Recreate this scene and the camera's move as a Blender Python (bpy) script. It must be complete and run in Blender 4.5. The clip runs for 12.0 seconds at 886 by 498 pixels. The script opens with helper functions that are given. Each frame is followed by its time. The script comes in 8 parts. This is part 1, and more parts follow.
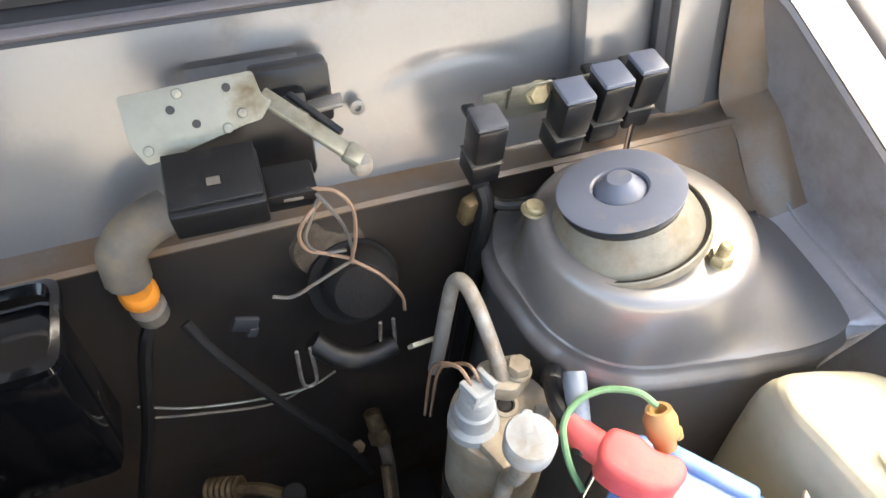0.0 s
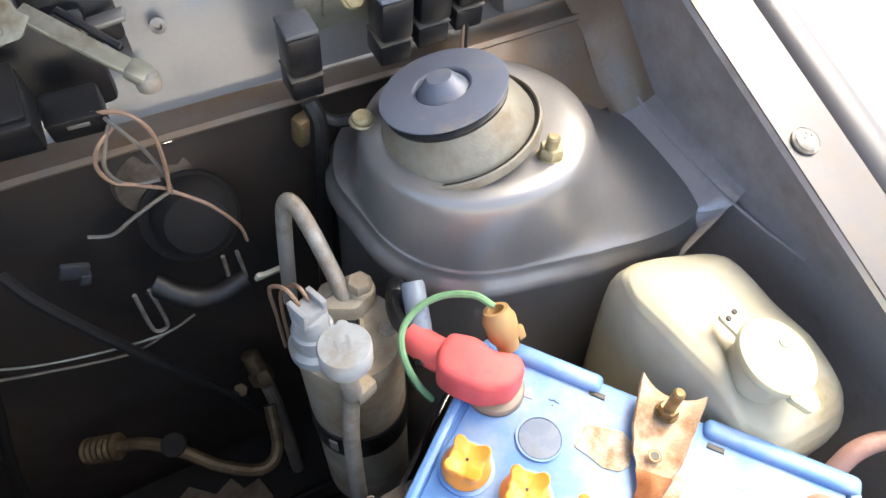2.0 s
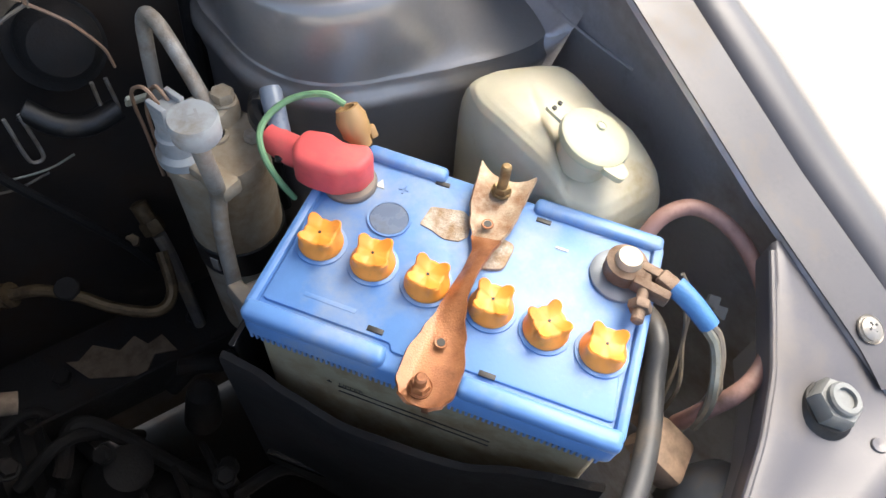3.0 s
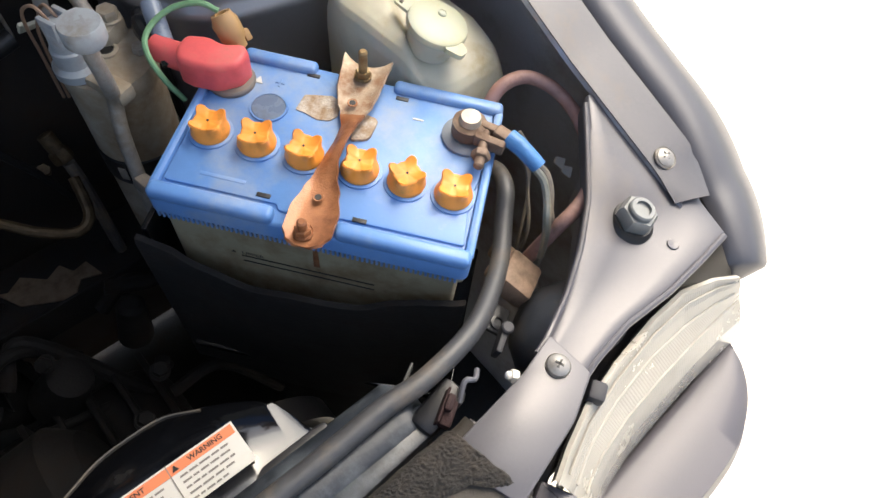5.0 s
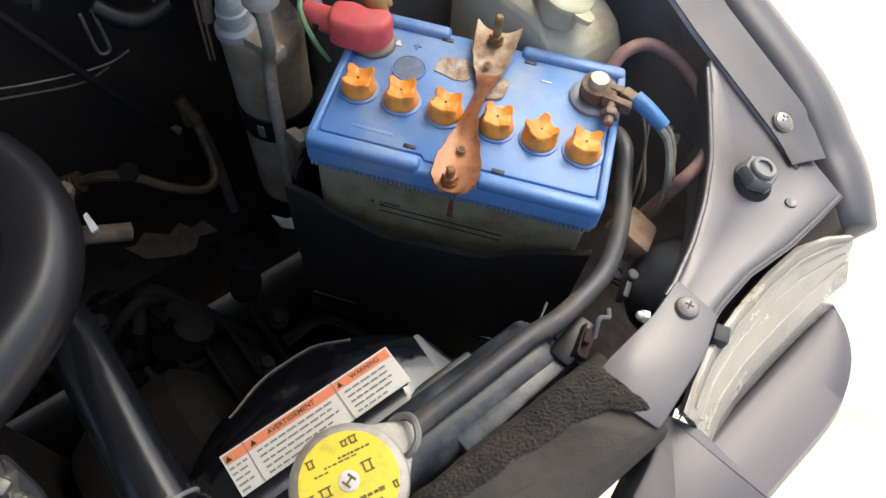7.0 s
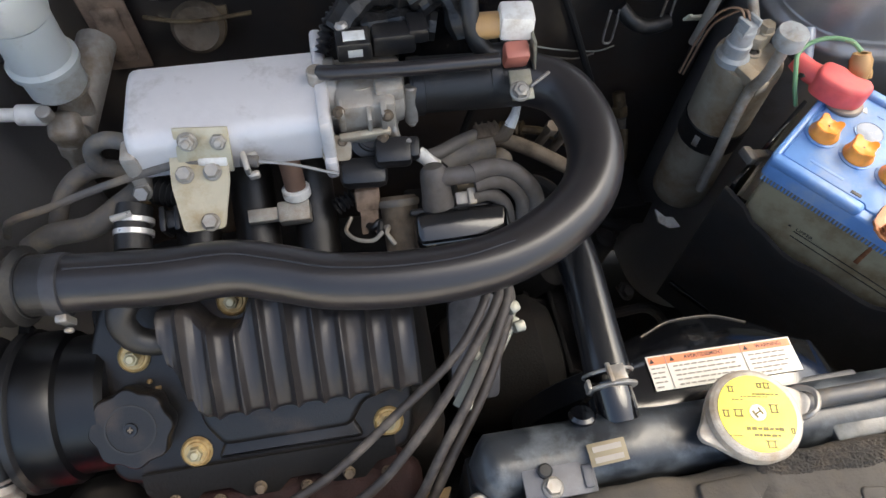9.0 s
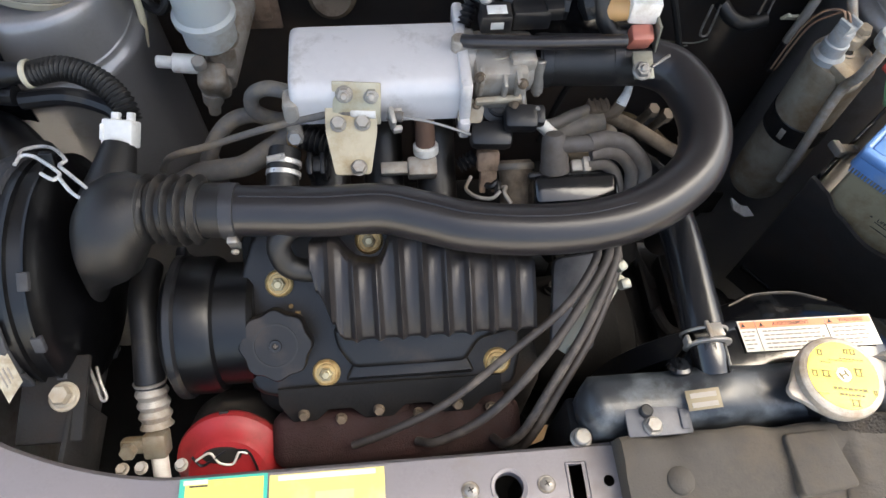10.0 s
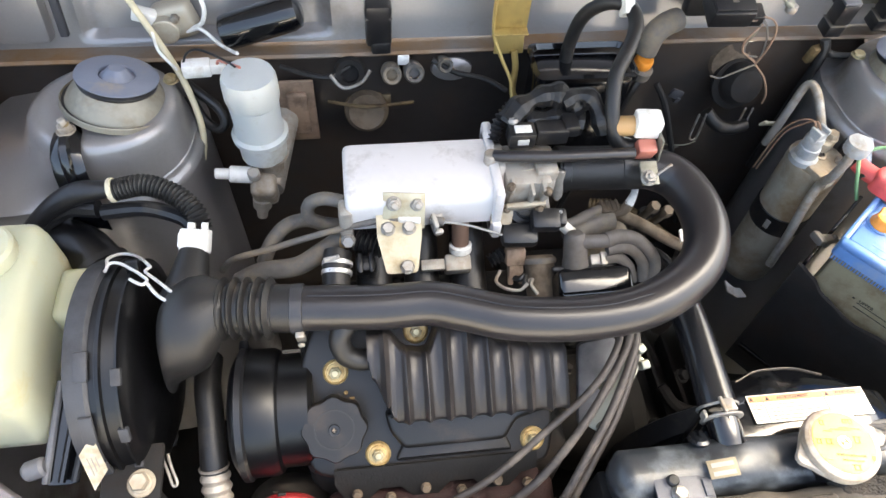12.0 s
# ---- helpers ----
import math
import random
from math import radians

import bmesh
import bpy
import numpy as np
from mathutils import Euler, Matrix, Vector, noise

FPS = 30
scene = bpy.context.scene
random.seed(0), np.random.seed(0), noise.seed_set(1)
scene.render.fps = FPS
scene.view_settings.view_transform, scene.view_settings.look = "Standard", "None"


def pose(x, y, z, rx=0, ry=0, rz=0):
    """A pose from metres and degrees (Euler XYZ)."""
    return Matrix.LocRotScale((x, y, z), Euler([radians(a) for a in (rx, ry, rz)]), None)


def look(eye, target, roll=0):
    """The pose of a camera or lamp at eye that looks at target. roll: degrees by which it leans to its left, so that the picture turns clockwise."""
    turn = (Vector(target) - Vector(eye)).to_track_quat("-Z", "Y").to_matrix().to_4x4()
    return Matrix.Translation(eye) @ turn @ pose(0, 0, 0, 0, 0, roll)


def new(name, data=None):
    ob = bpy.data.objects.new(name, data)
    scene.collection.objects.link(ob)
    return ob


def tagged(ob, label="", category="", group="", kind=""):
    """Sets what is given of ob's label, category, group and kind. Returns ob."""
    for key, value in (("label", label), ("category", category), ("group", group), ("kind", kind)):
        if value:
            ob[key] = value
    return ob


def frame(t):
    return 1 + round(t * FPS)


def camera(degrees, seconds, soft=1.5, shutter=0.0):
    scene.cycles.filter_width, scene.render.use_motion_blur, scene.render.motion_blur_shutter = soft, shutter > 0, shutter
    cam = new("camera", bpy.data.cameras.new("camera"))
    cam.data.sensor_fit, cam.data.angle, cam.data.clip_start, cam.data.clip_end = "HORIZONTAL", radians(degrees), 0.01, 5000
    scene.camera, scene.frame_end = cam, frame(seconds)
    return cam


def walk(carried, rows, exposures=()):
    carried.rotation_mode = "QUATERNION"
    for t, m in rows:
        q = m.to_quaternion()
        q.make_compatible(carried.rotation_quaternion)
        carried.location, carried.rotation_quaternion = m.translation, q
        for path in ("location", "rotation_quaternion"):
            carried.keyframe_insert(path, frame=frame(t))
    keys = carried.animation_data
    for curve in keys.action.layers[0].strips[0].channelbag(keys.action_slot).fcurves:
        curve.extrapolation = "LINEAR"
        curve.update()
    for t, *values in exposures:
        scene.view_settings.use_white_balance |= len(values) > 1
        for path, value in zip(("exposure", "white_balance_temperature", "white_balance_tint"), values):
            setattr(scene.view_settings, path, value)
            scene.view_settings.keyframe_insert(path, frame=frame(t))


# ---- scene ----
cam = camera(66.3, 12.0)
PATH = [
    (0, (0.21, 0.226, 1.24), (0.74, 1.462, -0.24), 3.0),
    (0.5, (0.242, 0.236, 1.23), (0.815, 1.422, -0.275), 2.1),
    (1, (0.255, 0.238, 1.227), (0.856, 1.384, -0.298), 2.3),
    (1.5, (0.265, 0.229, 1.227), (0.878, 1.353, -0.309), 2.3),
    (2, (0.268, 0.193, 1.218), (0.882, 1.271, -0.351), 2.3),
    (2.5, (0.267, 0.16, 1.221), (0.908, 1.11, -0.418), 5.6),
    (3, (0.266, 0.097, 1.202), (0.972, 0.96, -0.458), 7.8),
    (3.5, (0.268, 0.071, 1.216), (0.923, 0.777, -0.537), 8.3),
    (3.7, (0.258, 0.064, 1.214), (0.961, 0.768, -0.521), 10.0),
    (5.3, (0.243, -0.003, 1.242), (1.044, 0.645, -0.472), 10.9),
    (5.5, (0.242, -0.008, 1.243), (1.052, 0.645, -0.465), 10.5),
    (6, (0.246, -0.007, 1.243), (1.053, 0.64, -0.469), 10.0),
    (6.5, (0.235, -0.005, 1.242), (1.051, 0.648, -0.463), 10.3),
    (7, (0.171, 0.016, 1.246), (0.87, 0.728, -0.488), 7.7),
    (7.5, (0.093, 0.034, 1.278), (0.588, 0.851, -0.479), 4.8),
    (7.7, (0.065, 0.035, 1.285), (0.528, 0.845, -0.484), 6.1),
    (9.3, (-0.055, -0.023, 1.323), (0.133, 0.998, -0.386), 3.0),
    (9.5, (-0.073, -0.029, 1.33), (0.131, 0.975, -0.388), 4.9),
    (10, (-0.114, -0.051, 1.341), (0.044, 0.939, -0.39), 4.6),
    (10.4, (-0.143, -0.064, 1.341), (-0.066, 0.929, -0.394), 1.7),
    (10.5, (-0.149, -0.068, 1.341), (-0.051, 0.936, -0.387), 3.2),
    (11, (-0.168, -0.061, 1.344), (-0.044, 0.966, -0.367), 4.8),
    (11.5, (-0.168, -0.051, 1.382), (0.028, 1.106, -0.237), 5.7),
    (11.7, (-0.176, -0.06, 1.393), (0.091, 1.139, -0.186), 7.2),
    (12, (-0.167, -0.07, 1.401), (0.061, 1.102, -0.203), 5.0),
]
walk(cam, [(t, look(eye, target, roll)) for t, eye, target, roll in PATH],
     exposures=[(t, e, k, 5) for t, e, k in ((0, 1.4, 7500), (0.5, 0.95, 7350), (1, 0.88, 7200), (2, 0.92, 6950), (2.5, 0.82, 6750), (3, 0.33, 6650), (3.5, 0.2, 6650), (5.5, -0.15, 6650), (6.5, -0.2, 6650), (7.1, -0.35, 6550), (7.5, 0.0, 6700), (7.7, 0.02, 6700), (9.5, 0.55, 7000), (10, 0.65, 7000), (10.5, 1.0, 6950), (11.2, 1.3, 7150), (12, 1.36, 7300))])

# ---- world and light ----
SKY = bpy.data.worlds.new("sky")
scene.world = SKY
SKY.use_nodes = True
_nt = SKY.node_tree
_sky = _nt.nodes.new("ShaderNodeTexSky")
_sky.sky_type, _sky.sun_disc = "NISHITA", False
_sky.sun_elevation, _sky.sun_rotation = radians(61), radians(66)
_sky.air_density, _sky.dust_density, _sky.ozone_density = 0.8, 5.5, 0.6
_nt.nodes["Background"].inputs["Strength"].default_value = 0.45
_nt.links.new(_sky.outputs["Color"], _nt.nodes["Background"].inputs["Color"])
sun = new("sun", bpy.data.lights.new("sun", "SUN"))
sun.data.energy, sun.data.angle, sun.data.color = 2.5, radians(60), (1.0, 0.96, 0.9)
# from the battery's side of the car and a little behind it
sun.matrix_world = look((1.7, 0.75, 3.3), (0, 0, 0))


# ---- geometry tools: every shape is (vertices, faces) ----
def from_bm(bm):
    bm.verts.index_update()
    g = ([v.co.copy() for v in bm.verts], [tuple(v.index for v in f.verts) for f in bm.faces])
    bm.free()
    return g


def mv(g, m):
    return ([m @ v for v in g[0]], g[1])


def at(g, x, y, z, rx=0, ry=0, rz=0):
    return mv(g, pose(x, y, z, rx, ry, rz))


def join(*gs):
    V, F = [], []
    for g in gs:
        n = len(V)
        V += g[0]
        F += [tuple(i + n for i in f) for f in g[1]]
    return (V, F)


def rbox(sx, sy, sz, bev=0.002, seg=2):
    """A box round the origin with rounded edges."""
    bm = bmesh.new()
    bmesh.ops.create_cube(bm, size=1)
    for v in bm.verts:
        v.co = Vector((v.co.x * sx, v.co.y * sy, v.co.z * sz))
    if bev > 0:
        bmesh.ops.bevel(bm, geom=list(bm.edges), offset=min(bev, min(sx, sy, sz) * 0.45), segments=seg, profile=0.5, affect="EDGES")
    return from_bm(bm)


def lathe(profile, n=24, caps=True):
    """Turns (r, z) pairs round the z axis."""
    V, F = [], []
    for r, z in profile:
        for i in range(n):
            a = 2 * math.pi * i / n
            V.append(Vector((r * math.cos(a), r * math.sin(a), z)))
    for k in range(len(profile) - 1):
        for i in range(n):
            j = (i + 1) % n
            F.append((k * n + i, k * n + j, (k + 1) * n + j, (k + 1) * n + i))
    if caps and profile[0][0] > 1e-6:
        F.append(tuple(reversed(range(n))))
    if caps and profile[-1][0] > 1e-6:
        F.append(tuple(range((len(profile) - 1) * n, len(profile) * n)))
    return (V, F)


def disc(r, h, bev=0.001, n=24):
    """A short drum on z = 0 with rounded rims."""
    return lathe([(r - bev, 0), (r, bev), (r, h - bev), (r - bev, h)], n)


def hexnut(r, h):
    return lathe([(r * 0.93, 0), (r, h * 0.15), (r, h * 0.8), (r * 0.88, h)], 6)


def spline(pts, res=8):
    """Catmull-Rom through the points."""
    P = [Vector(p) for p in pts]
    if len(P) < 3:
        return [P[0].lerp(P[-1], i / 4) for i in range(5)]
    Q = [2 * P[0] - P[1]] + P + [2 * P[-1] - P[-2]]
    out = []
    for i in range(1, len(Q) - 2):
        a, b, c, d = Q[i - 1], Q[i], Q[i + 1], Q[i + 2]
        for k in range(res):
            t = k / res
            out.append(0.5 * (2 * b + (c - a) * t + (2 * a - 5 * b + 4 * c - d) * t * t + (3 * b - a - 3 * c + d) * t ** 3))
    out.append(P[-1])
    return out


def tube(pts, r, n=10, res=8, rings=None, hollow=0.0):
    """A round pipe along a smooth path. r: radius, or a function of 0 to 1 along it."""
    C = spline(pts, res)
    if rings:
        D, L = [C[0]], [0.0]
        for p, q in zip(C, C[1:]):
            L.append(L[-1] + (q - p).length)
        D = []
        for k in range(rings + 1):
            s = L[-1] * k / rings
            i = max(0, min(len(C) - 2, next((j for j in range(1, len(L)) if L[j] >= s - 1e-9), len(L) - 1) - 1))
            u = (s - L[i]) / max(1e-9, L[i + 1] - L[i])
            D.append(C[i].lerp(C[i + 1], u))
        C = D
    V, F = [], []
    up = None
    m = len(C)
    for k, p in enumerate(C):
        t = (C[min(k + 1, m - 1)] - C[max(k - 1, 0)]).normalized()
        if up is None:
            up = t.orthogonal().normalized()
        up = (up - t * up.dot(t)).normalized()
        sd = t.cross(up)
        rad = r(k / (m - 1)) if callable(r) else r
        for i in range(n):
            a = 2 * math.pi * i / n
            V.append(p + rad * (math.cos(a) * up + math.sin(a) * sd))
    for k in range(m - 1):
        for i in range(n):
            j = (i + 1) % n
            F.append((k * n + i, k * n + j, (k + 1) * n + j, (k + 1) * n + i))
    F.append(tuple(reversed(range(n))))
    F.append(tuple(range((m - 1) * n, m * n)))
    return (V, F)


def corrugated(pts, r, amp, pitch, n=16):
    L = sum((b - a).length for a, b in zip(*(lambda c: (c, c[1:]))(spline(pts, 12))))
    k = max(3, int(L / pitch))
    return tube(pts, lambda s: r + amp * math.cos(2 * math.pi * s * k), n, 12, rings=k * 6)


def bellows_tube(pts, r, fin, count, n=32):
    """A hose with sharp narrow fins."""
    return tube(pts, lambda s: r + fin * max(0.0, 1 - abs(((s * count) % 1.0) - 0.5) / 0.30) ** 0.8, n, 12, rings=count * 12)


def prism(outline, z0, z1, bev=0.0, seg=2):
    """An outline in the xy plane, raised from z0 to z1, with its upper rim rounded."""
    bm = bmesh.new()
    vs = [bm.verts.new((x, y, z0)) for x, y in outline]
    f = bm.faces.new(vs)
    f.normal_update()
    if f.normal.z < 0:
        f.normal_flip()
    ret = bmesh.ops.extrude_face_region(bm, geom=[f])
    top = [e for e in ret["geom"] if isinstance(e, bmesh.types.BMVert)]
    for v in top:
        v.co.z = z1
    bmesh.ops.recalc_face_normals(bm, faces=list(bm.faces))
    if bev > 0:
        tv = set(top)
        ed = [e for e in bm.edges if e.verts[0] in tv and e.verts[1] in tv]
        bmesh.ops.bevel(bm, geom=ed, offset=bev, segments=seg, profile=0.5, affect="EDGES")
    return from_bm(bm)


def rounded(pts, r=0.006, k=4):
    """A polygon with rounded corners."""
    out = []
    P = [Vector(p) for p in pts]
    for i, p in enumerate(P):
        a, b = P[i - 1], P[(i + 1) % len(P)]
        da, db = (a - p), (b - p)
        q = min(r, da.length * 0.45, db.length * 0.45)
        s, e = p + da.normalized() * q, p + db.normalized() * q
        for j in range(k + 1):
            t = j / k
            c = (1 - t) ** 2 * s + 2 * t * (1 - t) * p + t * t * e
            out.append((c.x, c.y))
    return out


def rrect(sx, sy, r=0.006, cx=0, cy=0, k=4):
    return rounded([(cx - sx / 2, cy - sy / 2), (cx + sx / 2, cy - sy / 2), (cx + sx / 2, cy + sy / 2), (cx - sx / 2, cy + sy / 2)], r, k)


def loft(loops, closed=True, cap0=False, cap1=False):
    V = [Vector(p) for l in loops for p in l]
    n = len(loops[0])
    F = []
    for k in range(len(loops) - 1):
        for i in range(n if closed else n - 1):
            j = (i + 1) % n
            F.append((k * n + i, k * n + j, (k + 1) * n + j, (k + 1) * n + i))
    if cap0:
        F.append(tuple(reversed(range(n))))
    if cap1:
        F.append(tuple(range((len(loops) - 1) * n, len(loops) * n)))
    return (V, F)


def surface(fn, nu, nv):
    """A sheet: fn(u, v) gives the place, u and v from 0 to 1."""
    return loft([[fn(i / nu, j / nv) for j in range(nv + 1)] for i in range(nu + 1)], closed=False)


def thick(g, d):
    """A sheet given the thickness d."""
    bm = bmesh.new()
    vs = [bm.verts.new(v) for v in g[0]]
    for f in g[1]:
        bm.faces.new([vs[i] for i in f])
    bmesh.ops.recalc_face_normals(bm, faces=list(bm.faces))
    bmesh.ops.solidify(bm, geom=list(bm.faces), thickness=d)
    return from_bm(bm)


def lerp_table(table, x):
    """Smooth values from a sorted table of (x, a, b, ...)."""
    for p, q in zip(table, table[1:]):
        if x <= q[0]:
            t = max(0.0, (x - p[0]) / (q[0] - p[0]))
            t = t * t * (3 - 2 * t)
            return [a + (b - a) * t for a, b in zip(p[1:], q[1:])]
    return list(table[-1][1:])


def along(p, q):
    """The pose whose z axis runs from p to q, with its origin at p."""
    d = Vector(q) - Vector(p)
    return Matrix.Translation(p) @ d.to_track_quat("Z", "Y").to_matrix().to_4x4()


def rod(p, q, r, n=12, bev=0.0006):
    h = (Vector(q) - Vector(p)).length
    return mv(disc(r, h, min(bev, r * 0.4, h * 0.4), n), along(p, q))


# ---- objects ----
BASE = {}


def mesh_of(name, g, origin, material, smooth=35):
    me = bpy.data.meshes.new(name)
    o = Vector(origin)
    me.from_pydata([tuple(v - o) for v in g[0]], [], g[1])
    bm = bmesh.new()
    bm.from_mesh(me)
    bmesh.ops.recalc_face_normals(bm, faces=list(bm.faces))
    bm.to_mesh(me)
    bm.free()
    me.materials.append(material)
    for p in me.polygons:
        p.use_smooth = True
    me.set_sharp_from_angle(angle=radians(smooth))
    return me


def thing(name, base, label, category, group="", kind=""):
    """An Empty at the base of a thing, to parent its parts."""
    ob = new(name)
    ob.empty_display_size = 0.02
    ob.location = base
    BASE[ob.name] = Vector(base)
    return tagged(ob, label, category, group, kind)


def part(name, g, material, parent, label="", smooth=35):
    """One mesh under a thing or under a part; g in the world's metres."""
    o = BASE[parent.name]
    ob = new(name, mesh_of(name, g, o, material, smooth))
    ob.parent = parent
    BASE[ob.name] = o
    if label:
        tagged(ob, label)
    return ob


def solo(name, g, material, label, category, group="", kind="", smooth=35):
    """A thing of one mesh."""
    c = sum((Vector(v) for v in g[0]), Vector()) / len(g[0])
    c.z = min(v.z for v in g[0])
    ob = new(name, mesh_of(name, g, c, material, smooth))
    ob.location = c
    BASE[ob.name] = c
    return tagged(ob, label, category, group, kind)


def writing(name, text, size, m, material, parent, depth=0.0):
    """Raised letters; m is the pose of the middle of the line."""
    cu = bpy.data.curves.new(name, "FONT")
    cu.body, cu.size, cu.align_x, cu.align_y = text, size, "CENTER", "CENTER"
    cu.extrude, cu.offset = depth, size * 0.02
    cu.materials.append(material)
    ob = new(name, cu)
    ob.parent = parent
    ob.matrix_local = Matrix.Translation(-BASE[parent.name]) @ m
    return ob


# ---- materials ----
def lin(r, g, b):
    return tuple(((c / 255 + 0.055) / 1.055) ** 2.4 if c > 10 else c / 255 / 12.92 for c in (r, g, b)) + (1.0,)


def material(name, col, rough=0.5, metal=0.0, vary=0.12, scale=60.0, bump=0.0, bscale=300.0, dirt=None, dirt_amount=0.0,
             dirt_scale=14.0, coat=0.0, rvary=0.1, trans=0.0, sss=0.0):
    """Paint, plastic, rubber or metal with two scales of variation, a film of dirt and a fine relief."""
    mt = bpy.data.materials.new(name)
    mt.use_nodes = True
    nt = mt.node_tree
    N, L = nt.nodes, nt.links
    b = N["Principled BSDF"]
    geo = N.new("ShaderNodeNewGeometry")

    def noise_tex(sc, detail=4.0, rough_=0.55):
        n = N.new("ShaderNodeTexNoise")
        n.inputs["Scale"].default_value, n.inputs["Detail"].default_value, n.inputs["Roughness"].default_value = sc, detail, rough_
        L.new(geo.outputs["Position"], n.inputs["Vector"])
        return n

    def ramp(src, a, c):
        r = N.new("ShaderNodeMapRange")
        r.inputs["From Min"].default_value, r.inputs["From Max"].default_value = a, c
        L.new(src, r.inputs["Value"])
        return r.outputs["Result"]

    def mix(fac, A, B, mode="MIX"):
        x = N.new("ShaderNodeMix")
        x.data_type, x.blend_type = "RGBA", mode
        for sock, val in ((x.inputs[0], fac), (x.inputs[6], A), (x.inputs[7], B)):
            if isinstance(val, (int, float, tuple)):
                sock.default_value = val
            else:
                L.new(val, sock)
        return x.outputs[2]

    n1 = noise_tex(scale)
    n2 = noise_tex(scale * 0.13, 3.0)
    dark = tuple(c * (1 - 2 * vary) for c in col[:3]) + (1.0,)
    light = tuple(min(1.0, c * (1 + vary)) for c in col[:3]) + (1.0,)
    c1 = mix(ramp(n1.outputs["Fac"], 0.3, 0.7), dark, light)
    c2 = mix(ramp(n2.outputs["Fac"], 0.35, 0.65), c1, col, "MIX")
    fac = None
    if dirt:
        n3 = noise_tex(dirt_scale, 6.0, 0.65)
        fac = ramp(n3.outputs["Fac"], 0.62 - dirt_amount * 0.5, 0.78 - dirt_amount * 0.3)
        c2 = mix(fac, c2, dirt)
    L.new(c2, b.inputs["Base Color"])
    b.inputs["Metallic"].default_value = metal
    rr = N.new("ShaderNodeMapRange")
    rr.inputs["To Min"].default_value, rr.inputs["To Max"].default_value = max(0.02, rough - rvary), min(1.0, rough + rvary)
    L.new(n1.outputs["Fac"], rr.inputs["Value"])
    ro = rr.outputs["Result"]
    if fac is not None:
        m2 = N.new("ShaderNodeMix")
        L.new(fac, m2.inputs[0])
        L.new(ro, m2.inputs[2])
        m2.inputs[3].default_value = min(1.0, rough + 0.35)
        ro = m2.outputs[0]
    L.new(ro, b.inputs["Roughness"])
    if coat:
        b.inputs["Coat Weight"].default_value, b.inputs["Coat Roughness"].default_value = coat, 0.12
    if trans:
        b.inputs["Transmission Weight"].default_value = trans
    if sss:
        b.inputs["Subsurface Weight"].default_value = sss
        b.inputs["Subsurface Radius"].default_value = (0.012, 0.009, 0.005)
        b.inputs["Subsurface Scale"].default_value = 1.0
    if bump:
        bp = N.new("ShaderNodeBump")
        bp.inputs["Strength"].default_value, bp.inputs["Distance"].default_value = bump, 0.001
        L.new(noise_tex(bscale, 5.0).outputs["Fac"], bp.inputs["Height"])
        L.new(bp.outputs["Normal"], b.inputs["Normal"])
    return mt


PAINT = material("grey_body_paint", lin(142, 139, 138), 0.32, 0.42, 0.03, 300, dirt=lin(112, 100, 90), dirt_amount=0.12, dirt_scale=7, coat=0.45, rvary=0.04)
PAINT_DUSTY = material("dusty_grey_paint", lin(132, 122, 112), 0.42, 0.4, 0.07, 400, dirt=lin(140, 110, 78), dirt_amount=0.46, dirt_scale=11, coat=0.15)
# Same body paint in a darker copy, against too much light on the bracket.
PAINT_SILVER = material("shaded_bracket_paint", lin(84, 82, 86), 0.38, 0.2, 0.03, 500, dirt=lin(106, 100, 96), dirt_amount=0.14, dirt_scale=9, coat=0.2, rvary=0.05)
BUMPER = material("bumper_paint", lin(90, 87, 91), 0.48, 0.1, 0.03, 900, coat=0.1)
# Same body paint, kept lighter than the bracket's for light the rail lacks.
PAINT_RAIL = material("lit_rail_paint", lin(112, 108, 112), 0.42, 0.12, 0.05, 500, dirt=lin(108, 101, 96), dirt_amount=0.2, dirt_scale=16, coat=0.1)
# Wings get the body paint darkened, as if less sun fell on them.
FENDER = material("shaded_fender_paint", lin(78, 77, 81), 0.4, 0.2, 0.03, 900, coat=0.25)
BLACK = material("black_plastic", lin(26, 26, 28), 0.38, 0, 0.2, 200, 0.15, 500, dirt=lin(66, 60, 52), dirt_amount=0.12, dirt_scale=30)
HOSE_SHINE = material("polished_rubber_hose", lin(22, 23, 26), 0.24, 0, 0.12, 120, 0.02, 300, rvary=0.05)
BLACK_GLOSS = material("glossy_black_plastic", lin(12, 13, 16), 0.12, 0, 0.2, 120, 0.05, 200, dirt=lin(44, 42, 40), dirt_amount=0.05, dirt_scale=25, coat=0.5)
PIPE_BLACK = material("satin_black_pipe", lin(34, 32, 34), 0.33, 0, 0.08, 60, 0.012, 500, coat=0.12, rvary=0.04)
COVER_BLACK = material("black_cast_cover", lin(21, 18, 16), 0.42, 0, 0.16, 150, 0.18, 900, dirt=lin(62, 52, 46), dirt_amount=0.14, dirt_scale=22)
COVER_DUSTY = material("dusty_ribbed_cover", lin(44, 41, 41), 0.36, 0.15, 0.1, 90, 0.08, 700, dirt=lin(70, 63, 58), dirt_amount=0.14, dirt_scale=30)
SPARK_RUBBER = material("dusty_lead_rubber", lin(52, 46, 42), 0.55, 0, 0.15, 150, 0.1, 600, dirt=lin(96, 88, 80), dirt_amount=0.26, dirt_scale=40)
RUBBER = material("black_rubber", lin(27, 26, 26), 0.45, 0, 0.2, 200, 0.2, 800, dirt=lin(66, 59, 52), dirt_amount=0.12, dirt_scale=35)
HOSE_GREY = material("dusty_rubber_hose", lin(94, 90, 86), 0.55, 0, 0.15, 150, 0.2, 700, dirt=lin(132, 118, 98), dirt_amount=0.35, dirt_scale=30)
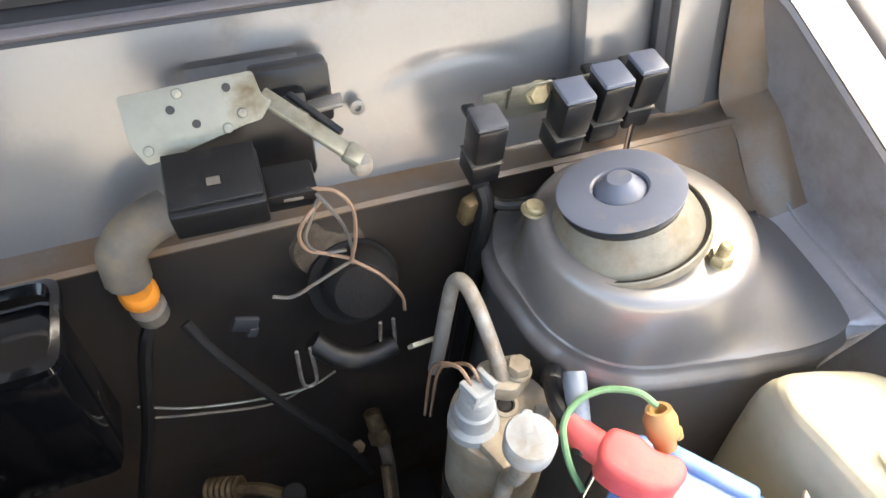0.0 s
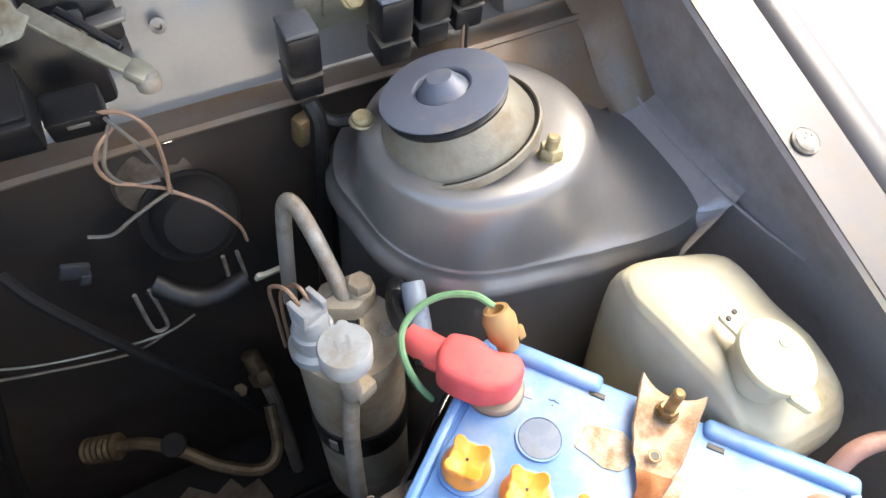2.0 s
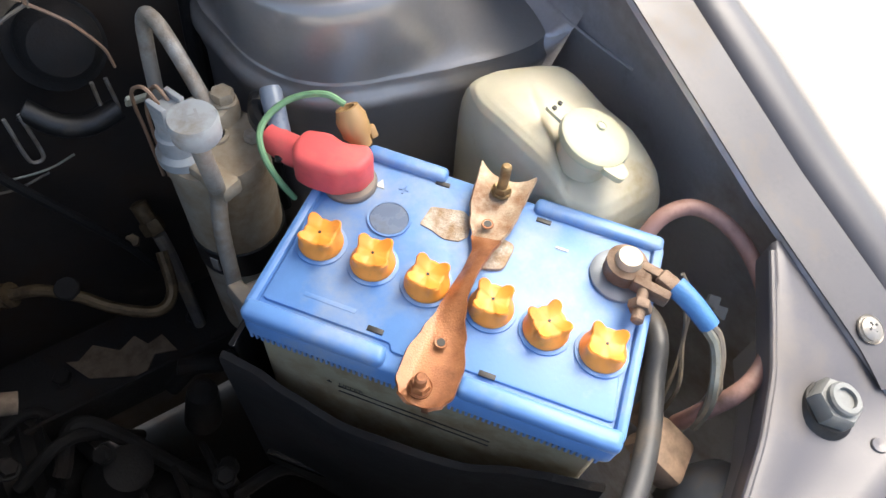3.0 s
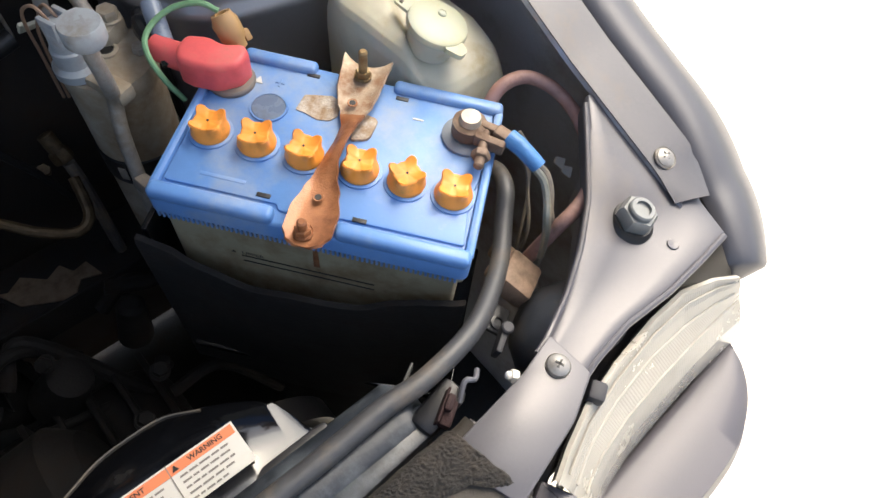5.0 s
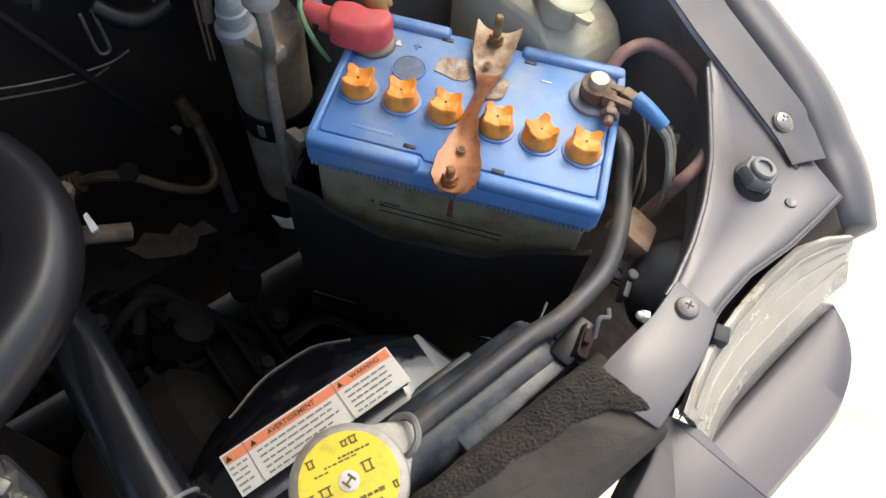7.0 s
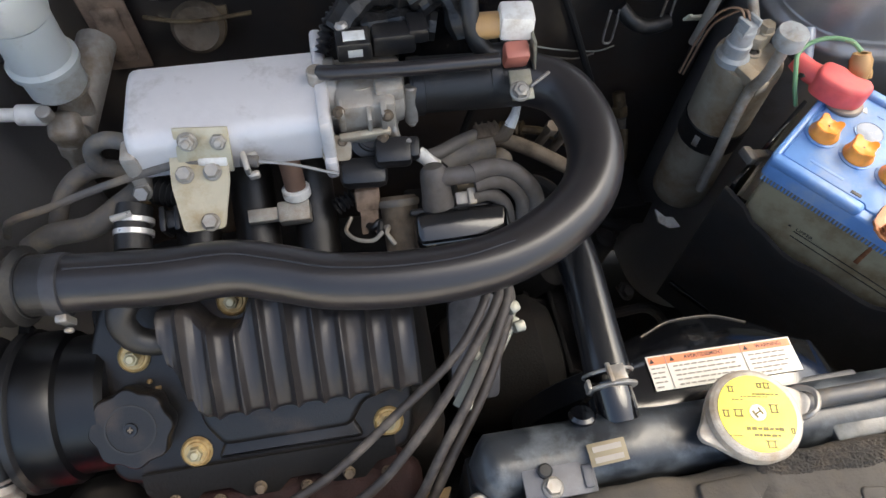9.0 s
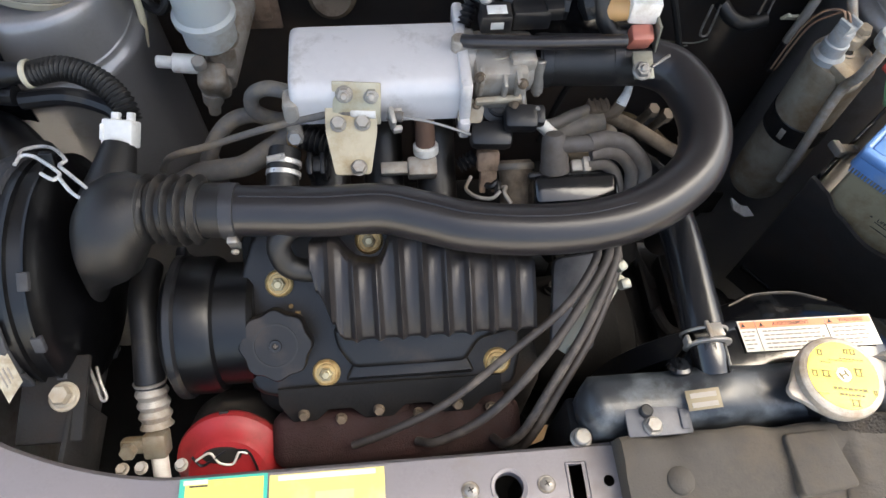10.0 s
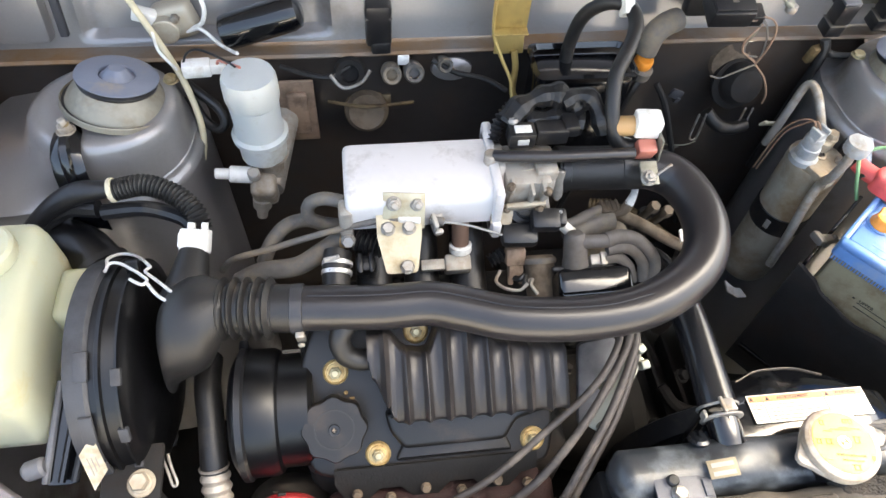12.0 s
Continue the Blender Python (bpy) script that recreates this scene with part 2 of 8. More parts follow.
FOAM = material("felted_foam", lin(48, 45, 41), 0.95, 0, 0.4, 700, 1.0, 1100, dirt=lin(70, 62, 54), dirt_amount=0.3, dirt_scale=40)
PAD = material("dusty_rubber_sheet", lin(58, 54, 49), 0.75, 0, 0.14, 120, 0.4, 500, dirt=lin(78, 71, 62), dirt_amount=0.3, dirt_scale=18)
STEEL = material("dull_steel", lin(150, 146, 140), 0.38, 0.5, 0.12, 200, 0.15, 700, dirt=lin(118, 98, 74), dirt_amount=0.22, dirt_scale=40)
ZINC = material("yellow_zinc", lin(186, 174, 140), 0.4, 0.5, 0.12, 200, 0.1, 600, dirt=lin(120, 98, 66), dirt_amount=0.3, dirt_scale=35)
CAST = material("cast_aluminium", lin(172, 166, 157), 0.42, 0.4, 0.1, 150, 0.5, 900, dirt=lin(140, 124, 104), dirt_amount=0.3, dirt_scale=30)
SILVER = material("silver_painted_casting", lin(208, 204, 202), 0.4, 0.15, 0.03, 120, 0.15, 700, dirt=lin(156, 148, 140), dirt_amount=0.12, dirt_scale=18)
DUSTY_ALU = material("dusty_aluminium", lin(176, 168, 152), 0.5, 0.3, 0.07, 180, 0.3, 800, dirt=lin(140, 118, 90), dirt_amount=0.34, dirt_scale=12)
WHITE = material("white_plastic", lin(224, 222, 216), 0.4, 0, 0.06, 150, dirt=lin(170, 156, 136), dirt_amount=0.2, dirt_scale=40)
TANK = material("yellowed_tank_plastic", lin(190, 185, 164), 0.4, 0, 0.06, 40, 0.1, 200, dirt=lin(160, 144, 108), dirt_amount=0.18, dirt_scale=20, sss=0.25)
TANK_PALE = material("pale_tank_plastic", lin(168, 170, 148), 0.42, 0, 0.05, 40, 0.1, 200, dirt=lin(170, 160, 120), dirt_amount=0.18, dirt_scale=20, sss=0.25)
RESERVOIR = material("milky_reservoir_plastic", lin(176, 179, 176), 0.4, 0, 0.05, 60, dirt=lin(150, 144, 130), dirt_amount=0.16, dirt_scale=30, sss=0.2)
CRUST = material("crusted_torn_paper", lin(190, 180, 166), 0.8, 0, 0.16, 300, 0.9, 500, dirt=lin(146, 122, 94), dirt_amount=0.5, dirt_scale=110)
BLUE = material("blue_battery_plastic", lin(96, 138, 194), 0.38, 0, 0.07, 80, 0.08, 400, dirt=lin(140, 156, 178), dirt_amount=0.28, dirt_scale=22)
TANK_SCUFFED = material("scuffed_radiator_tank", lin(38, 42, 47), 0.36, 0, 0.3, 70, 0.3, 200, dirt=lin(84, 90, 95), dirt_amount=0.3, dirt_scale=40, coat=0.2, rvary=0.15)
CASE = material("aged_cream_case", lin(156, 145, 118), 0.45, 0, 0.08, 60, 0.08, 300, dirt=lin(120, 100, 72), dirt_amount=0.34, dirt_scale=22, sss=0.1)
ORANGE = material("orange_plastic", lin(242, 150, 56), 0.42, 0, 0.05, 120, dirt=lin(190, 130, 60), dirt_amount=0.15, dirt_scale=60)
RUST = material("rusted_strap", lin(156, 102, 65), 0.42, 0.3, 0.16, 160, 0.3, 900, dirt=lin(112, 66, 38), dirt_amount=0.3, dirt_scale=45, coat=0.2)
RUST_PALE = material("bare_strap_end", lin(176, 158, 136), 0.5, 0.3, 0.16, 160, 0.4, 900, dirt=lin(140, 100, 70), dirt_amount=0.34, dirt_scale=60)
RUST_RED = material("rusted_iron", lin(42, 16, 13), 0.75, 0.1, 0.25, 120, 0.6, 700, dirt=lin(36, 20, 17), dirt_amount=0.3, dirt_scale=30)
RED = material("red_rubber", lin(218, 92, 92), 0.5, 0, 0.08, 120, 0.1, 500, dirt=lin(176, 104, 92), dirt_amount=0.2, dirt_scale=30)
RED_CAP = material("red_painted_drum", lin(156, 38, 43), 0.45, 0, 0.08, 120, dirt=lin(110, 50, 44), dirt_amount=0.25, dirt_scale=30)
TAN = material("tan_plastic", lin(172, 136, 90), 0.5, 0, 0.1, 150)
BRIGHT_BRASS = material("bright_brass_washer", lin(196, 170, 120), 0.38, 0.6, 0.1, 200, dirt=lin(150, 120, 76), dirt_amount=0.25, dirt_scale=60)
WIRE_STEEL = material("bright_spring_wire", lin(214, 212, 208), 0.3, 0.5, 0.05, 200)
MOUNT = material("dusty_mount_steel", lin(140, 135, 122), 0.5, 0.35, 0.1, 180, 0.25, 800, dirt=lin(126, 106, 80), dirt_amount=0.35, dirt_scale=22)
PORT_GREY = material("port_cap_grey", lin(158, 161, 162), 0.45, 0, 0.06, 150, dirt=lin(130, 120, 104), dirt_amount=0.2, dirt_scale=40)
CREAM = material("chipped_cream_plastic", lin(206, 196, 170), 0.5, 0, 0.1, 150)
BROWN_WIRE = material("brown_wire", lin(150, 120, 98), 0.5, 0, 0.15, 200)
GREEN_WIRE = material("green_wire", lin(118, 158, 116), 0.45, 0, 0.1, 200)
PINK_WIRE = material("brown_pink_cable", lin(150, 116, 108), 0.5, 0, 0.12, 150, dirt=lin(110, 86, 70), dirt_amount=0.25, dirt_scale=50)
BLUE_TAPE = material("blue_tape", lin(70, 122, 178), 0.45, 0, 0.1, 120, 0.3, 500)
CLEAR_BLUE = material("milky_blue_tube", lin(126, 136, 150), 0.3, 0, 0.08, 120)
BRASS = material("dull_brass", lin(152, 132, 96), 0.45, 0.6, 0.15, 200, dirt=lin(110, 84, 54), dirt_amount=0.35, dirt_scale=40)
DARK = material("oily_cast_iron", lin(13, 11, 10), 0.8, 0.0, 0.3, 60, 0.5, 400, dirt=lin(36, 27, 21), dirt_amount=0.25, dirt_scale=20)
# Body paint darkened for the shade below the firewall ledge.
SHADE_PAINT = material("shade_darkened_bulkhead_paint", lin(57, 53, 51), 0.38, 0.25, 0.1, 90, 0.12, 400, dirt=lin(72, 59, 48), dirt_amount=0.34, dirt_scale=9, coat=0.2)
GREY_CAP = material("dust_cap_plastic", lin(108, 113, 127), 0.34, 0, 0.05, 90, 0.08, 500, dirt=lin(140, 132, 124), dirt_amount=0.16, dirt_scale=30)
LABEL_YELLOW = material("pale_yellow_label", lin(204, 194, 104), 0.4, 0, 0.03, 90, dirt=lin(190, 182, 120), dirt_amount=0.2, dirt_scale=60)
YELLOW = material("yellow_label", lin(228, 208, 66), 0.35, 0, 0.03, 90, dirt=lin(200, 180, 70), dirt_amount=0.12, dirt_scale=60)
PALE_YELLOW = material("faded_yellow_label", lin(204, 190, 112), 0.4, 0, 0.04, 40, dirt=lin(190, 180, 140), dirt_amount=0.3, dirt_scale=30)
TEAL = material("teal_label_edge", lin(60, 168, 150), 0.35, 0, 0.04, 90)
PAPER = material("white_label", lin(204, 200, 190), 0.4, 0, 0.04, 90, dirt=lin(200, 190, 174), dirt_amount=0.16, dirt_scale=40)
LABEL_ORANGE = material("orange_label_band", lin(216, 128, 88), 0.4, 0, 0.05, 90)
# Body paint darkened for the flange, which the sun lights too strongly.
PAINT_FLANGE = material("shaded_flange_paint", lin(80, 78, 81), 0.38, 0.2, 0.05, 400, dirt=lin(96, 88, 80), dirt_amount=0.22, dirt_scale=16, coat=0.15)
OLIVE_PRINT = material("olive_print", lin(112, 98, 44), 0.5, 0, 0.1, 300)
FINE_PRINT = material("grey_fine_print", lin(128, 122, 114), 0.5, 0, 0.1, 300)
INK = material("black_ink", lin(40, 38, 36), 0.5, 0, 0.1, 90)
RED_TINT = material("orange_red_diaphragm", lin(178, 108, 92), 0.4, 0, 0.1, 120)
OLIVE_GOLD = material("olive_gold_zinc", lin(186, 160, 98), 0.4, 0.4, 0.08, 120, dirt=lin(140, 112, 66), dirt_amount=0.25, dirt_scale=20)
GOLD = material("gold_zinc_plate", lin(192, 183, 158), 0.42, 0.3, 0.08, 120, dirt=lin(160, 134, 92), dirt_amount=0.2, dirt_scale=20)
OLIVE = material("dull_olive_zinc", lin(142, 140, 127), 0.42, 0.5, 0.1, 150, 0.1, 500, dirt=lin(110, 98, 76), dirt_amount=0.2, dirt_scale=30)
GROUND = material("pale_dusty_concrete", lin(226, 220, 208), 0.9, 0, 0.08, 3, 0.3, 30, dirt=lin(206, 190, 150), dirt_amount=0.24, dirt_scale=2.5)
LENS = material("ribbed_lamp_glass", lin(178, 173, 161), 0.18, 0, 0.04, 60, dirt=lin(186, 178, 158), dirt_amount=0.12, dirt_scale=22, trans=0.2, coat=0.4)
REFLECTOR = material("pale_lamp_reflector", lin(196, 190, 178), 0.35, 0.3, 0.06, 60)
SEAL = material("dark_weatherstrip", lin(52, 52, 56), 0.6, 0, 0.15, 100)
HOODM = material("bonnet_underside_paint", lin(88, 87, 91), 0.4, 0.3, 0.05, 200)
SLATE = material("dark_slate_plastic", lin(62, 66, 74), 0.5, 0, 0.12, 120, 0.15, 500, dirt=lin(84, 78, 70), dirt_amount=0.2, dirt_scale=30)
BAND_GREY = material("weathered_band_plastic", lin(58, 59, 63), 0.5, 0, 0.15, 60, 0.2, 500, dirt=lin(48, 48, 50), dirt_amount=0.35, dirt_scale=16)
WEATHERED = material("weathered_black_plastic", lin(92, 92, 96), 0.5, 0, 0.15, 120, 0.2, 500, dirt=lin(60, 60, 62), dirt_amount=0.3, dirt_scale=20)
DARK_STEEL = material("dark_band_steel", lin(56, 56, 59), 0.42, 0.3, 0.1, 150, 0.1, 500)
BOLT_GREY = material("phosphated_bolt", lin(118, 120, 119), 0.42, 0.2, 0.1, 150, 0.1, 500)
CORRODED = material("corroded_clamp", lin(126, 106, 90), 0.6, 0.35, 0.2, 200, 0.5, 700, dirt=lin(92, 70, 54), dirt_amount=0.35, dirt_scale=50)
LINE = material("dull_line", lin(104, 88, 64), 0.5, 0.5, 0.15, 150, 0.2, 600, dirt=lin(66, 52, 38), dirt_amount=0.35, dirt_scale=40)
HOSE_DARK = material("worn_rubber_hose", lin(64, 64, 65), 0.45, 0, 0.15, 150, 0.15, 700, dirt=lin(100, 90, 78), dirt_amount=0.22, dirt_scale=22)
DULL_BROWN = material("dusty_brown_metal", lin(104, 90, 74), 0.75, 0.0, 0.2, 120, 0.3, 500, dirt=lin(70, 58, 46), dirt_amount=0.35, dirt_scale=40)
LEAD_GREY = material("dusty_grey_lead", lin(84, 80, 78), 0.55, 0.0, 0.15, 150, 0.2, 600, dirt=lin(78, 72, 66), dirt_amount=0.35, dirt_scale=45)
DRUM_BLACK = material("moulded_black_plastic", lin(7, 7, 9), 0.36, 0.0, 0.15, 120, 0.05, 300, dirt=lin(34, 33, 32), dirt_amount=0.08, dirt_scale=25)
TAG_PAPER = material("aged_tag_paper", lin(168, 160, 142), 0.6, 0.0, 0.08, 90, dirt=lin(130, 116, 94), dirt_amount=0.3, dirt_scale=60)
# Lighter copy of the dusty body paint, to stand in for missing light.
PAINT_WING = material("lit_dusty_wing_paint", lin(176, 176, 183), 0.36, 0.45, 0.05, 300, dirt=lin(126, 110, 92), dirt_amount=0.26, dirt_scale=6, coat=0.4, rvary=0.06)
BEIGE_PLUG = material("dull_beige_plastic", lin(146, 122, 102), 0.6, 0.0, 0.12, 90, 0.1, 300, dirt=lin(96, 80, 66), dirt_amount=0.3, dirt_scale=40)

# ---- ground, car body ----
solo("ground", surface(lambda u, v: ((u - 0.5) * 160, (v - 0.5) * 160, 0), 8, 8), GROUND,
     "pale dusty sunlit concrete yard beside the car", "ground", kind="structure")


def flange_z(y):
    """Height of the fender's inner flange along the car."""
    if y < 0.2:
        return max(0.8995 + 0.368 * (y - 0.099), 0.8952 + 0.30 * max(0.0, y - 0.066))
    return 0.8995 + 0.368 * (y - 0.099) if y < 0.5 else 1.0471 + 0.2 * (y - 0.5)


def bulge(d, r):
    t = min(1.0, abs(d) / r)
    return (1 - t * t) ** 2


def make_firewall():
    wall = thing("wall_firewall", (0, 0.53, 0.3), "grey painted firewall with a pressed ledge, dusty along it", "firewall", kind="structure")
    X0, X1 = -0.60, 0.60

    def upper(u, v):
        x = X0 + (X1 - X0) * u
        z = 0.957 + 0.105 * v
        y = 0.533 + 0.03 * v
        # pressed rib on the right half and the sunk wiper panel on the left half
        rib = bulge(z - (1.0205 - 0.011 * ((x - 0.35) / 0.05) ** 2), 0.007) * min(1.0, max(0.0, (0.0525 - abs(x - 0.35)) / 0.012))
        y += 0.0007 * rib
        inx = min(1, max(0, (x + 0.43) / 0.012)) * min(1, max(0, (-0.185 - x) / 0.012))
        inz = min(1, max(0, (z - 0.962) / 0.008))
        y += 0.010 * inx * inz
        # sunk panel behind the bracket
        inx = min(1, max(0, (x - 0.19) / 0.01)) * min(1, max(0, (0.27 - x) / 0.01))
        inz = min(1, max(0, (z - 0.985) / 0.006)) * min(1, max(0, (1.04 - z) / 0.006))
        y += 0.008 * inx * inz
        return (x, y, z)

    part("upper_panel", surface(upper, 240, 40), PAINT, wall)
    ledge = [(0.5145, 0.9535), (0.508, 0.9555), (0.507, 0.9575), (0.510, 0.9595), (0.520, 0.9575), (0.5335, 0.9565), (0.548, 0.9562)]
    part("ledge", loft([[(x, y, z + 0.0015 * math.sin(x * 9)) for y, z in ledge] for x in np.linspace(X0, X1, 60)], closed=False), PAINT_DUSTY, wall,
         "dusty pressed ledge with a bright worn edge")

    # dusty ramp from the ledge down to the shelf behind the strut tower
    part("ledge_ramp", loft([[(x, y, z) for y, z in ((.5095, .9560), (.500, .9505 - .004 * max(0.0, (.43 - x) / .05)), (.484, .936), (.470, .926), (.458, .9175))] for x in np.linspace(.405, .5445, 40)], closed=False), PAINT_DUSTY, wall,
         "brown dusty sloping panel behind the tower")

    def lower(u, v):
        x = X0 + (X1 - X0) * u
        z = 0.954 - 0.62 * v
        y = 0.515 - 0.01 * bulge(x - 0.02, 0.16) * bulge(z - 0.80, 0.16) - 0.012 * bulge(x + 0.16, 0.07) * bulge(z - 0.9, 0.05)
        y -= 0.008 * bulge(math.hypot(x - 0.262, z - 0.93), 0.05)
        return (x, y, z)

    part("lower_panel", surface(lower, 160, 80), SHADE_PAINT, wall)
    cowl = [(0.560, 1.061), (0.566, 1.070), (0.580, 1.074), (0.64, 1.078), (0.72, 1.082)]
    part("cowl_top", loft([[(x, y, z) for y, z in cowl] for x in np.linspace(-0.72, 0.72, 30)], closed=False), SEAL, wall, "dark cowl panel")
    part("weatherstrip", tube([(-0.6, 0.578, 1.077), (0, 0.578, 1.079), (0.6, 0.578, 1.077)], 0.007, 8), SEAL, wall, "black rubber seal along the cowl")
    part("cowl_lip", at(rbox(1.2, 0.006, 0.004, 0.001), 0, 0.5625, 1.066, 30), PAINT_RAIL, wall, "bright turned edge of the cowl")
    for x, z in ((0.2, 1.072), (-0.1, 1.071), (0.02, 1.069)):
        part("plug", at(disc(0.006, 0.002), x, 0.571, z, 12), SEAL, wall)
    # pillar column at the right end with a dark slot
    part("pillar", at(rbox(0.05, 0.02, 0.13, 0.004), 0.452, 0.545, 1.03, -14), PAINT, wall)
    part("pillar_flange", at(rbox(0.034, 0.02, 0.14, 0.006), 0.505, 0.540, 1.035, -14), PAINT, wall)
    part("slot_seal", at(rbox(0.009, 0.008, 0.11, 0.002), 0.476, 0.533, 1.045, -14), SEAL, wall)
    part("pillar_flange", at(rbox(0.05, 0.02, 0.13, 0.006), -0.48, 0.548, 1.03, -14), PAINT, wall)
    part("slot_seal", at(rbox(0.008, 0.008, 0.09, 0.002), -0.438, 0.530, 1.025, -14), SEAL, wall)
    # small ringed bolt, weld spots
    part("ring_bolt", mv(join(lathe([(0.002, 0), (0.0042, 0.0), (0.0045, 0.003), (0.002, 0.0035), (0.0018, 0.001)], 16)), pose(0.2865, 0.541, 1.006, 78)), STEEL, wall)
    return wall


make_firewall()


def make_tower(side, cx, cy):
    """A pressed strut tower; side is 1 on the battery's side and -1 on the other."""
    ob = thing("strut_tower", (cx, cy, 0.4), "grey painted pressed steel strut tower with dust on its shelf", "strut tower", "strut towers", "structure")
    rows = [(-180, .0668, .925), (-157, .0663, .920), (-134, .0658, .916), (-116, .0657, .914), (-97, .0655, .912), (-78, .0696, .910), (-59, .0844, .908), (-47, .1047, .907), (-38, .1304, .906), (-27, .158, .902), (-10, .152, .905),
            (20, .150, .912), (50, .135, .918), (90, .098, .922), (120, .088, .925), (153, .0783, .929), (180, .0668, .925)]

    def rim(a):
        got = [lerp_table(rows, (a + k + 180) % 360 - 180) for k in (-9, -6, -3, 0, 3, 6, 9)]
        return sum(g[0] for g in got) / 7, sum(g[1] for g in got) / 7

    N = 144
    loops = []
    spec = [(0.0, 0.034, 0.9655), (0.0, 0.050, 0.9668), (0.0, 0.0555, 0.9662), (0.0, 0.0590, 0.9640), (0.0, 0.0615, 0.9590), (0.02, 0.0630, 0.9510), (0.09, 0.0638, 0.9390), (0.30, 0.0645, 0.9290),
            (0.65, 0.0650, 0.9225), (0.90, 0.0655, 0.9200), (0.985, 0.0660, 0.9192), (1.0, 0.0664, 0.9188), ("lip", 0.0006, -0.0010), ("lip", 0.0009, -0.0040), ("lip", 0.0022, -0.0064), ("lip", 0.0046, -0.0092), ("lip", 0.0064, -0.0124),
            ("lip", 0.0068, -0.0150), ("lip", 0.0056, -0.0190), ("lip", 0.002, -0.036), ("lip", 0.004, -0.09), ("lip", 0.008, -0.25), ("lip", 0.012, -0.5)]
    for w, r0, z0 in spec:
        lp = []
        for i in range(N):
            a = -180 + 360 * i / N
            r, z = rim(a)
            if w == "lip":
                rr, zz = r + r0, z + z0
            else:
                rr, zz = r0 + (r - 0.066) * w, z0 + (z - 0.919) * w
            # the flat top swells towards the car's flank to carry the stud
            s = bulge((a + 10 + 180) % 360 - 180, 95)
            if w != "lip" and w < 0.5:
                rr += 0.013 * s * (r0 / 0.065) ** 2
            lp.append((cx + side * rr * math.cos(radians(a)), cy + rr * math.sin(radians(a)), zz))
        loops.append(lp)
    part("tower_top", loft(loops[:10]), PAINT, ob, smooth=60)
    part("tower_shelf", loft(loops[9:]), PAINT, ob, "dust-stained tower shelf", smooth=35)
    ax = pose(cx - side * 0.008, cy - 0.0, 0.9635, -9, -side * 13, 0)
    part("mount_ring", mv(lathe([(0.028, 0.001), (0.0440, 0.0005), (0.0446, 0.0028), (0.0430, 0.0068), (0.0395, 0.0130), (0.036, 0.018), (0.033, 0.0215), (0.02, 0.022)], 48), ax),
         MOUNT, ob, "dusty domed strut mount")
    # Black ring put in for the shaded gap between mount and tower.
    part("hole_shadow_gap", mv(lathe([(.0435, .0015), (.0450, .0034), (.0466, .0036), (.0474, .0010)], 48, False), ax), RUBBER, ob)
    part("hole_edge", mv(lathe([(.0468, -.001), (.0470, .0040), (.0477, .0048), (.0485, .0040), (.0488, -.001)], 48, False), ax), MOUNT, ob, "thin bright edge round the strut mount")
    part("ring_gap", mv(lathe([(0.0335, 0.0216), (0.034, 0.0235), (0.031, 0.026), (0.02, 0.0265)], 40), ax), RUBBER, ob)
    cap = part("dust_cap", mv(lathe([(0.0146, 0.0272), (0.0150, 0.0298), (0.0162, 0.0306), (0.0330, 0.0296), (0.0350, 0.0290), (0.0352, 0.0284), (0.0346, 0.0278), (0.016, 0.0262), (0.0146, 0.0272)], 48), ax),
               GREY_CAP, ob, "round grey plastic dust cap")
    part("strut_nut", mv(lathe([(0.0150, 0.0262), (0.0146, 0.0280), (0.0132, 0.0292), (0.0074, 0.0362), (0.0066, 0.0368), (0.0, 0.0369)], 24), ax), GREY_CAP, cap)
    bx, by = cx + side * 0.0265, cy - 0.0425
    if side < 0:
        bx += 0.001
    part("stud_nut", at(join(disc(0.0078, 0.0015), at(hexnut(0.0068, 0.006), 0, 0, 0.0015), at(disc(0.0036, 0.0105), 0, 0, 0.004)), bx, by, 0.9655), ZINC, ob, "zinc-plated stud with a nut")
    part("stud_nut", at(join(disc(0.0078, 0.0015), at(disc(0.006, 0.004), 0, 0, 0.001)), cx - side * 0.052, cy + 0.027, 0.9655), ZINC, ob)
    return ob


make_tower(1, 0.421, 0.439)
make_tower(-1, -0.391, 0.441)


